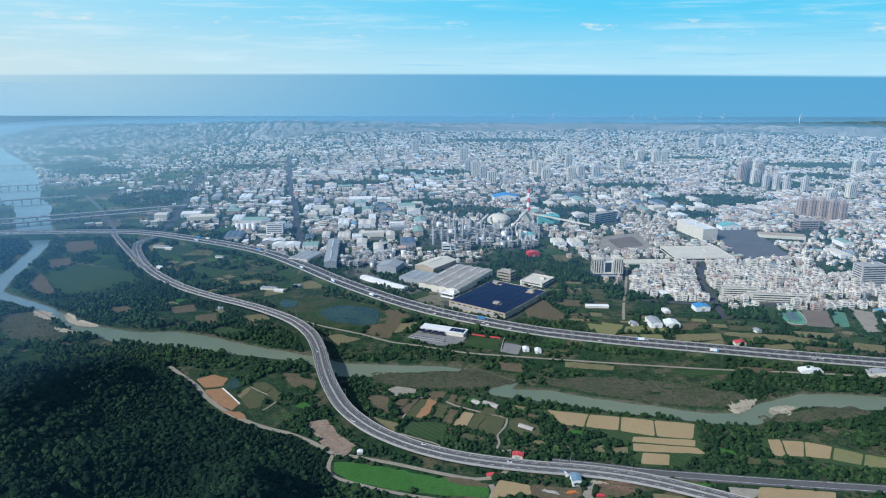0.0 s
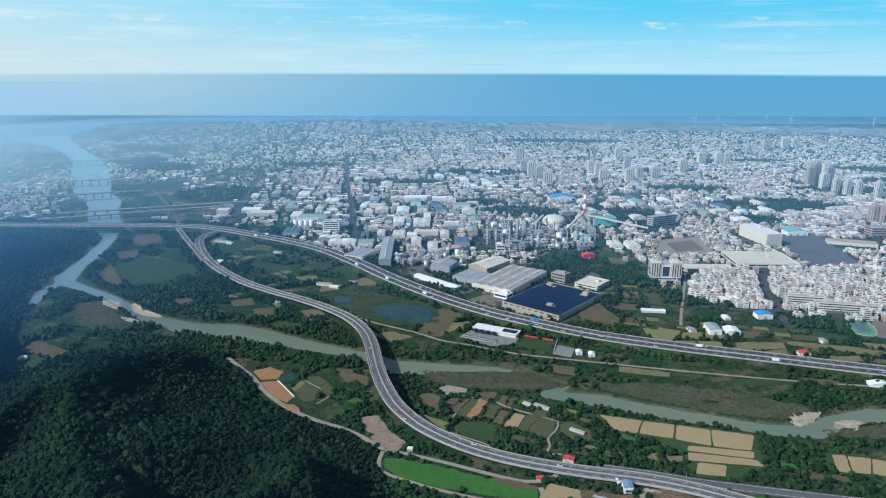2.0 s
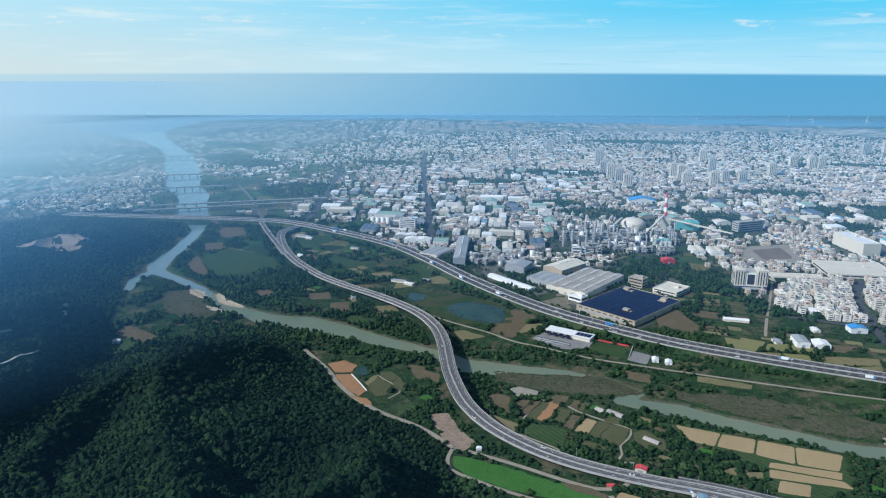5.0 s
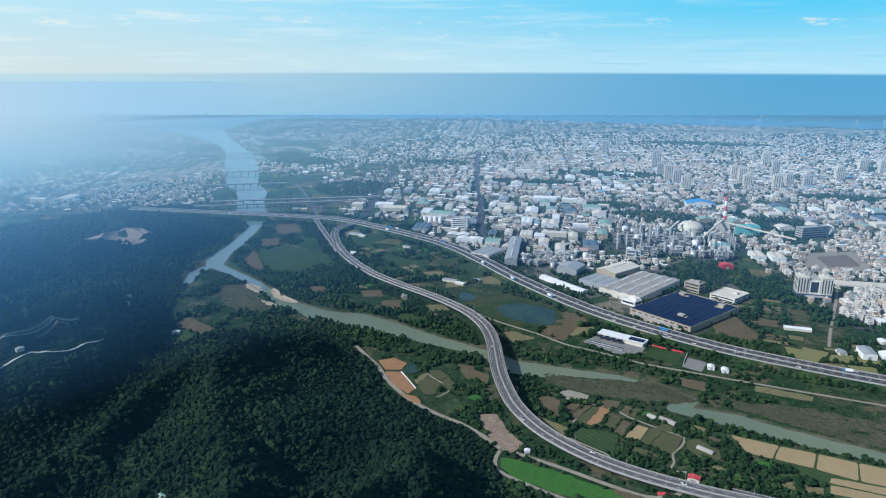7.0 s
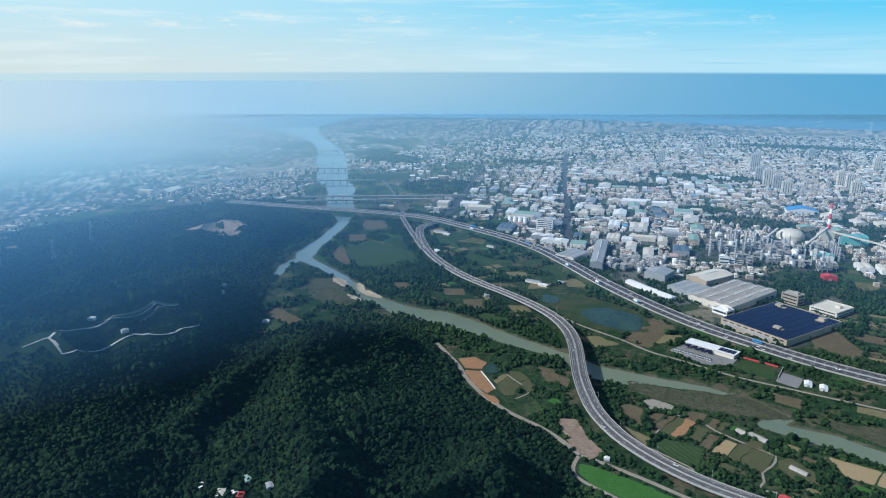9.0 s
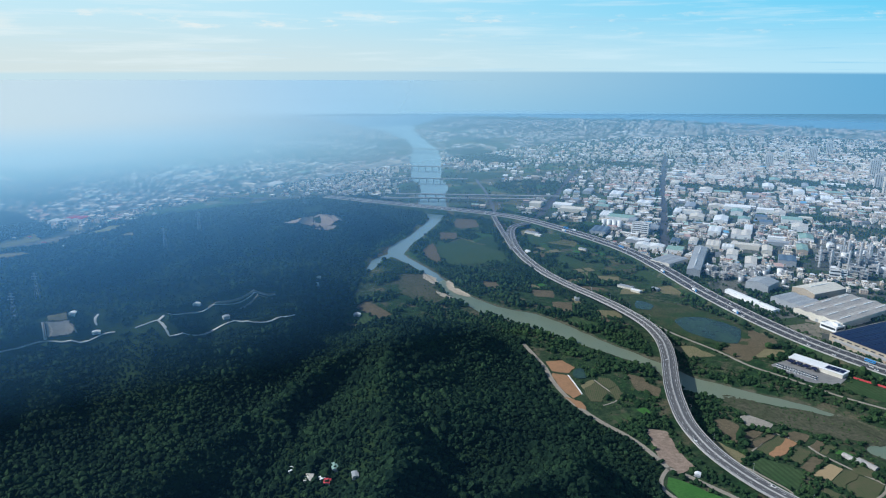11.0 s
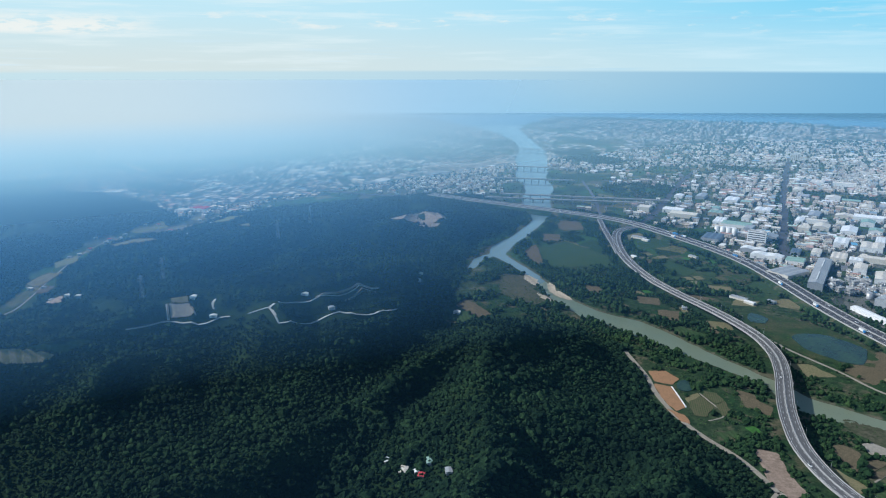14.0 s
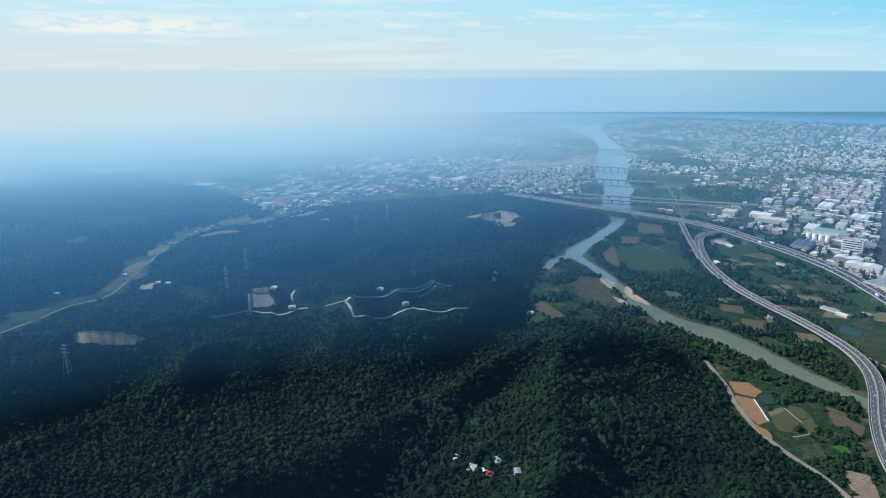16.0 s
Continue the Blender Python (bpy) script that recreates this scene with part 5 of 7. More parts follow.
    tagged(new("reeds", crowns("reeds", x, y, rng.uniform(0.6, 1.4, len(x)), CROWN_COARSE, M_BUSH, 0.3, 0.7)), "dry olive reeds and bushes on the river bars", "reeds", kind="stuff")


# ---------------------------------------------------------------- the town, far mass
SITES = []          # rectangles kept free: x, y, half width, half depth


def keep_free(x, y, w, d):
    SITES.append((x, y, w / 2 + 4, d / 2 + 4))


def town_mass():
    small, roofs_extra = [], []
    for x0, x1, y0, y1, step, lo, hi in ((-800, 1500, 900, 1800, 10, 2.8, 8), (-1500, 1900, 1800, 2700, 13, 3, 9.5), (-2500, 3300, 2700, 4650, 15.5, 3, 9), (-3900, -1050, 150, 3500, 14.5, 3, 7), (1500, 3200, 1200, 2700, 15, 3, 10)):
        turn = 0.22 + 0.35 * (vnoise(np.array([x0]), np.array([y0]), 500, 61)[0] - 0.5)
        a, b = jitter_grid(-4200, 4200, -800, 6000, step)
        c, s = math.cos(turn), math.sin(turn)
        x, y = a * c - b * s, a * s + b * c
        ok = (x > x0) & (x < x1) & (y > y0) & (y < y1)
        x, y = x[ok], y[ok]
        ok = in_sight(x, y, 850, 5200) & ~inside(x, y, FOOT)
        ok &= rng.uniform(size=len(x)) < urban(x, y) * 0.92
        for line, d in ROADS:
            if line[:, 1].max() > 900:
                ok &= to_line(x, y, line[::4, :2] if len(line) > 12 else line[:, :2])[0] > d + 7
        for sx_, sy_, w_, d_ in SITES:
            ok &= ~((abs(x - sx_) < w_ + 6) & (abs(y - sy_) < d_ + 6))
        for p, kind in CLEAR:
            if p[:, 1].max() > 880:
                ok &= ~inside(x, y, p)
        # streets left open
        ok &= (np.abs((x * c + y * s) / (step * 6) % 1 - 0.5) < 0.44) & (np.abs((y * c - x * s) / (step * 4) % 1 - 0.5) < 0.43)
        x, y = x[ok], y[ok]
        ok = height(x, y) > -0.3
        x, y = x[ok], y[ok]
        n = len(x)
        kind = vnoise(x, y, 260, 63)
        works = (rng.uniform(size=n) < np.where(kind > 0.55, 0.5, 0.10) * np.where(x < -1050, 0.35, 1.0))
        wdt = np.where(works, rng.uniform(1.0, 2.4, n), rng.uniform(0.38, 0.95, n)) * step
        dep = np.where(works, rng.uniform(0.7, 1.5, n), rng.uniform(0.5, 1.15, n)) * step
        wdt, dep = wdt * np.where(x < -1050, 0.82, 1.0), dep * np.where(x < -1050, 0.82, 1.0)
        hgt = np.where(works, rng.uniform(4.5, 8, n), rng.uniform(lo, hi, n) * (0.75 + 0.5 * vnoise(x, y, 300, 64)))
        t = turn + rng.choice([0, math.pi / 2], n) + 0.5 * (vnoise(x, y, 420, 62) - 0.5)
        small.append(np.column_stack([x, y, np.full(n, -0.3), wdt, dep, hgt, t]))
        up_ = ~works & (rng.uniform(size=n) < 0.7)
        k = up_.sum()
        roofs_extra.append(np.column_stack([x[up_] + rng.uniform(-1.5, 1.5, k), y[up_] + rng.uniform(-1.5, 1.5, k), hgt[up_] - 0.31, wdt[up_] * rng.uniform(0.3, 0.6, k), dep[up_] * rng.uniform(0.3, 0.6, k), rng.uniform(2.2, 3.4, k), t[up_]]))
    tagged(new("town_houses", boxes("town_houses", np.vstack(small), [M_WALLS, M_ROOFS], True)), "thousands of pale flat-roofed town houses and sheds", "buildings", kind="stuff")
    tagged(new("rooftop_rooms", boxes("rooftop_rooms", np.vstack(roofs_extra), [M_WALLS, M_ROOFS], True)), "small rooftop rooms and sheds on the town houses", "buildings", kind="stuff")
    # street and garden trees between the houses
    x, y = jitter_grid(-3600, 3200, 150, 4700, 17)
    ok = in_sight(x, y, 900, 4800) & ~inside(x, y, FOOT)
    x, y = x[ok], y[ok]
    u = urban(x, y)
    dens = np.where(u > 0.3, 0.42, 0.42 * smooth(vnoise(x, y, 130, 65), 0.4, 0.65))
    for cx, cy, rx, ry in GREEN:
        dens = np.maximum(dens, 0.8 * (np.hypot((x - cx) / rx, (y - cy) / ry) < 0.95))
    ok = (rng.uniform(size=len(x)) < dens)
    x, y = x[ok], y[ok]
    for cx, cy, rx, ry in GREEN:                # parks and copses, closer set
        a, b = jitter_grid(cx - rx, cx + rx, cy - ry, cy + ry, 10)
        near = (np.hypot((a - cx) / rx, (b - cy) / ry) < 0.95) & (vnoise(a, b, 45, 66) > 0.3)
        x, y = np.concatenate([x, a[near]]), np.concatenate([y, b[near]])
    ok = open_ground(x, y) & ~((x > -900) & (x < 760) & (y < 1500) & (urban(x, y) < 0.2))
    x, y = x[ok], y[ok]
    r = rng.uniform(2.6, 5.2, len(x)) * np.clip(np.hypot(x, y) / 2200, 0.8, 1.5)
    tagged(new("town_trees", crowns("town_trees", x, y, r, CROWN_COARSE, M_TREE)), "dark green trees among houses and in parks", "trees", kind="stuff")


# ---------------------------------------------------------------- added veil, haze painted by distance from the camera
def painted_haze_veil():
    m = bpy.data.materials.new("camera_distance_haze")
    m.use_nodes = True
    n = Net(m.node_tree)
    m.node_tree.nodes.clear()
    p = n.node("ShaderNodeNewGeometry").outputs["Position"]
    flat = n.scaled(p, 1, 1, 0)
    # ground distance met by the camera's ray through this point of the sheet
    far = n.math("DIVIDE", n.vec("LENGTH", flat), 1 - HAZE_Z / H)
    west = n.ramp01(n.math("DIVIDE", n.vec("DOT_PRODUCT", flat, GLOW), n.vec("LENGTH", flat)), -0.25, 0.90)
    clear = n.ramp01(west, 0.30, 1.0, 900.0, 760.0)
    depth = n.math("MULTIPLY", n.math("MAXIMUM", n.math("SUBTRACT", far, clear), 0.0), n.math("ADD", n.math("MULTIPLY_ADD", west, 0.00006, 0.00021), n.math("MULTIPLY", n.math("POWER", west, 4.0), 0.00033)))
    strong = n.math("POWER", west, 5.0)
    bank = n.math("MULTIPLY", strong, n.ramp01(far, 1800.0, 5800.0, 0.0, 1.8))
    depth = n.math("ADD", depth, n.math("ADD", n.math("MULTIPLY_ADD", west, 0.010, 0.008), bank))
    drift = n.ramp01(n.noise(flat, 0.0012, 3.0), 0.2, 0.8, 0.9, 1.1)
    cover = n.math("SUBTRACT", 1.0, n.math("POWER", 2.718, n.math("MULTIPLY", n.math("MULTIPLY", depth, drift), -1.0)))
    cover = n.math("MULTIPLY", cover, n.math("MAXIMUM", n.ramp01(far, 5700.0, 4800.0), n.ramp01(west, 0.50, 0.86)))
    # haze colour painted in: bluer near the camera, paler far off and towards GLOW
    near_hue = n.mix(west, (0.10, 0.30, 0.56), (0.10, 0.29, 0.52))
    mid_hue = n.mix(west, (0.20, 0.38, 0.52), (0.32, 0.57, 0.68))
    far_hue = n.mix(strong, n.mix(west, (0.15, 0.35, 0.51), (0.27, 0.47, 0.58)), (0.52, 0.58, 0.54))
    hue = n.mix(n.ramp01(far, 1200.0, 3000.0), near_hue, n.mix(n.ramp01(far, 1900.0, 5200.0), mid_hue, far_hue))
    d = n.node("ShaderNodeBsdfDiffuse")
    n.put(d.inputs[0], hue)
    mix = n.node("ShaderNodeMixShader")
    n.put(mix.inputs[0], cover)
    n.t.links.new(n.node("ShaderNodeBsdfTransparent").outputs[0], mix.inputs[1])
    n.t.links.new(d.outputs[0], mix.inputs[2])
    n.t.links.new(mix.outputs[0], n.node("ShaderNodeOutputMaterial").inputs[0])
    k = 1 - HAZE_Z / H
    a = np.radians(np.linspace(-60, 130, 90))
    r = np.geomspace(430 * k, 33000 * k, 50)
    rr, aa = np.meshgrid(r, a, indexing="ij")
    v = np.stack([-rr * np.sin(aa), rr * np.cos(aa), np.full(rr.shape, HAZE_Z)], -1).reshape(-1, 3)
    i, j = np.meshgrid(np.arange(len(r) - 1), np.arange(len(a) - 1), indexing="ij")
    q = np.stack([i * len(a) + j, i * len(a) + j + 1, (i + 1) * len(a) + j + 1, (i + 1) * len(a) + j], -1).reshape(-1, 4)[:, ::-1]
    veil = new("painted_haze_veil", fast_mesh("painted_haze_veil", v, q, [m]))
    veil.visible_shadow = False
    tagged(veil, "added veil sheet with haze painted in by distance from the camera", "haze", kind="structure")


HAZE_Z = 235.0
hill_trees()
plain_trees()

# ---------------------------------------------------------------- buildings one by one
def stand(ob, x, y, turn=0.0, z=None, free=None):
    """Puts a thing on the ground, or copies it there."""
    base = float(height(np.array([x]), np.array([y]))[0]) if z is None else z
    ob.matrix_basis = pose(x, y, base, 0, 0, math.degrees(turn))
    if free:
        r = math.hypot(*free) / 2 if abs(math.sin(2 * turn)) > 0.3 else 0
        keep_free(x, y, max(free[0], r * 1.5), max(free[1], r * 1.5))
    return ob


def rim(w, d, z, thick=0.35, high=0.9):
    """Four parapet walls round a flat roof."""
    return [(0, -d / 2 + thick / 2, z, w, thick, high, 0), (0, d / 2 - thick / 2, z, w, thick, high, 0), (-w / 2 + thick / 2, 0, z, thick, d - 2 * thick, high, 0), (w / 2 - thick / 2, 0, z, thick, d - 2 * thick, high, 0)]


def hall(name, label, x, y, w, d, h, turn, wall, roof, ridges=1, vents=0, category="factory"):
    """A works hall with one or more pitched roofs, and roof vents."""
    ob = thing(name, label, category)
    span = w / ridges
    for k in range(ridges):
        bay = part("bay", gable_mesh("bay", span, d, h, span * 0.10, [wall, roof], 0.3 if ridges == 1 else 0.0), ob)
        bay.location = (-w / 2 + span * (k + 0.5), 0, -0.3)
        for v in range(vents):
            vent = part("roof_vent", boxes("roof_vent", [(0, 0, 0, 1.4, d / max(vents, 1) * 0.55, 0.9, 0)], [M_WHITE]), ob)
            vent.location = (-w / 2 + span * (k + 0.5), -d / 2 + d * (v + 0.5) / vents, h + span * 0.10 - 0.3)
    n = max(1, int(w // 14))
    door = boxes("loading_door", [(0, 0, 0, 4.2, 0.12, min(4.5, h * 0.6), 0)], [M_GREY])
    for k in range(n):
        g = part("loading_door", door, ob)
        g.location = (-w / 2 + w * (k + 0.5) / n, -d / 2 - 0.06, 0)
    return stand(ob, x, y, turn, free=(w, d))


def flat_block(name, label, x, y, w, d, h, turn, wall, roof, floors, category="building", band=True, sign=None):
    """A flat-roofed building with parapet, roof plant and a band of windows on every floor."""
    ob = thing(name, label, category)
    part("wall", boxes("wall", [(0, 0, -0.5, w, d, h + 0.5, 0)], [wall, roof]), ob)
    part("parapet", boxes("parapet", rim(w, d, h), [wall]), ob)
    part("stair_head", boxes("stair_head", [(w * 0.18, d * 0.1, h, min(7, w * 0.3), min(6, d * 0.4), 3.2, 0)], [wall, roof]), ob)
    step = h / max(floors, 1)
    if floors:
        front = boxes("window_band", [(0, 0, 0, w * 0.88, 0.10, step * 0.42, 0)], [M_GLASS])
        end = boxes("window_band", [(0, 0, 0, 0.10, d * 0.8, step * 0.42, 0)], [M_GLASS])
        for k in range(floors):
            for me, dx, dy in ((front, 0, -d / 2 - 0.03), (end, -w / 2 - 0.03, 0), (end, w / 2 + 0.03, 0)):
                part("window_band", me, ob).location = (dx, dy, step * (k + 0.38))
    return stand(ob, x, y, turn, free=(w, d))


def tower(label, x, y, w, d, h, turn, wall, group=""):
    """A high residential tower: shaft with recessed dark window columns, balconies' edges and a stepped top."""
    ob = thing("apartment_tower", label, "tower", group)
    part("shaft", boxes("shaft", [(0, 0, -0.5, w, d, h + 0.5, 0)], [wall, M_CONCRETE]), ob)
    part("crown", boxes("crown", [(0, 0, h, w * 0.55, d * 0.6, 4.0, 0), (w * 0.1, 0, h + 4.0, w * 0.25, d * 0.3, 2.6, 0)], [wall, M_CONCRETE]), ob)
    n = max(2, int(w // 5.5))
    col = boxes("window_column", [(0, 0, 0, 1.5, 0.16, h - 6, 0)], [M_GLASS])
    for k in range(n):
        for s in (-1, 1):
            part("window_column", col, ob).location = (-w / 2 + w * (k + 0.5) / n, s * (d / 2 + 0.05), 4)
    side_col = boxes("window_column", [(0, 0, 0, 0.16, 1.5, h - 6, 0)], [M_GLASS])
    m = max(1, int(d // 7))
    for k in range(m):
        for s in (-1, 1):
            part("window_column", side_col, ob).location = (s * (w / 2 + 0.05), -d / 2 + d * (k + 0.5) / m, 4)
    floor_edge = boxes("floor_edge", [(0, 0, 0, w + 0.5, d + 0.5, 0.5, 0)], [wall])
    for k in range(1, int(h // 6.6)):
        part("floor_edge", floor_edge, ob).location = (0, 0, k * 6.6)
    return stand(ob, x, y, turn, free=(w, d))


M_ROOFGREY = material("weathered_grey_roof", two_scale((0.34, 0.32, 0.29), (0.42, 0.40, 0.36), (0.24, 0.22, 0.20), 0.05, 0.5), 0.8)


# --- the solar-roofed factory and its neighbours
def solar_factory():
    ob = thing("solar_factory", "large tan factory under a dark blue solar roof", "factory")
    w, d, h = 98, 128, 8.5
    part("wall", boxes("wall", [(0, 0, -0.5, w, d, h + 0.5, 0)], [M_TAN]), ob, "weathered tan wall")
    part("parapet", boxes("parapet", rim(w, d, h, 0.6, 0.5), [M_TAN]), ob)
    panel = boxes("solar_panel", [(0, 0, 0, 11.4, 7.6, 0.35, 0)], [M_SOLAR])
    for i in range(8):
        for k in range(15):
            if (i, k) in ((6, 13), (6, 12), (1, 13), (5, 3)):
                continue
            part("solar_panel", panel, ob).location = (-w / 2 + 6.6 + i * 12.1, -d / 2 + 6 + k * 8.2, h + 0.25)
    for px, py in ((30, 48), (-36, 50), (16, -34)):
        part("roof_house", boxes("roof_house", [(px, py, h, 9, 7, 3.0, 0)], [M_TAN, M_CONCRETE]), ob)
    for k in range(9):
        part("window", boxes("window", [(0, 0, 0, 6.5, 0.12, 1.6, 0)], [M_GLASS]), ob).location = (-w / 2 + 7 + k * 10.5, -d / 2 - 0.05, 5.6)
    canopy = part("canopy", boxes("canopy", [(0, -d / 2 - 4, 4.6, w * 0.8, 8, 0.4, 0)], [M_CONCRETE]), ob, "concrete loading canopy")
    part("canopy_wall", boxes("canopy_wall", [(0, -d / 2 - 7.6, 0, w * 0.8, 0.3, 4.5, 0)], [M_TAN]), canopy)
    stand(ob, 87, 1006, -0.62, free=(w, d))
    keep_free(87, 1006, 150, 150)


solar_factory()
hall("factory_hall", "broad tan-grey works hall with white roof strips", 24, 1103, 72, 128, 10, -0.52, M_CREAM, M_ROOFGREY, 4, 3)
hall("factory_hall", "tan works hall with a pale pitched roof", -12, 1178, 40, 70, 13, -0.62, M_TAN, M_CREAM, 1, 1)
hall("factory_hall", "low grey-blue works hall with ribbed metal roof", -40, 1112, 50, 46, 9, -0.55, M_GREY, M_GREY, 3, 0)
hall("factory_hall", "grey metal works hall beside the freeway trees", -92, 1165, 36, 40, 14, -0.3, M_GREY, M_GREY, 1, 0)
hall("long_shed", "long low white shed along the freeway", -98, 1090, 13, 100, 5, 0.87, M_WHITE, M_WHITE, 1, 0, "shed")
hall("long_shed", "very long grey-roofed gallery hall in the factory district", -210, 1262, 22, 168, 13, 0.11, M_GREY, M_GREY, 1, 2)
flat_block("loading_block", "small white block in front of the works hall", 12, 1028, 24, 18, 7, -0.6, M_WHITE, M_WHITE, 1)
flat_block("works_block", "tan brick works block behind the solar roof", 108, 1118, 26, 18, 15, -0.6, M_TAN, M_CONCRETE, 3)
flat_block("works_block", "cream flat-roofed works block behind the solar roof", 158, 1095, 40, 46, 8, -0.6, M_CREAM, M_CREAM, 2)
flat_block("office", "white office with rows of square windows", -362, 1448, 36, 20, 22, 0.05, M_WHITE, M_CONCRETE, 5)
hall("factory_hall", "white hall with a curved pale roof", -312, 1330, 54, 24, 8, 0.05, M_WHITE, M_WHITE, 2, 0)
hall("factory_hall", "low pale blue works hall near the freeway", -345, 1365, 46, 22, 7, 0.05, M_GREY, M_WHITE, 2, 0)
hall("factory_hall", "grey-green roofed works hall", -255, 1240, 40, 60, 9, -0.35, M_CREAM, M_GREY, 3, 0)
flat_block("gymnasium", "teal clad power house beside the chimney", 245, 1560, 48, 26, 17, 0.05, M_TEAL, M_TEAL, 0)
hall("market_hall", "bright blue roofed hall", 172, 1860, 70, 40, 8, 0.1, M_WHITE, M_BLUE, 1, 0)
flat_block("office", "long dark glass office with pale frame", 372, 1560, 70, 18, 24, 0.55, M_CONCRETE, M_CONCRETE, 5)
hall("warehouse", "pair of white ribbed warehouses", 236, 1360, 24, 40, 8, 0.1, M_WHITE, M_CREAM, 2, 0)
hall("warehouse", "pair of white ribbed warehouses", 270, 1360, 24, 40, 8, 0.1, M_WHITE, M_CREAM, 2, 0)
hall("warehouse", "low teal roofed warehouse in the plant", 176, 1410, 34, 24, 9, 0.05, M_WHITE, M_TEAL, 2, 0)
hall("red_shed", "red metal shed beside the plant", 172, 1268, 22, 16, 8, 0.2, M_RED, M_RED, 1, 0, "shed")
flat_block("exhibition_hall", "long low white hall behind the civic tower", 372, 1205, 84, 26, 7, 0.02, M_CREAM, M_CREAM, 1)
flat_block("distribution_hall", "huge cream-white flat-roofed distribution hall", 488, 1276, 112, 88, 6, 0.03, M_CREAM, M_CREAM, 1)
flat_block("tall_store", "tall cream windowless store building", 546, 1440, 34, 100, 24, 0.22, M_CREAM, M_WHITE, 0)
hall("sports_hall", "low hall with a pale blue arched roof", 640, 1500, 44, 28, 9, 0.1, M_WHITE, M_TEAL, 1, 0)
flat_block("hospital_block", "big grey flat-fronted tower block", 708, 1092, 44, 24, 35, 0.1, M_GREYTOWER, M_CONCRETE, 9)
flat_block("store_block", "pink-brown windowed store block", 812, 1500, 46, 26, 20, 0.1, M_BROWNTOWER, M_CONCRETE, 4)
hall("market_hall", "long red-roofed market hall", 720, 1420, 28, 90, 7, 1.3, M_CREAM, M_TAN, 2, 0)
hall("farm_shed", "grey-blue farm shed at the edge of town", 296, 905, 16, 26, 8, 0.05, M_WHITE, M_GREY, 1, 0, "shed")
hall("farm_shed", "white farm shed at the edge of town", 320, 902, 18, 20, 6, 0.05, M_WHITE, M_WHITE, 1, 0, "shed")
hall("riverside_shed", "white metal shed beside the levee road", 437, 752, 25, 11, 3.2, -0.08, M_WHITE, M_WHITE, 1, 0, "shed")
hall("riverside_shed", "grey shed beside the levee road", 515, 745, 28, 12, 3.4, -0.08, M_CREAM, M_GREY, 1, 0, "shed")
hall("farm_house", "small farm house with a red roof", 387, 834, 14, 9, 4.5, 0.05, M_CREAM, M_RED, 1, 0, "house")
hall("school_hall", "school hall with a blue and white roof", 385, 968, 22, 16, 7, 0.1, M_WHITE, M_BLUE, 1, 0, "school")
flat_block("school_block", "long pale school block beside the sports ground", 520, 1010, 90, 12, 11, -0.12, M_CREAM, M_CONCRETE, 3)
flat_block("school_block", "long cream school block with open galleries", 468, 1032, 56, 12, 14, -0.12, M_CREAM, M_CONCRETE, 4)


def civic_tower():
    """Two striped wings and a lower glazed centre on a dark base, with a stepped roof."""
    ob = thing("civic_tower", "cream civic building with two striped wings and dark glass centre", "building")
    part("base", boxes("base", [(0, 0, -0.5, 50, 26, 7.5, 0)], [M_SLATEBASE, M_CREAM]), ob, "dark stone base storeys")
    stripe = boxes("window_strip", [(0, 0, 0, 1.5, 0.3, 22, 0)], [M_GLASS])
    side_strip = boxes("window_strip", [(0, 0, 0, 0.3, 3.2, 22, 0)], [M_GLASS])
    for s in (-1, 1):
        wing = part("wing", boxes("wing", [(s * 17, 0, 7.0, 16, 24, 25, 0)], [M_CREAM, M_CREAM]), ob)
        part("parapet", boxes("parapet", [(s * 17, 0, 32, 17, 25, 1.2, 0)], [M_CREAM]), wing)
        part("plant_room", boxes("plant_room", [(s * 17, 3, 33.2, 8, 10, 3.4, 0)], [M_CREAM, M_CONCRETE]), wing)
        for k in range(4):
            part("window_strip", stripe, wing).location = (s * 17 - 6 + 4 * k, -12.1, 8.5)
        for k in range(3):
            part("window_strip", side_strip, wing).location = (s * 25.1, -7.5 + 7.5 * k, 8.5)
    centre = part("centre", boxes("centre", [(0, 1, 7.0, 18, 22, 23, 0)], [M_CREAM, M_CONCRETE]), ob)
    part("glass_front", boxes("glass_front", [(0, -10.1, 9, 11, 0.4, 17, 0)], [M_GLASS]), centre, "dark recessed glass front")
    part("frame", boxes("frame", [(0, -10.6, 26, 15, 1.2, 1.6, 0), (-6.6, -10.6, 7, 1.6, 1.2, 19, 0), (6.6, -10.6, 7, 1.6, 1.2, 19, 0)], [M_WHITE]), centre, "white portal frame")
    part("entrance_canopy", boxes("entrance_canopy", [(0, -18, 4.5, 26, 9, 0.8, 0), (-11, -21, 0, 1.2, 1.2, 4.5, 0), (11, -21, 0, 1.2, 1.2, 4.5, 0)], [M_GREY]), ob)
    stand(ob, 284, 1142, 0.02, free=(52, 28))


M_SLATEBASE = material("dark_blue_stone", two_scale((0.05, 0.075, 0.12), (0.07, 0.095, 0.14), (0.04, 0.055, 0.09), 0.1, 0.8), 0.5)
civic_tower()

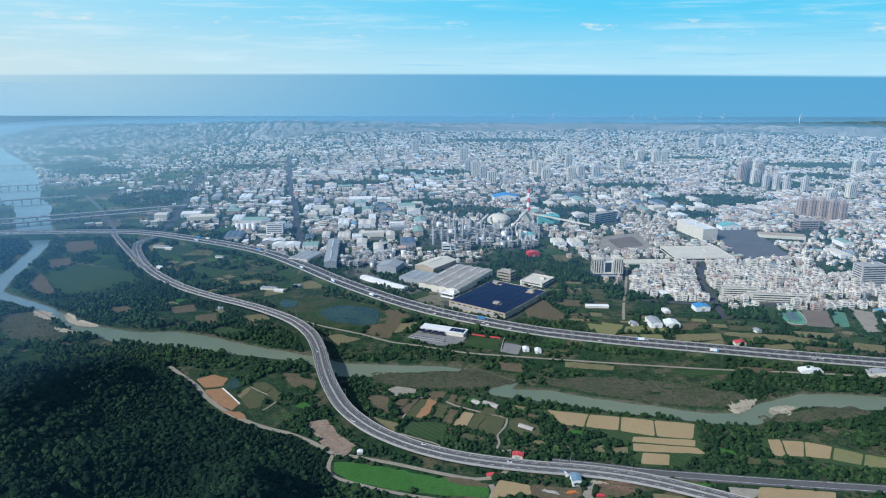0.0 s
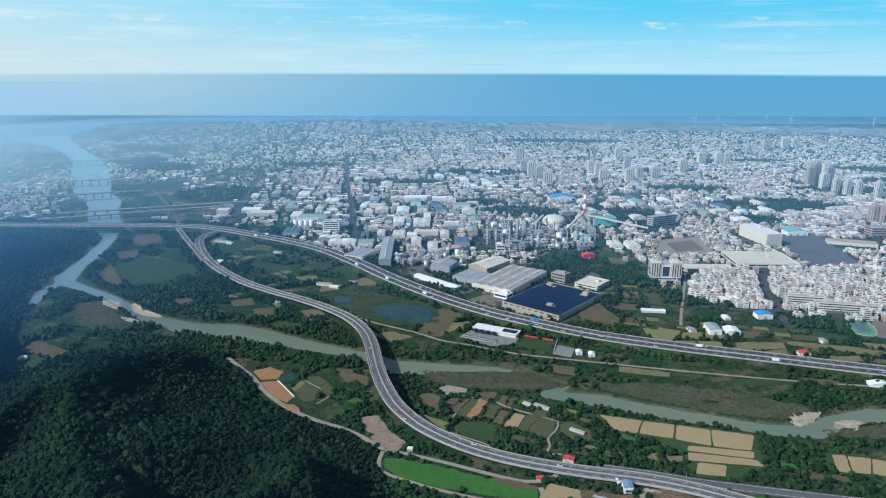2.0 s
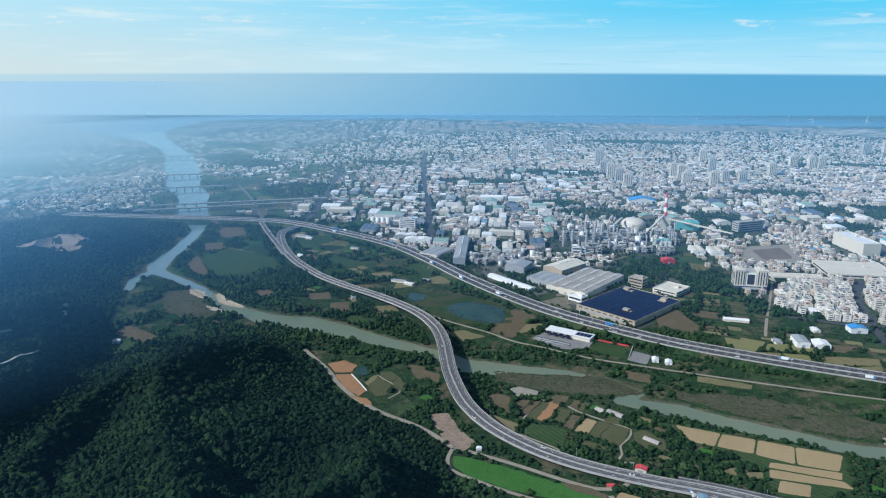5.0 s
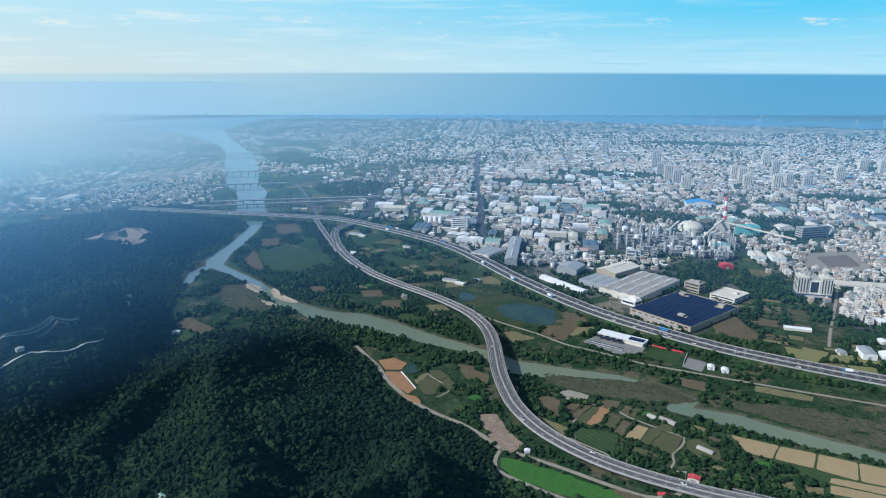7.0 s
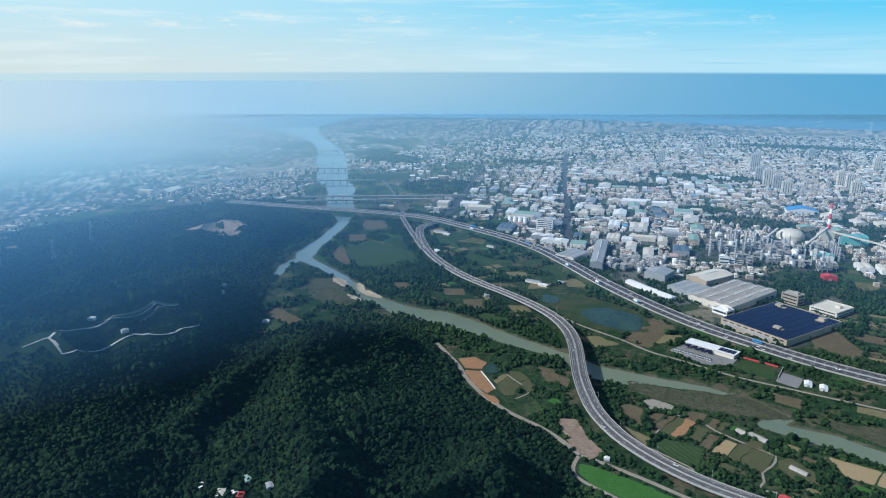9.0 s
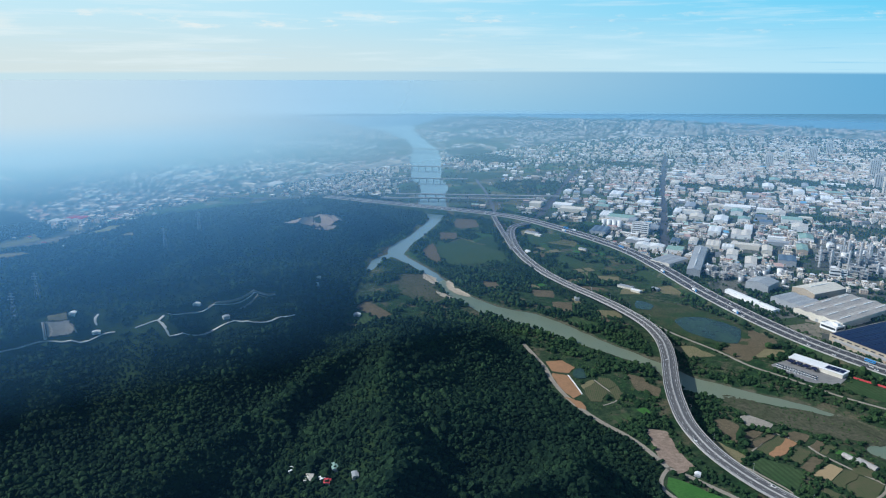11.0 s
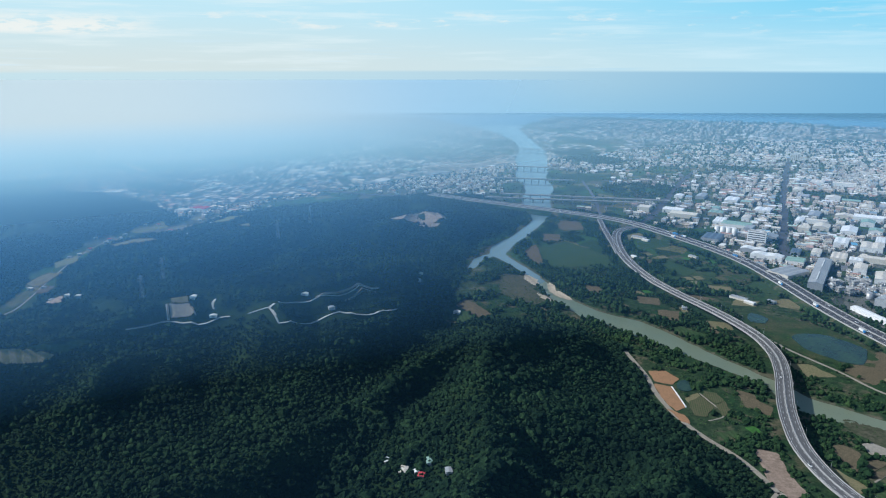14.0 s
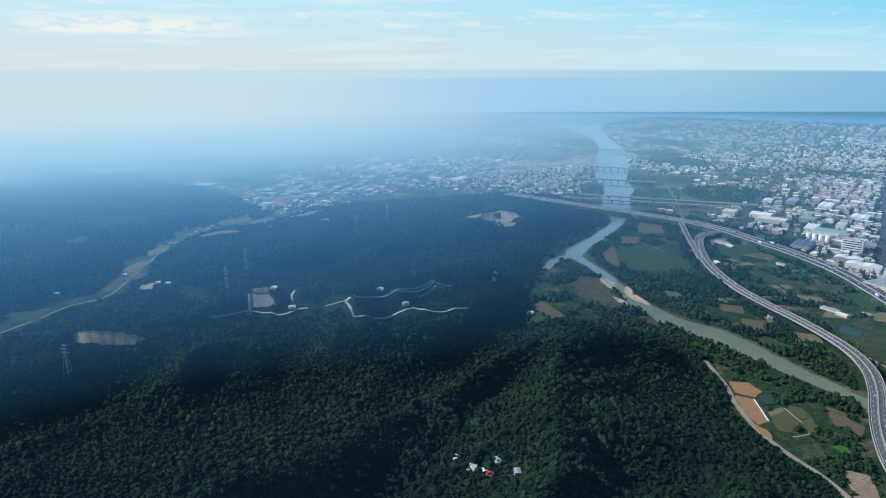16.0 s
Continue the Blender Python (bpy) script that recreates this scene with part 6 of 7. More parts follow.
# --- chemical plant with dome, chimney and columns
def chimney():
    ob = thing("chimney", "tall red and white banded chimney", "chimney")
    z, r = 0.0, 4.2
    for k in range(7):
        part("band", tube_mesh("band", [(r, z), (r - 0.22, z + 11)], M_RED if k % 2 == 0 and k > 0 else M_WHITE, 20), ob)
        z, r = z + 11, r - 0.22
    part("rim", tube_mesh("rim", [(r + 0.3, z - 1.2), (r + 0.3, z)], M_RED, 20), ob)
    part("boiler_house", boxes("boiler_house", [(-3, -12, 0, 26, 16, 24, 0.05)], [M_CREAM, M_CONCRETE]), ob, "cream boiler house at the chimney's foot")
    stand(ob, 200, 1578, free=(40, 40))


def dome():
    ob = thing("storage_dome", "large cream storage dome", "storage dome")
    part("drum", tube_mesh("drum", [(27, 0), (27, 5)], M_CREAM, 32), ob)
    part("cap", tube_mesh("cap", [(27.3, 5)] + [(27.3 * math.cos(a), 5 + 15 * math.sin(a)) for a in np.linspace(0.1, 1.45, 9)], M_CREAM, 32), ob, "smooth cream dome cap")
    part("hatch", tube_mesh("hatch", [(3, 19.5), (3, 22)], M_STEEL, 12), ob)
    stand(ob, 131, 1565, free=(64, 64))


def conveyor(x0, y0, z0, x1, y1, z1):
    ob = thing("conveyor_gallery", "long sloping enclosed conveyor gallery on trestles", "conveyor")
    line = np.array([(x0 + (x1 - x0) * t, y0 + (y1 - y0) * t, z0 + (z1 - z0) * t) for t in np.linspace(0, 1, 6)])
    part("gallery", ribbon_mesh("gallery", line, 1.8, -1.8, [M_CREAM], 3.0, 3.0), ob)
    for p in line[1:]:
        part("trestle", boxes("trestle", [(p[0] - 1.4, p[1], -0.3, 0.5, 0.5, p[2] + 0.4, 0), (p[0] + 1.4, p[1], -0.3, 0.5, 0.5, p[2] + 0.4, 0)], [M_STEEL]), ob)


def storage_tank(r, h, x, y, mat, label):
    ob = thing("storage_tank", label, "tank", "tanks of the chemical plant")
    part("shell", tube_mesh("shell", [(r, 0), (r, h)], mat, 20), ob)
    part("roof", tube_mesh("roof", [(r + 0.1, h), (r * 0.5, h + r * 0.16), (0.4, h + r * 0.22)], mat, 20), ob)
    part("stair", boxes("stair", [(r + 0.5, 0, 0, 0.9, 1.6, h, 0)], [M_STEEL]), ob)
    return stand(ob, x, y, free=(2 * r, 2 * r))


def column_unit(x, y, h, r):
    ob = thing("process_column", "slender steel process column with platforms", "process column", "columns of the chemical plant")
    part("vessel", tube_mesh("vessel", [(r * 1.25, 0), (r * 1.25, h * 0.45), (r, h * 0.5), (r, h), (r * 0.3, h + r)], M_STEEL, 10), ob)
    deck = tube_mesh("platform", [(r + 1.5, 0), (r + 1.5, 0.4)], M_CONCRETE, 10)
    for k in range(3):
        part("platform", deck, ob).location = (0, 0, h * (0.35 + 0.28 * k))
    return stand(ob, x, y)


def process_frame(x, y, w, d, h, turn):
    """An open steel frame with decks, vessels and pipes."""
    ob = thing("process_frame", "open steel process frame packed with pipes", "process plant", "frames of the chemical plant")
    for px in (-w / 2, 0, w / 2):
        for py in (-d / 2, d / 2):
            part("post", boxes("post", [(px, py, 0, 0.8, 0.8, h, 0)], [M_STEEL]), ob)
    for k in range(1, 4):
        part("deck", boxes("deck", [(0, 0, h * k / 3 - 0.4, w + 1, d + 1, 0.4, 0)], [M_CONCRETE]), ob)
    r = random.Random(int(x * 7 + y))
    for k in range(5):
        part("vessel", tube_mesh("vessel", [(1.6, 0), (1.6, 4.5), (0.5, 5.4)], M_WHITE if k % 2 else M_STEEL, 8), ob).location = (r.uniform(-w / 2 + 2, w / 2 - 2), r.uniform(-d / 2 + 1.5, d / 2 - 1.5), h * r.choice((0, 1, 2)) / 3)
    part("pipe_run", boxes("pipe_run", [(0, -d / 2 - 1.2, h * 0.55 + 0.7 * k, w * 1.5, 0.45, 0.45, 0) for k in range(4)], [M_STEEL]), ob)
    return stand(ob, x, y, turn)


def chemical_plant():
    chimney()
    dome()
    conveyor(150, 1478, 4, 196, 1566, 26)
    conveyor(66, 1470, 2, 104, 1548, 20)
    conveyor(205, 1560, 20, 330, 1500, 6)
    r = random.Random(5)
    keep_free(90, 1395, 250, 190)
    for k in range(46):
        column_unit(r.uniform(-22, 205), r.uniform(1320, 1475), r.uniform(14, 36), r.uniform(1.1, 2.0))
    for k in range(26):
        process_frame(r.uniform(-20, 205), r.uniform(1315, 1480), r.uniform(10, 22), r.uniform(7, 12), r.uniform(9, 19), r.choice((0.1, 1.67)))
    for k in range(30):
        storage_tank(r.uniform(3, 7), r.uniform(6, 13), r.uniform(-15, 190), r.uniform(1330, 1520), r.choice((M_WHITE, M_CREAM, M_STEEL)), "pale cylindrical storage tank in the chemical plant")
    for k in range(4):
        storage_tank(5.0, 15, -452 + 12 * k, 1476, M_WHITE, "tall white silo in a row beside the office")
    for k in range(18):
        flat_block("plant_building", "small pale plant building among the pipework", r.uniform(-25, 215), r.uniform(1305, 1490), r.uniform(8, 20), r.uniform(8, 14), r.uniform(5, 13), 0.1, r.choice((M_WHITE, M_CREAM, M_CONCRETE)), M_CONCRETE, 2)
    # works yard of the northern factories by the freeway
    for k in range(22):
        process_frame(r.uniform(-190, -60), r.uniform(1190, 1270), r.uniform(8, 16), r.uniform(6, 10), r.uniform(7, 13), r.choice((-0.5, 1.07)))
    for k in range(14):
        storage_tank(r.uniform(2.5, 5), r.uniform(6, 11), r.uniform(-175, -50), r.uniform(1180, 1290), r.choice((M_WHITE, M_STEEL)), "pale cylindrical storage tank in the works yard")


chemical_plant()

# --- factory districts
def factory_district(cx, cy, rx, ry, turn, count, seed, label):
    r = random.Random(seed)
    done = 0
    for _ in range(count * 6):
        if done >= count:
            break
        x, y = cx + r.uniform(-rx, rx), cy + r.uniform(-ry, ry)
        w_, d_ = r.uniform(16, 38), r.uniform(24, 62)
        half_w, half_d = (w_, d_) if abs(math.cos(turn)) > 0.7 else (d_, w_)
        if any(abs(x - a) < b + half_w / 2 and abs(y - c) < e + half_d / 2 for a, c, b, e in SITES):
            continue
        if any(to_line(np.array([x]), np.array([y]), line[:, :2])[0][0] < wd + max(w_, d_) / 2 for line, wd in ROADS if line[:, 1].max() > 900):
            continue
        if any(inside(np.array([x]), np.array([y]), p)[0] for p, kind in CLEAR if p[:, 1].max() > 880):
            continue
        wall, roof = r.choice(((M_WHITE, M_WHITE), (M_CREAM, M_CREAM), (M_GREY, M_GREY), (M_WHITE, M_ROOF_GREEN), (M_CREAM, M_ROOF_PALE), (M_GREY, M_SLATE), (M_WHITE, M_ROOF_PALE), (M_TAN, M_ROOF_GREEN)))
        hall("factory_hall", label, x, y, w_, d_, r.uniform(6, 10), turn + r.choice((0, 0, math.pi / 2)), wall, roof, r.choice((1, 1, 2, 3)), 0)
        done += 1


M_ROOF_PALE = material("pale_roof_screed", two_scale((0.60, 0.55, 0.47), (0.70, 0.66, 0.58), (0.42, 0.39, 0.34), 0.08, 0.6), 0.85)
M_ROOF_GREEN = material("green_roof_paint", two_scale((0.22, 0.36, 0.30), (0.30, 0.44, 0.37), (0.18, 0.26, 0.22), 0.08, 0.6), 0.7)
M_SLATE = material("slate_blue_metal_roof", two_scale((0.09, 0.13, 0.18), (0.12, 0.16, 0.21), (0.07, 0.10, 0.14), 0.08, 0.6), 0.5)
factory_district(-250, 1560, 200, 260, 0.1, 42, 21, "low factory hall with metal roof in the factory district")
factory_district(-560, 1720, 120, 150, 0.15, 10, 22, "low factory hall with metal roof near the interchange")
factory_district(420, 1750, 260, 170, 0.25, 26, 23, "broad low hall with pale green or white roof")
factory_district(900, 1320, 160, 150, 0.1, 14, 24, "low warehouse with pale metal roof at the town's edge")
factory_district(-1700, 1560, 300, 190, 0.2, 18, 25, "hazy low white factory hall across the river")
factory_district(-200, 2150, 260, 200, 0.1, 18, 26, "low factory hall with metal roof north of the avenue")

# --- residential towers
for tx, ty, th, tw in ((-237, 2652, 41, 24), (-113, 2885, 49, 28), (-69, 3162, 46, 22), (79, 2603, 49, 30), (108, 2256, 44, 26), (131, 2208, 36, 24), (152, 2119, 33, 26), (87, 2344, 38, 24), (306, 2305, 43, 22), (326, 2280, 41, 22),
                       (332, 2208, 29, 24), (462, 2720, 40, 26), (441, 2411, 49, 22), (410, 2185, 36, 26), (455, 2256, 31, 22), (505, 2256, 31, 24)):
    tower("hazy grey and cream residential tower in the town centre", tx, ty, tw, 17, th + 4, 0.15, M_GREYTOWER if tx % 2 else M_CREAM, "towers of the town centre")
for tx, ty, th, tw in ((628, 2411, 39, 24), (754, 2636, 36, 28), (800, 2587, 42, 24), (830, 2587, 42, 24), (1106, 2411, 31, 30), (1026, 1790, 30, 22), (1135, 1888, 36, 24), (-200, 2905, 28, 24), (-604, 2791, 22, 30), (291, 3071, 24, 26),
                       (1146, 3071, 42, 34), (1256, 3162, 41, 30), (1300, 3162, 41, 30), (1420, 2350, 38, 26), (1560, 2500, 44, 26), (1330, 1980, 32, 24)):
    tower("hazy pale residential tower block", tx, ty, tw, 18, th + 3, 0.2, M_CREAM if tx % 3 else M_GREYTOWER, "scattered towers")
for tx, ty, th in ((946, 2163, 53), (973, 2190, 59), (990, 2141, 56), (965, 2110, 40)):
    tower("tall pinkish residential tower in a group of four", tx, ty, 22, 18, th + 3, 0.2, M_BROWNTOWER if th > 50 else M_CREAM, "pink tower group")
for tx, ty, th in ((965, 2036, 37), (985, 2012, 38), (1005, 1990, 36), (1040, 1955, 42)):
    tower("slim grey-brown residential tower in a row", tx, ty, 14, 18, th + 3, 0.2, M_GREYTOWER, "row of slim towers")
for k, (tx, ty, th) in enumerate(((872, 1640, 38), (889, 1628, 41), (906, 1612, 42), (923, 1598, 43), (941, 1590, 41))):
    tower("brown-grey residential tower in a joined row", tx, ty, 15.5, 20, th + 2, 0.1, M_BROWNTOWER, "joined brown towers")

# --- houses of the dense town quarter
def town_house(w, d, storeys, wall, roof, label):
    h = 3.1 * storeys
    ob = thing("town_house", label, "house", "houses of the dense quarter")
    part("wall", boxes("wall", [(0, 0, -0.3, w, d, h + 0.3, 0)], [wall, roof]), ob)
    part("parapet", boxes("parapet", rim(w, d, h, 0.25, 0.8), [wall]), ob)
    part("stair_room", boxes("stair_room", [(w * 0.2, d * 0.2, h, w * 0.45, d * 0.4, 2.6, 0)], [wall, roof]), ob)
    part("water_tank", tube_mesh("water_tank", [(0.8, 0), (0.8, 1.6), (0.3, 2.0)], M_STEEL, 8), ob, "steel roof water tank").location = (w * 0.2, d * 0.2, h + 2.6)
    part("roof_shelter", boxes("roof_shelter", [(-w * 0.2, -d * 0.18, h + 2.2, w * 0.5, d * 0.5, 0.2, 0), (-w * 0.42, -d * 0.4, h, 0.2, 0.2, 2.2, 0), (0, -d * 0.4, h, 0.2, 0.2, 2.2, 0)], [roof]), ob)
    win = boxes("window_band", [(0, 0, 0, w * 0.62, d + 0.12, 1.1, 0), (0, 0, 0, w + 0.12, d * 0.4, 1.1, 0)], [M_GLASS])
    for k in range(storeys):
        part("window_band", win, ob).location = (0, 0, 3.1 * k + 1.0)
    part("balcony", boxes("balcony", [(0, -d / 2 - 0.6, 3.1 * k, w * 0.8, 1.2, 1.0, 0) for k in range(1, storeys)], [wall]), ob)
    return ob


M_RUST = material("rust_red_roof", two_scale((0.30, 0.12, 0.09), (0.34, 0.15, 0.11), (0.22, 0.10, 0.08), 0.08, 0.6), 0.7)
M_WALL_WHITE = material("white_tiles", two_scale((0.72, 0.68, 0.61), (0.78, 0.75, 0.69), (0.56, 0.52, 0.46), 0.08, 0.6), 0.6)
M_WALL_PINK = material("pinkish_tiles", two_scale((0.46, 0.36, 0.31), (0.52, 0.41, 0.36), (0.36, 0.28, 0.24), 0.08, 0.6), 0.7)
HOUSES = [
    town_house(8, 11, 3, M_WALL_WHITE, M_ROOF_PALE, "white three-storey town house with roof shelter"), town_house(9, 10, 2, M_CREAM, M_ROOF_PALE, "cream two-storey town house"),
    town_house(11, 10, 3, M_WALL_WHITE, M_ROOFGREY, "white three-storey house with a grey roof"), town_house(10, 11, 2, M_GREYTOWER, M_GREY, "grey town house with metal roof"),
    town_house(8, 9, 3, M_WALL_PINK, M_ROOF_PALE, "pinkish tiled town house"), town_house(11, 9, 2, M_WALL_WHITE, M_ROOF_GREEN, "low white house with green roof"),
    town_house(9, 10, 2, M_CREAM, M_RUST, "cream house with rust-red roof shelter"), town_house(12, 9, 5, M_CREAM, M_ROOF_PALE, "cream five-storey apartment block"),
    town_house(9, 10, 2, M_CREAM, M_SLATE, "cream house with slate-blue roof"), town_house(8.5, 12, 3, M_WALL_WHITE, M_ROOFGREY, "white town house with cluttered roof"),
]


def dense_quarter():
    r = random.Random(11)
    places = []
    for iy in range(20):
        for ix in range(60):
            x = 268 + iy * 4 + ix * 10.6 + (2.0 if iy % 2 else 0) + (ix // 6) * 6
            y = 955 + iy * 12.6 + (iy // 2) * 6.0 - ix * 0.7
            x += r.uniform(-1.2, 1.2)
            y += r.uniform(-1.2, 1.2)
            if float(urban(np.array([x]), np.array([y]))[0]) < 0.35 or r.random() < 0.16:
                continue
            if any(abs(x - a) < b + 4 and abs(y - c) < e + 4 for a, c, b, e in SITES):
                continue
            if any(inside(np.array([x]), np.array([y]), p)[0] for p, kind in CLEAR if p[:, 1].max() > 880):
                continue
            if any(to_line(np.array([x]), np.array([y]), line[:, :2])[0][0] < d + 7 for line, d in ROADS[4:] if line[:, 1].max() > 900):
                continue
            if math.degrees(math.atan2(x, y)) > 35:
                continue
            places.append((x, y))
    places.sort(key=lambda q: q[1])
    places = places[:300]
    weights = [5, 4, 3, 3, 2, 2, 1, 1, 1, 5]
    for k, (x, y) in enumerate(places):
        src = HOUSES[k] if k < len(HOUSES) else r.choices(HOUSES, weights)[0]
        m = pose(x, y, 0, 0, 0, r.choice((-4, -4, 176, 86)))
        if k < len(HOUSES):
            src.matrix_basis = m
        else:
            copy_thing(src, m)
    for x, y in places:
        SITES.append((x, y, 1.0, 1.0))


dense_quarter()

# --- river bridges
def river_bridge(label, a, b, z, half, spans, group=""):
    ob = thing("river_bridge", label, "bridge", group)
    line = np.array([(a[0] + (b[0] - a[0]) * t, a[1] + (b[1] - a[1]) * t, z) for t in np.linspace(0, 1, spans + 1)])
    part("deck", ribbon_mesh("deck", line, half, -half, [M_CONCRETE], 2.0), ob)
    for s in (1, -1):
        part("parapet", ribbon_mesh("parapet", line, s * half + 0.2, s * half - 0.2, [M_CONCRETE], 1.0, 1.0), ob)
    turn = math.atan2(b[1] - a[1], b[0] - a[0])
    pier = boxes("pier", [(0, 0, 0, 2.6, half * 1.6, 1, 0)], [M_CONCRETE])
    for p in line[1:-1]:
        part("pier", pier, ob).matrix_basis = pose(p[0], p[1], -3, 0, 0, math.degrees(turn)) @ Matrix.Diagonal((1, 1, z + 1.5, 1))


river_bridge("long pale twin road bridge over the lower river", (-1048, 1524), (-650, 1716), 9, 5.5, 16, "twin road bridges")
river_bridge("long pale twin road bridge over the lower river", (-1050, 1458), (-690, 1648), 9, 5.5, 16, "twin road bridges")
river_bridge("low hazy bridge on many piers", (-1230, 1735), (-1000, 1850), 8, 5, 12)
river_bridge("low hazy bridge on many piers", (-1390, 1960), (-1120, 2060), 8, 5, 12)
river_bridge("far hazy bridge across the wide river", (-1640, 2390), (-1380, 2490), 8, 6, 9)

# --- service area by the freeway
def service_area():
    ob = thing("service_hall", "long service hall with white roof and solar panels", "service building")
    part("wall", boxes("wall", [(0, 0, -0.3, 62, 16, 5.3, 0)], [M_CREAM, M_WHITE]), ob)
    part("roof", boxes("roof", [(0, 0, 5, 64, 18, 0.5, 0)], [M_WHITE]), ob, "broad white roof")
    for k in range(4):
        part("solar_array", boxes("solar_array", [(12 + k * 5.2, 0, 5.55, 4.6, 11, 0.25, 0)], [M_SOLAR]), ob, "dark blue solar array")
    for k in range(4):
        part("canopy", boxes("canopy", [(-26 + k * 9, -12, 3.4, 6.5, 9, 0.3, 0), (-26 + k * 9, -12, -0.3, 0.4, 0.4, 3.7, 0)], [M_SOLAR]), ob, "dark blue canopy")
    stand(ob, 2, 876, -0.38, z=0.38)
    for k, (x, y) in enumerate(((106, 814), (121, 809))):
        tent = thing("white_store", "white gabled metal store hut", "hut", "white store huts")
        part("body", gable_mesh("body", 7.5, 9.5, 3.4, 1.3, [M_WHITE, M_WHITE]), tent)
        part("door", boxes("door", [(0, -4.8, 0, 2.4, 0.2, 2.6, 0)], [M_GREY]), tent)
        stand(tent, x, y)
    fence = thing("red_hoarding", "low red hoarding round the green pitch", "fence")
    part("panel", boxes("panel", [(58, 860, -0.1, 40, 0.4, 2.2, -0.32)], [M_RED]), fence)
    part("panel", boxes("panel", [(79, 837, -0.1, 0.4, 36, 2.2, -0.2)], [M_CREAM]), fence)


service_area()

def running_track():
    ob = thing("track_field", "green oval running track with blue-green inner courts", "sports ground")
    for name, rx, ry, mat, z in (("outer_lane", 17, 36, FIELD["sand"], 0.50), ("lane", 15.5, 34.5, FIELD["track"], 0.54), ("infield", 10.5, 27, FIELD["court"], 0.58)):
        a = np.linspace(0, 2 * math.pi, 32, endpoint=False)
        q = [(rx * np.sign(math.cos(t)) * abs(math.cos(t)) ** 0.7, ry * np.sign(math.sin(t)) * abs(math.sin(t)) ** 0.8, z) for t in a]
        me = bpy.data.meshes.new(name)
        me.from_pydata(q + [(x, y, 0) for x, y, _ in q], [], [tuple(range(32))] + [(i, i + 32, (i + 1) % 32 + 32, (i + 1) % 32) for i in range(32)])
        me.materials.append(mat)
        part(name, me, ob)
    part("court", boxes("court", [(0, s * 9, 0.58, 13, 13, 0.05, 0) for s in (-1, 1)], [M_SLATE]), ob, "dark blue-green court")
    stand(ob, 508, 941, -0.25, z=0)


running_track()

# --- vehicles
def vehicle(kind):
    if kind == "car":
        ob, L, Wd, Hh, m = thing("car", "small pale car on the road", "car", "cars on the roads"), 4.5, 1.8, 1.45, M_WHITE
        part("body", boxes("body", [(0, 0, 0.35, L, Wd, 0.6, 0)], [m]), ob)
        part("cabin", boxes("cabin", [(-0.2, 0, 0.95, L * 0.5, Wd * 0.88, 0.5, 0)], [M_GLASS]), ob)
    elif kind == "truck":
        ob, L, Wd = thing("truck", "white box truck on the road", "truck", "trucks on the roads"), 10.5, 2.5
        part("box_body", boxes("box_body", [(-1.2, 0, 0.9, 8, Wd, 2.8, 0)], [M_WHITE]), ob)
        part("cab", boxes("cab", [(4.2, 0, 0.5, 2.0, 2.4, 2.3, 0)], [M_BLUE]), ob)
    else:
        ob, L, Wd = thing("bus", "blue coach on the freeway", "bus", "coaches on the roads"), 12, 2.5
        part("body", boxes("body", [(0, 0, 0.5, L, Wd, 2.7, 0)], [M_BLUE]), ob)
        part("window_band", boxes("window_band", [(0, 0, 1.7, L * 0.9, Wd + 0.06, 0.9, 0)], [M_GLASS]), ob)
    wheel = tube_mesh("wheel", [(0.42, -0.14), (0.42, 0.14)], M_FREEWAY, 10)
    for dx in (-0.32, 0.32):
        for s in (-1, 1):
            part("wheel", wheel, ob).matrix_basis = pose(L * dx, s * (Wd / 2 - 0.15), 0.42, 90)
    return ob


def traffic():
    models = [vehicle("car"), vehicle("truck"), vehicle("bus")]
    r = random.Random(3)
    used = [False] * 3
    spots = [(FREEWAY, (3.0, 6.4, 10.2), 46, 20, len(FREEWAY) - 30), (EXPRESSWAY, (2.6, 6.0), 7, 6, len(EXPRESSWAY) - 30)]
    for line, lanes_, count, i0, i1 in spots:
        for k in range(count):
            i = r.randrange(i0, i1)
            s = r.choice((-1, 1))
            p = offset(line, s * r.choice(lanes_))[i]
            e = line[i + 1] - line[i]
            n = r.choices((0, 1, 2), (12, 2, 1))[0]
            m = pose(p[0], p[1], p[2] + 0.02, 0, 0, math.degrees(math.atan2(e[1], e[0])) + (0 if s < 0 else 180))
            if used[n]:
                copy_thing(models[n], m)
            else:
                models[n].matrix_basis, used[n] = m, True
    for k in range(52):            # parked at the service area and the civic tower
        x, y = ((-40 + (k % 15) * 3.0, 848 + (k // 15) * 6.5) if k < 30 else (345 + (k % 10) * 4.0, 1150 + ((k - 30) // 10) * 14))
        copy_thing(models[0], pose(x + r.uniform(-0.3, 0.3), y - 0.38 * (x + 20) * (k < 30), 0.42 if k < 30 else 0.05, 0, 0, 68 if k < 30 else 90))


traffic()

# --- roadside farm yard, huts and hill houses
for k, (px, py, w_, d_, tn) in enumerate(((-560, 1325, 12, 30, 1.4), (-540, 1312, 9, 14, 1.4), (-282, 1062, 9, 26, 1.35), (-262, 1050, 8, 16, 1.3), (-238, 1075, 8, 12, 1.2), (232, 978, 10, 34, 1.5), (268, 905, 9, 13, 0.2), (-505, 1180, 8, 14, 0.9),
                                          (-420, 1250, 8, 18, 1.2), (-150, 1085, 9, 9, 0.6), (-330, 965, 7, 10, 0.4), (330, 958, 9, 14, 0.1), (430, 880, 8, 10, 0.3))):
    hall("farm_shed", "low white farm shed among the fields" if k % 2 else "low grey farm shed among the fields", px, py, w_, d_, 3.6, tn, M_CREAM, M_WHITE if k % 2 else M_GREY, 1, 0, "shed")
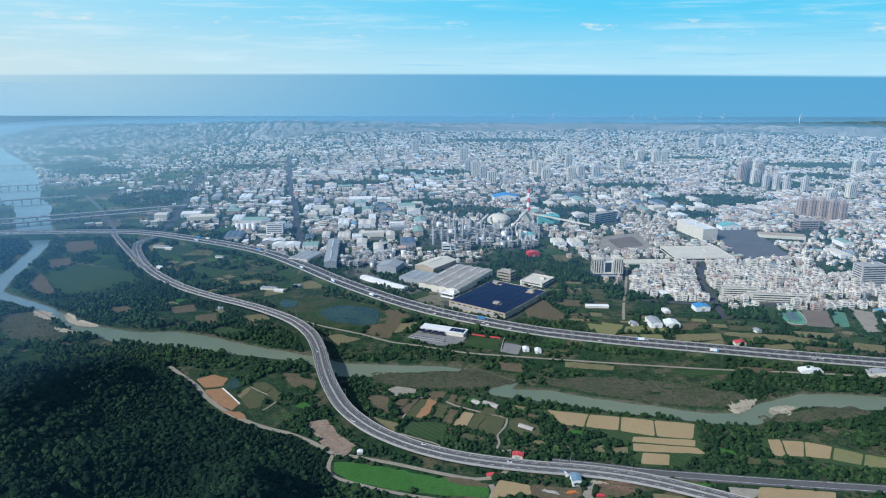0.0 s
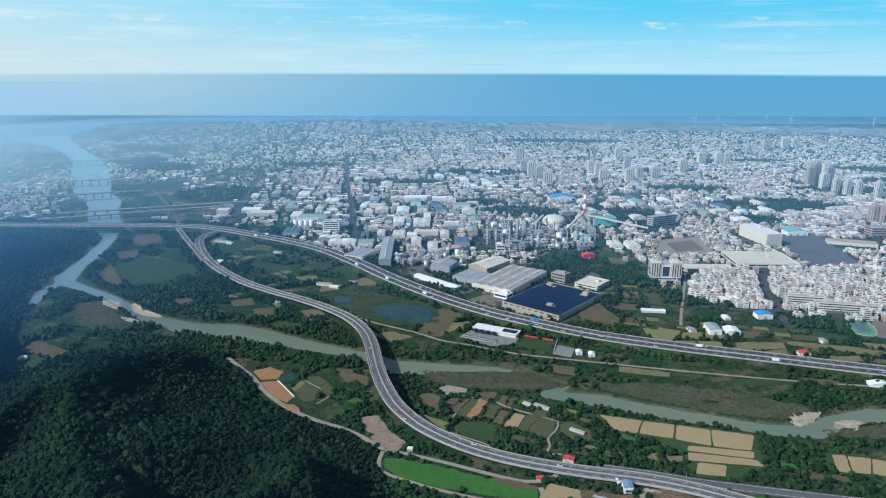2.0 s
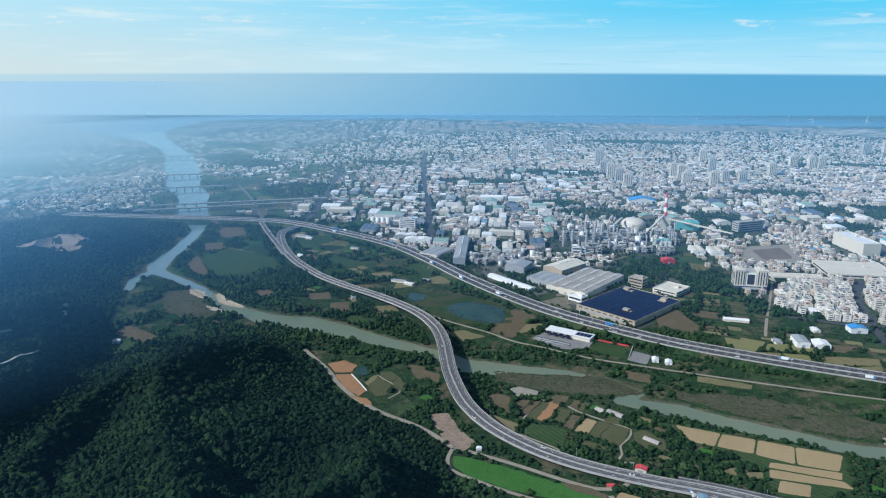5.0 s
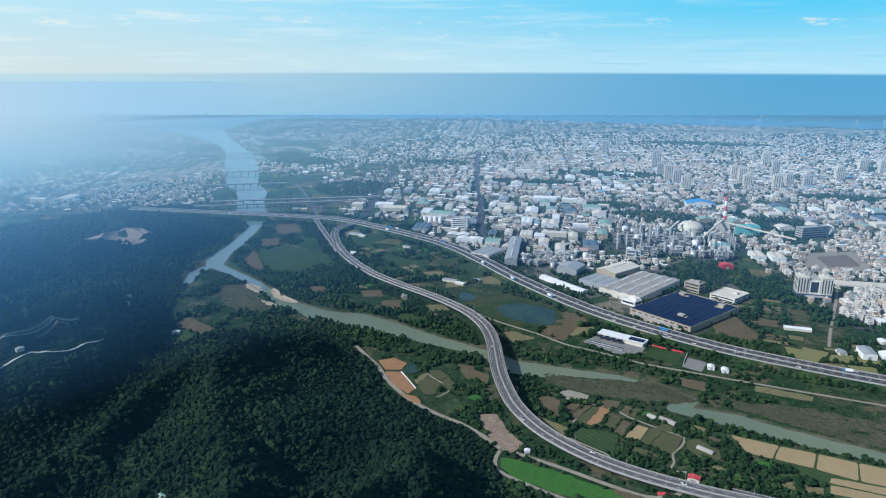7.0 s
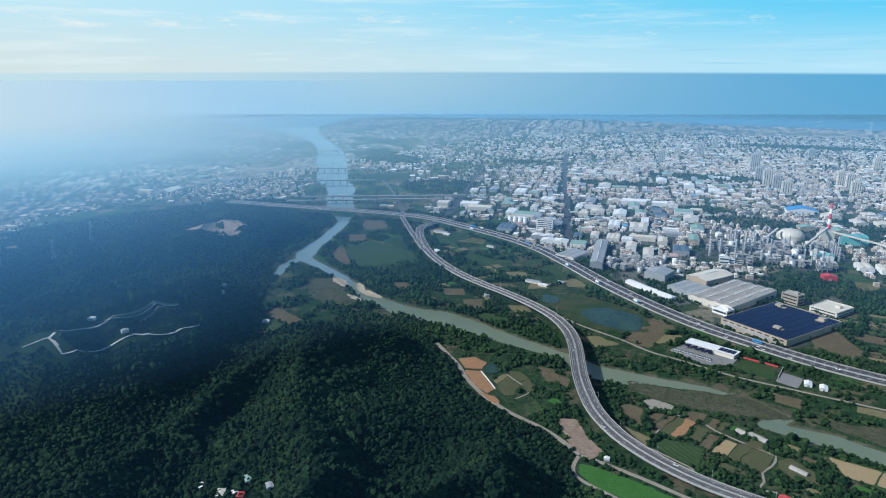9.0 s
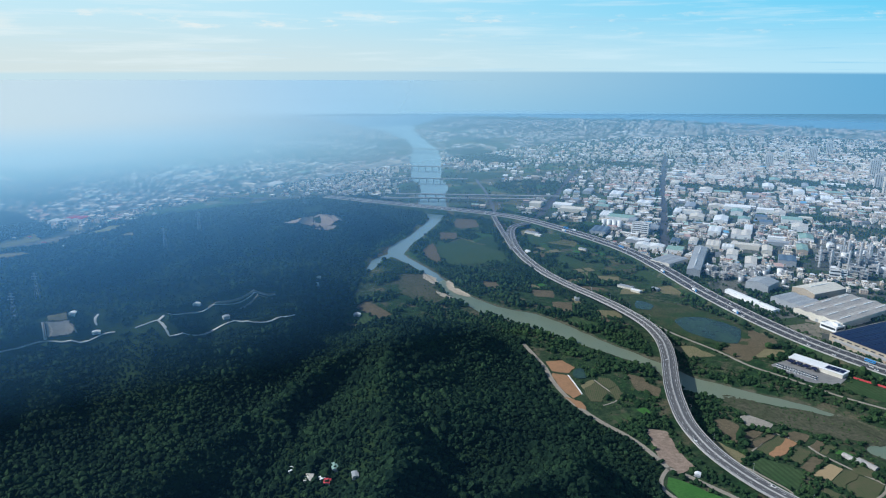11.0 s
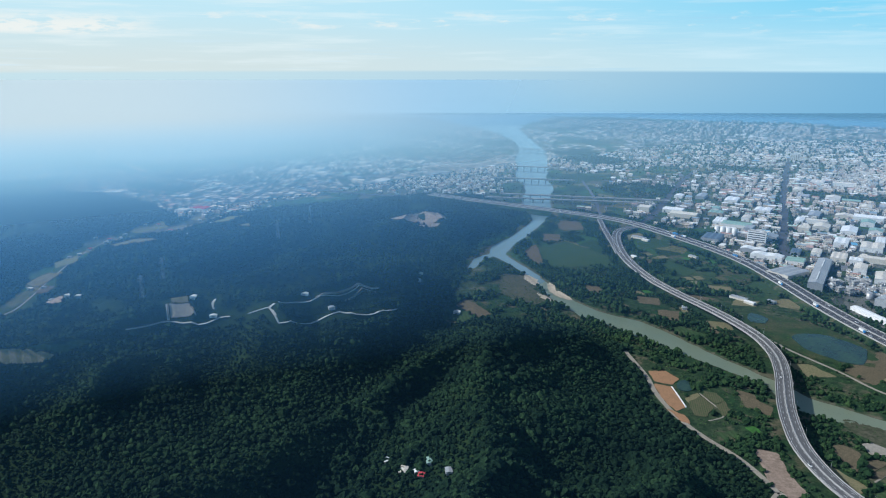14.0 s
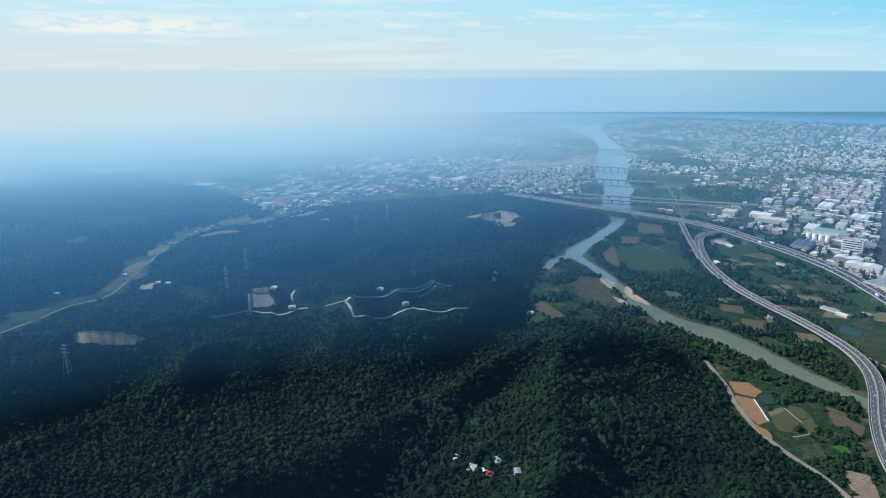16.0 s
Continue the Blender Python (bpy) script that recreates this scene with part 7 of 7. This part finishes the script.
M_SLATE = material("grey_blue_roof_sheet", two_scale((0.16, 0.26, 0.33), (0.19, 0.30, 0.37), (0.13, 0.21, 0.27), 0.1, 0.8), 0.6)
hall("repair_shed", "tall shed with a grey-blue roof by the expressway", 116, 526, 8, 11, 6.0, 0.02, M_WHITE, M_SLATE, 1, 0, "shed")
hall("farm_hut", "small hut with bright red roof by the track", 70, 567, 10, 7, 3.2, -0.25, M_CREAM, M_RED, 1, 0, "hut")
hall("farm_hut", "low red roofed shelter beside the track", 45, 534, 12, 4, 2.8, -0.05, M_TAN, M_RED, 1, 0, "hut")
hall("farm_hut", "white hut beside the bridge foot", -77, 572, 5, 4, 3.2, 0.1, M_WHITE, M_WHITE, 1, 0, "hut")
hall("pump_hut", "white hut below the wooded ridge", -578, 738, 9, 7, 3.5, 0.3, M_WHITE, M_WHITE, 1, 0, "hut")
for px, py, w_, l_ in ((4, 575, 7, 22), (40, 671, 7, 18), (52, 668, 7, 18), (84, 620, 6, 16)):
    gh = thing("greenhouse_tunnel", "grey film greenhouse tunnel in the gardens", "greenhouse", "greenhouse tunnels")
    arc = [(w_ / 2 * math.cos(a), 2.8 * math.sin(a)) for a in np.linspace(0, math.pi, 9)]
    vv = [(cx, yy, cz) for yy in (-l_ / 2, l_ / 2) for cx, cz in arc]
    ff = [(k, k + 1, k + 10, k + 9) for k in range(8)] + [tuple(range(8, -1, -1)), tuple(range(9, 18))]
    me = bpy.data.meshes.new("film_cover")
    me.from_pydata(vv, [], ff)
    me.materials.append(M_ROOFGREY)
    part("film_cover", me, gh)
    part("end_frame", boxes("end_frame", [(0, -l_ / 2 - 0.05, 0, 1.6, 0.1, 2.0, 0)], [M_CONCRETE]), gh)
    stand(gh, px, py, 1.0)
M_TIMBER = material("weathered_timber", two_scale((0.17, 0.10, 0.07), (0.22, 0.14, 0.10), (0.10, 0.07, 0.05), 0.2, 1.2), 0.9)
M_ORANGE = material("orange_painted_steel", two_scale((0.55, 0.18, 0.05), (0.60, 0.22, 0.07), (0.36, 0.12, 0.04), 0.2, 1.0), 0.6)
for px, py, w_, d_, tn, mat_, lab in ((132, 507, 9, 3, -0.2, M_RED, "red painted steel stack in the roadside yard"), (148, 520, 24, 3, -0.25, M_TIMBER, "long brown timber stack in the roadside yard"), (153, 515, 22, 3, -0.25, M_TIMBER, "row of weathered brown timber in the yard"),
                                      (153, 525, 18, 3, -0.25, M_TIMBER, "low brown timber row in the yard"), (110, 511, 6, 3, 0.3, M_ORANGE, "orange machine parts stacked in the yard"), (92, 512, 12, 2.4, -0.3, M_CONCRETE, "pale concrete pipes stacked in the yard"), (138, 525, 10, 2.4, -0.2, M_TAN, "tan crates stacked in the yard")):
    heap = thing("material_stack", lab, "stack")
    part("pile", boxes("pile", [(rng.uniform(-w_ / 2, w_ / 2), rng.uniform(-d_ / 2, d_ / 2), 0, rng.uniform(1.5, 5), rng.uniform(0.4, 1.0), rng.uniform(0.4, 1.5), rng.normal(0, 0.25)) for _ in range(34)], [mat_]), heap)
    stand(heap, px, py, tn)
tank_truck = thing("tank_truck", "white and blue tank truck parked by the shed", "truck")
part("chassis", boxes("chassis", [(0, 0, 0.6, 2.2, 8, 0.4, 0)], [M_GREY]), tank_truck)
part("cab", boxes("cab", [(0, 3.4, 1.0, 2.3, 2.0, 2.0, 0)], [M_BLUE]), tank_truck)
part("tank", boxes("tank", [(0, -1.2, 1.0, 2.2, 6.0, 2.0, 0)], [M_WHITE]), tank_truck)
stand(tank_truck, 109, 537, 0.3)

for k, (px, py, w_, d_, h_, wall_, roof_, lab) in enumerate((
        (-335, 360, 6, 15, 3.2, M_CREAM, M_CREAM, "long hill farmhouse with a pale yellow roof"), (-324, 378, 5, 9, 3, M_WHITE, M_ROOF_GREEN, "hill hut with pale green roof"), (-355, 360, 5, 6, 3, M_CREAM, M_WHITE, "hill hut with white roof"),
        (-317, 360, 5, 6, 3, M_CREAM, M_RED, "hill hut with pinkish red roof"), (-297, 370, 5, 7, 3, M_WHITE, M_GREY, "hill hut with grey roof"), (-325, 363, 4, 4, 2.6, M_WHITE, M_WHITE, "small white hill hut"),
        (-721, 412, 9, 8, 5, M_WHITE, M_WHITE, "white hillside villa on the ridge"), (-690, 417, 11, 6, 3.5, M_WHITE, M_WHITE, "white hillside villa by the ridge road"), (-604, 524, 10, 7, 4, M_GREYTOWER, M_GREY, "hillside house with a dark hipped roof"),
        (-639, 512, 12, 6, 3.5, M_WHITE, M_WHITE, "white house on the wooded ridge"), (-646, 733, 7, 6, 5, M_WHITE, M_WHITE, "white house on the end of the ridge"), (-657, 749, 9, 5, 3.5, M_CREAM, M_CREAM, "cream house on the end of the ridge"),
        (-966, 366, 10, 7, 4, M_WHITE, M_WHITE, "white valley farmhouse among the fields"), (-952, 374, 9, 7, 4, M_WHITE, M_WHITE, "white valley farmhouse among the fields"), (-985, 352, 10, 7, 4, M_WHITE, M_GREY, "grey-roofed valley shed among the fields"),
        *[(vx_, vy_, 10, 7, 4, M_WHITE, (M_WHITE, M_GREY, M_RED, M_WHITE)[q_ % 4], ("white", "grey-roofed", "red-roofed", "white")[q_ % 4] + " farmhouse in the western valley") for q_, (vx_, vy_) in enumerate(((-1166, 388), (-1155, 404), (-1384, 619), (-1381, 640), (-1330, 640),
            (-1281, 735), (-1423, 746), (-1369, 606), (-1315, 530), (-1309, 509), (-1362, 740), (-1351, 828), (-1395, 886), (-1410, 603), (-944, 194), (-956, 187), (-1129, 272), (-1400, 660), (-1340, 560), (-1430, 720), (-1410, 840), (-1330, 790)))])):
    hall("hill_house", lab, px, py, w_ * (0.75 if px < -500 else 1.0), d_ * (0.75 if px < -500 else 1.0), h_ * (0.8 if px < -500 else 1.0), 0.5 + 0.3 * (k % 3), wall_, roof_, 1, 0, "house")
# pale terrace walls of the ridge plots
for x0, y0, x1, y1 in ((-628, 520, -625, 626), (-617, 558, -620, 629), (-732, 384, -719, 377), (-717, 403, -704, 403)):
    tw_ = thing("terrace_wall", "pale retaining wall of a hillside terrace", "wall")
    pts_ = np.array([(x0 + (x1 - x0) * t, y0 + (y1 - y0) * t, 0) for t in np.linspace(0, 1, 10)])
    pts_[:, 2] = height(pts_[:, 0], pts_[:, 1]) + 1.6
    part("wall_run", ribbon_mesh("wall_run", pts_, 0.6, -0.6, [M_PALE], 3.0), tw_)
# white pipe along the orange plots
pipe = thing("white_pipe_fence", "long thin white fence along the orange plots", "fence")
part("rail", ribbon_mesh("rail", np.array([(-247, 706, 0.9), (-232, 688, 0.9), (-217, 669, 0.9)]), 0.6, -0.6, [M_WHITE], 0.9), pipe)

# works with red roof in the western valley
hall("brick_works", "white works hall with orange-red roof in the valley", -1513, 905, 46, 30, 8, 0.3, M_WHITE, M_RED, 2, 0)
hall("brick_works", "long white works hall in the valley", -1530, 868, 30, 24, 7, 0.3, M_WHITE, M_WHITE, 2, 0)

# --- power pylons
def pylon(x, y, h):
    ob = thing("power_pylon", "slender grey lattice power pylon on the hill", "pylon", "power pylons")
    legs = []
    for a, b in ((-1, -1), (1, -1), (1, 1), (-1, 1)):
        legs.append(((a * 3.2, b * 3.2, -2), (a * 0.5, b * 0.5, h)))
    for z in np.linspace(0.12, 0.9, 6):
        s = 3.2 * (1 - z) + 0.5 * z
        legs += [((-s, -s, h * z), (s, s, h * (z + 0.08))), ((s, -s, h * z), (-s, s, h * (z + 0.08)))]
    for q in legs:
        a, b = Vector(q[0]), Vector(q[1])
        bm = bmesh.new()
        bmesh.ops.create_cone(bm, cap_ends=True, segments=4, radius1=0.14, radius2=0.14, depth=(b - a).length, matrix=Matrix.Translation((a + b) / 2) @ (b - a).to_track_quat("Z", "Y").to_matrix().to_4x4())
        me = bpy.data.meshes.new("strut")
        bm.to_mesh(me)
        bm.free()
        me.materials.append(M_GREY)
        part("strut", me, ob)
    for k in range(3):
        part("cross_arm", boxes("cross_arm", [(0, 0, h * (0.74 + 0.1 * k), 11 - 2 * k, 0.5, 0.5, 0)], [M_GREY]), ob)
    return stand(ob, x, y, 0.7)


first_pylon = pylon(-884, 430, 36)
for px, py in ((-979, 733), (-931, 487), (-716, 172), (-983, 810), (-946, 1046)):
    copy_thing(first_pylon, pose(px, py, float(height(np.array([px]), np.array([py]))[0]), 0, 0, 40))

# --- lamps along the expressway
def street_lamp():
    ob = thing("street_lamp", "grey street lamp on the expressway parapet", "street lamp", "lamps along the expressway")
    part("post", tube_mesh("post", [(0.16, 0), (0.09, 9)], M_STEEL, 6), ob)
    part("arm", boxes("arm", [(1.0, 0, 8.9, 2.2, 0.1, 0.1, 0)], [M_STEEL]), ob)
    part("lamp_head", boxes("lamp_head", [(2.1, 0, 8.8, 0.8, 0.3, 0.15, 0)], [M_GREY]), ob)
    return ob


lamp = street_lamp()
lamp_line = offset(EXPRESSWAY, -8.4)
for k, i in enumerate(range(20, len(EXPRESSWAY) - 20, 8)):
    e = EXPRESSWAY[i + 1] - EXPRESSWAY[i]
    m = pose(*lamp_line[i][:2], lamp_line[i][2] + 0.8, 0, 0, math.degrees(math.atan2(e[1], e[0])) + 90)
    if k == 0:
        lamp.matrix_basis = m
    else:
        copy_thing(lamp, m)

# --- wind turbines on the coast
def turbine():
    ob = thing("wind_turbine", "white wind turbine standing on the hazy coast", "wind turbine", "coastal wind turbines")
    part("mast", tube_mesh("mast", [(1.3, 0), (0.7, 50)], M_WHITE, 10), ob)
    part("nacelle", boxes("nacelle", [(0, 1, 49, 2, 5, 2, 0)], [M_WHITE]), ob)
    for k in range(3):
        b = part("blade", boxes("blade", [(0, 0, 0, 0.9, 0.3, 24, 0)], [M_WHITE]), ob)
        b.matrix_basis = pose(0, -2, 50) @ pose(0, 0, 0, 0, 120 * k + 20, 0)
    return ob


wind = turbine()
wind.matrix_basis = pose(1190, 4380, 0)
for tx, ty in ((1330, 4390), (1620, 4400), (1760, 4395), (2260, 4420), (430, 4320), (680, 4350)):
    copy_thing(wind, pose(tx, ty, 0))

town_mass()
painted_haze_veil()
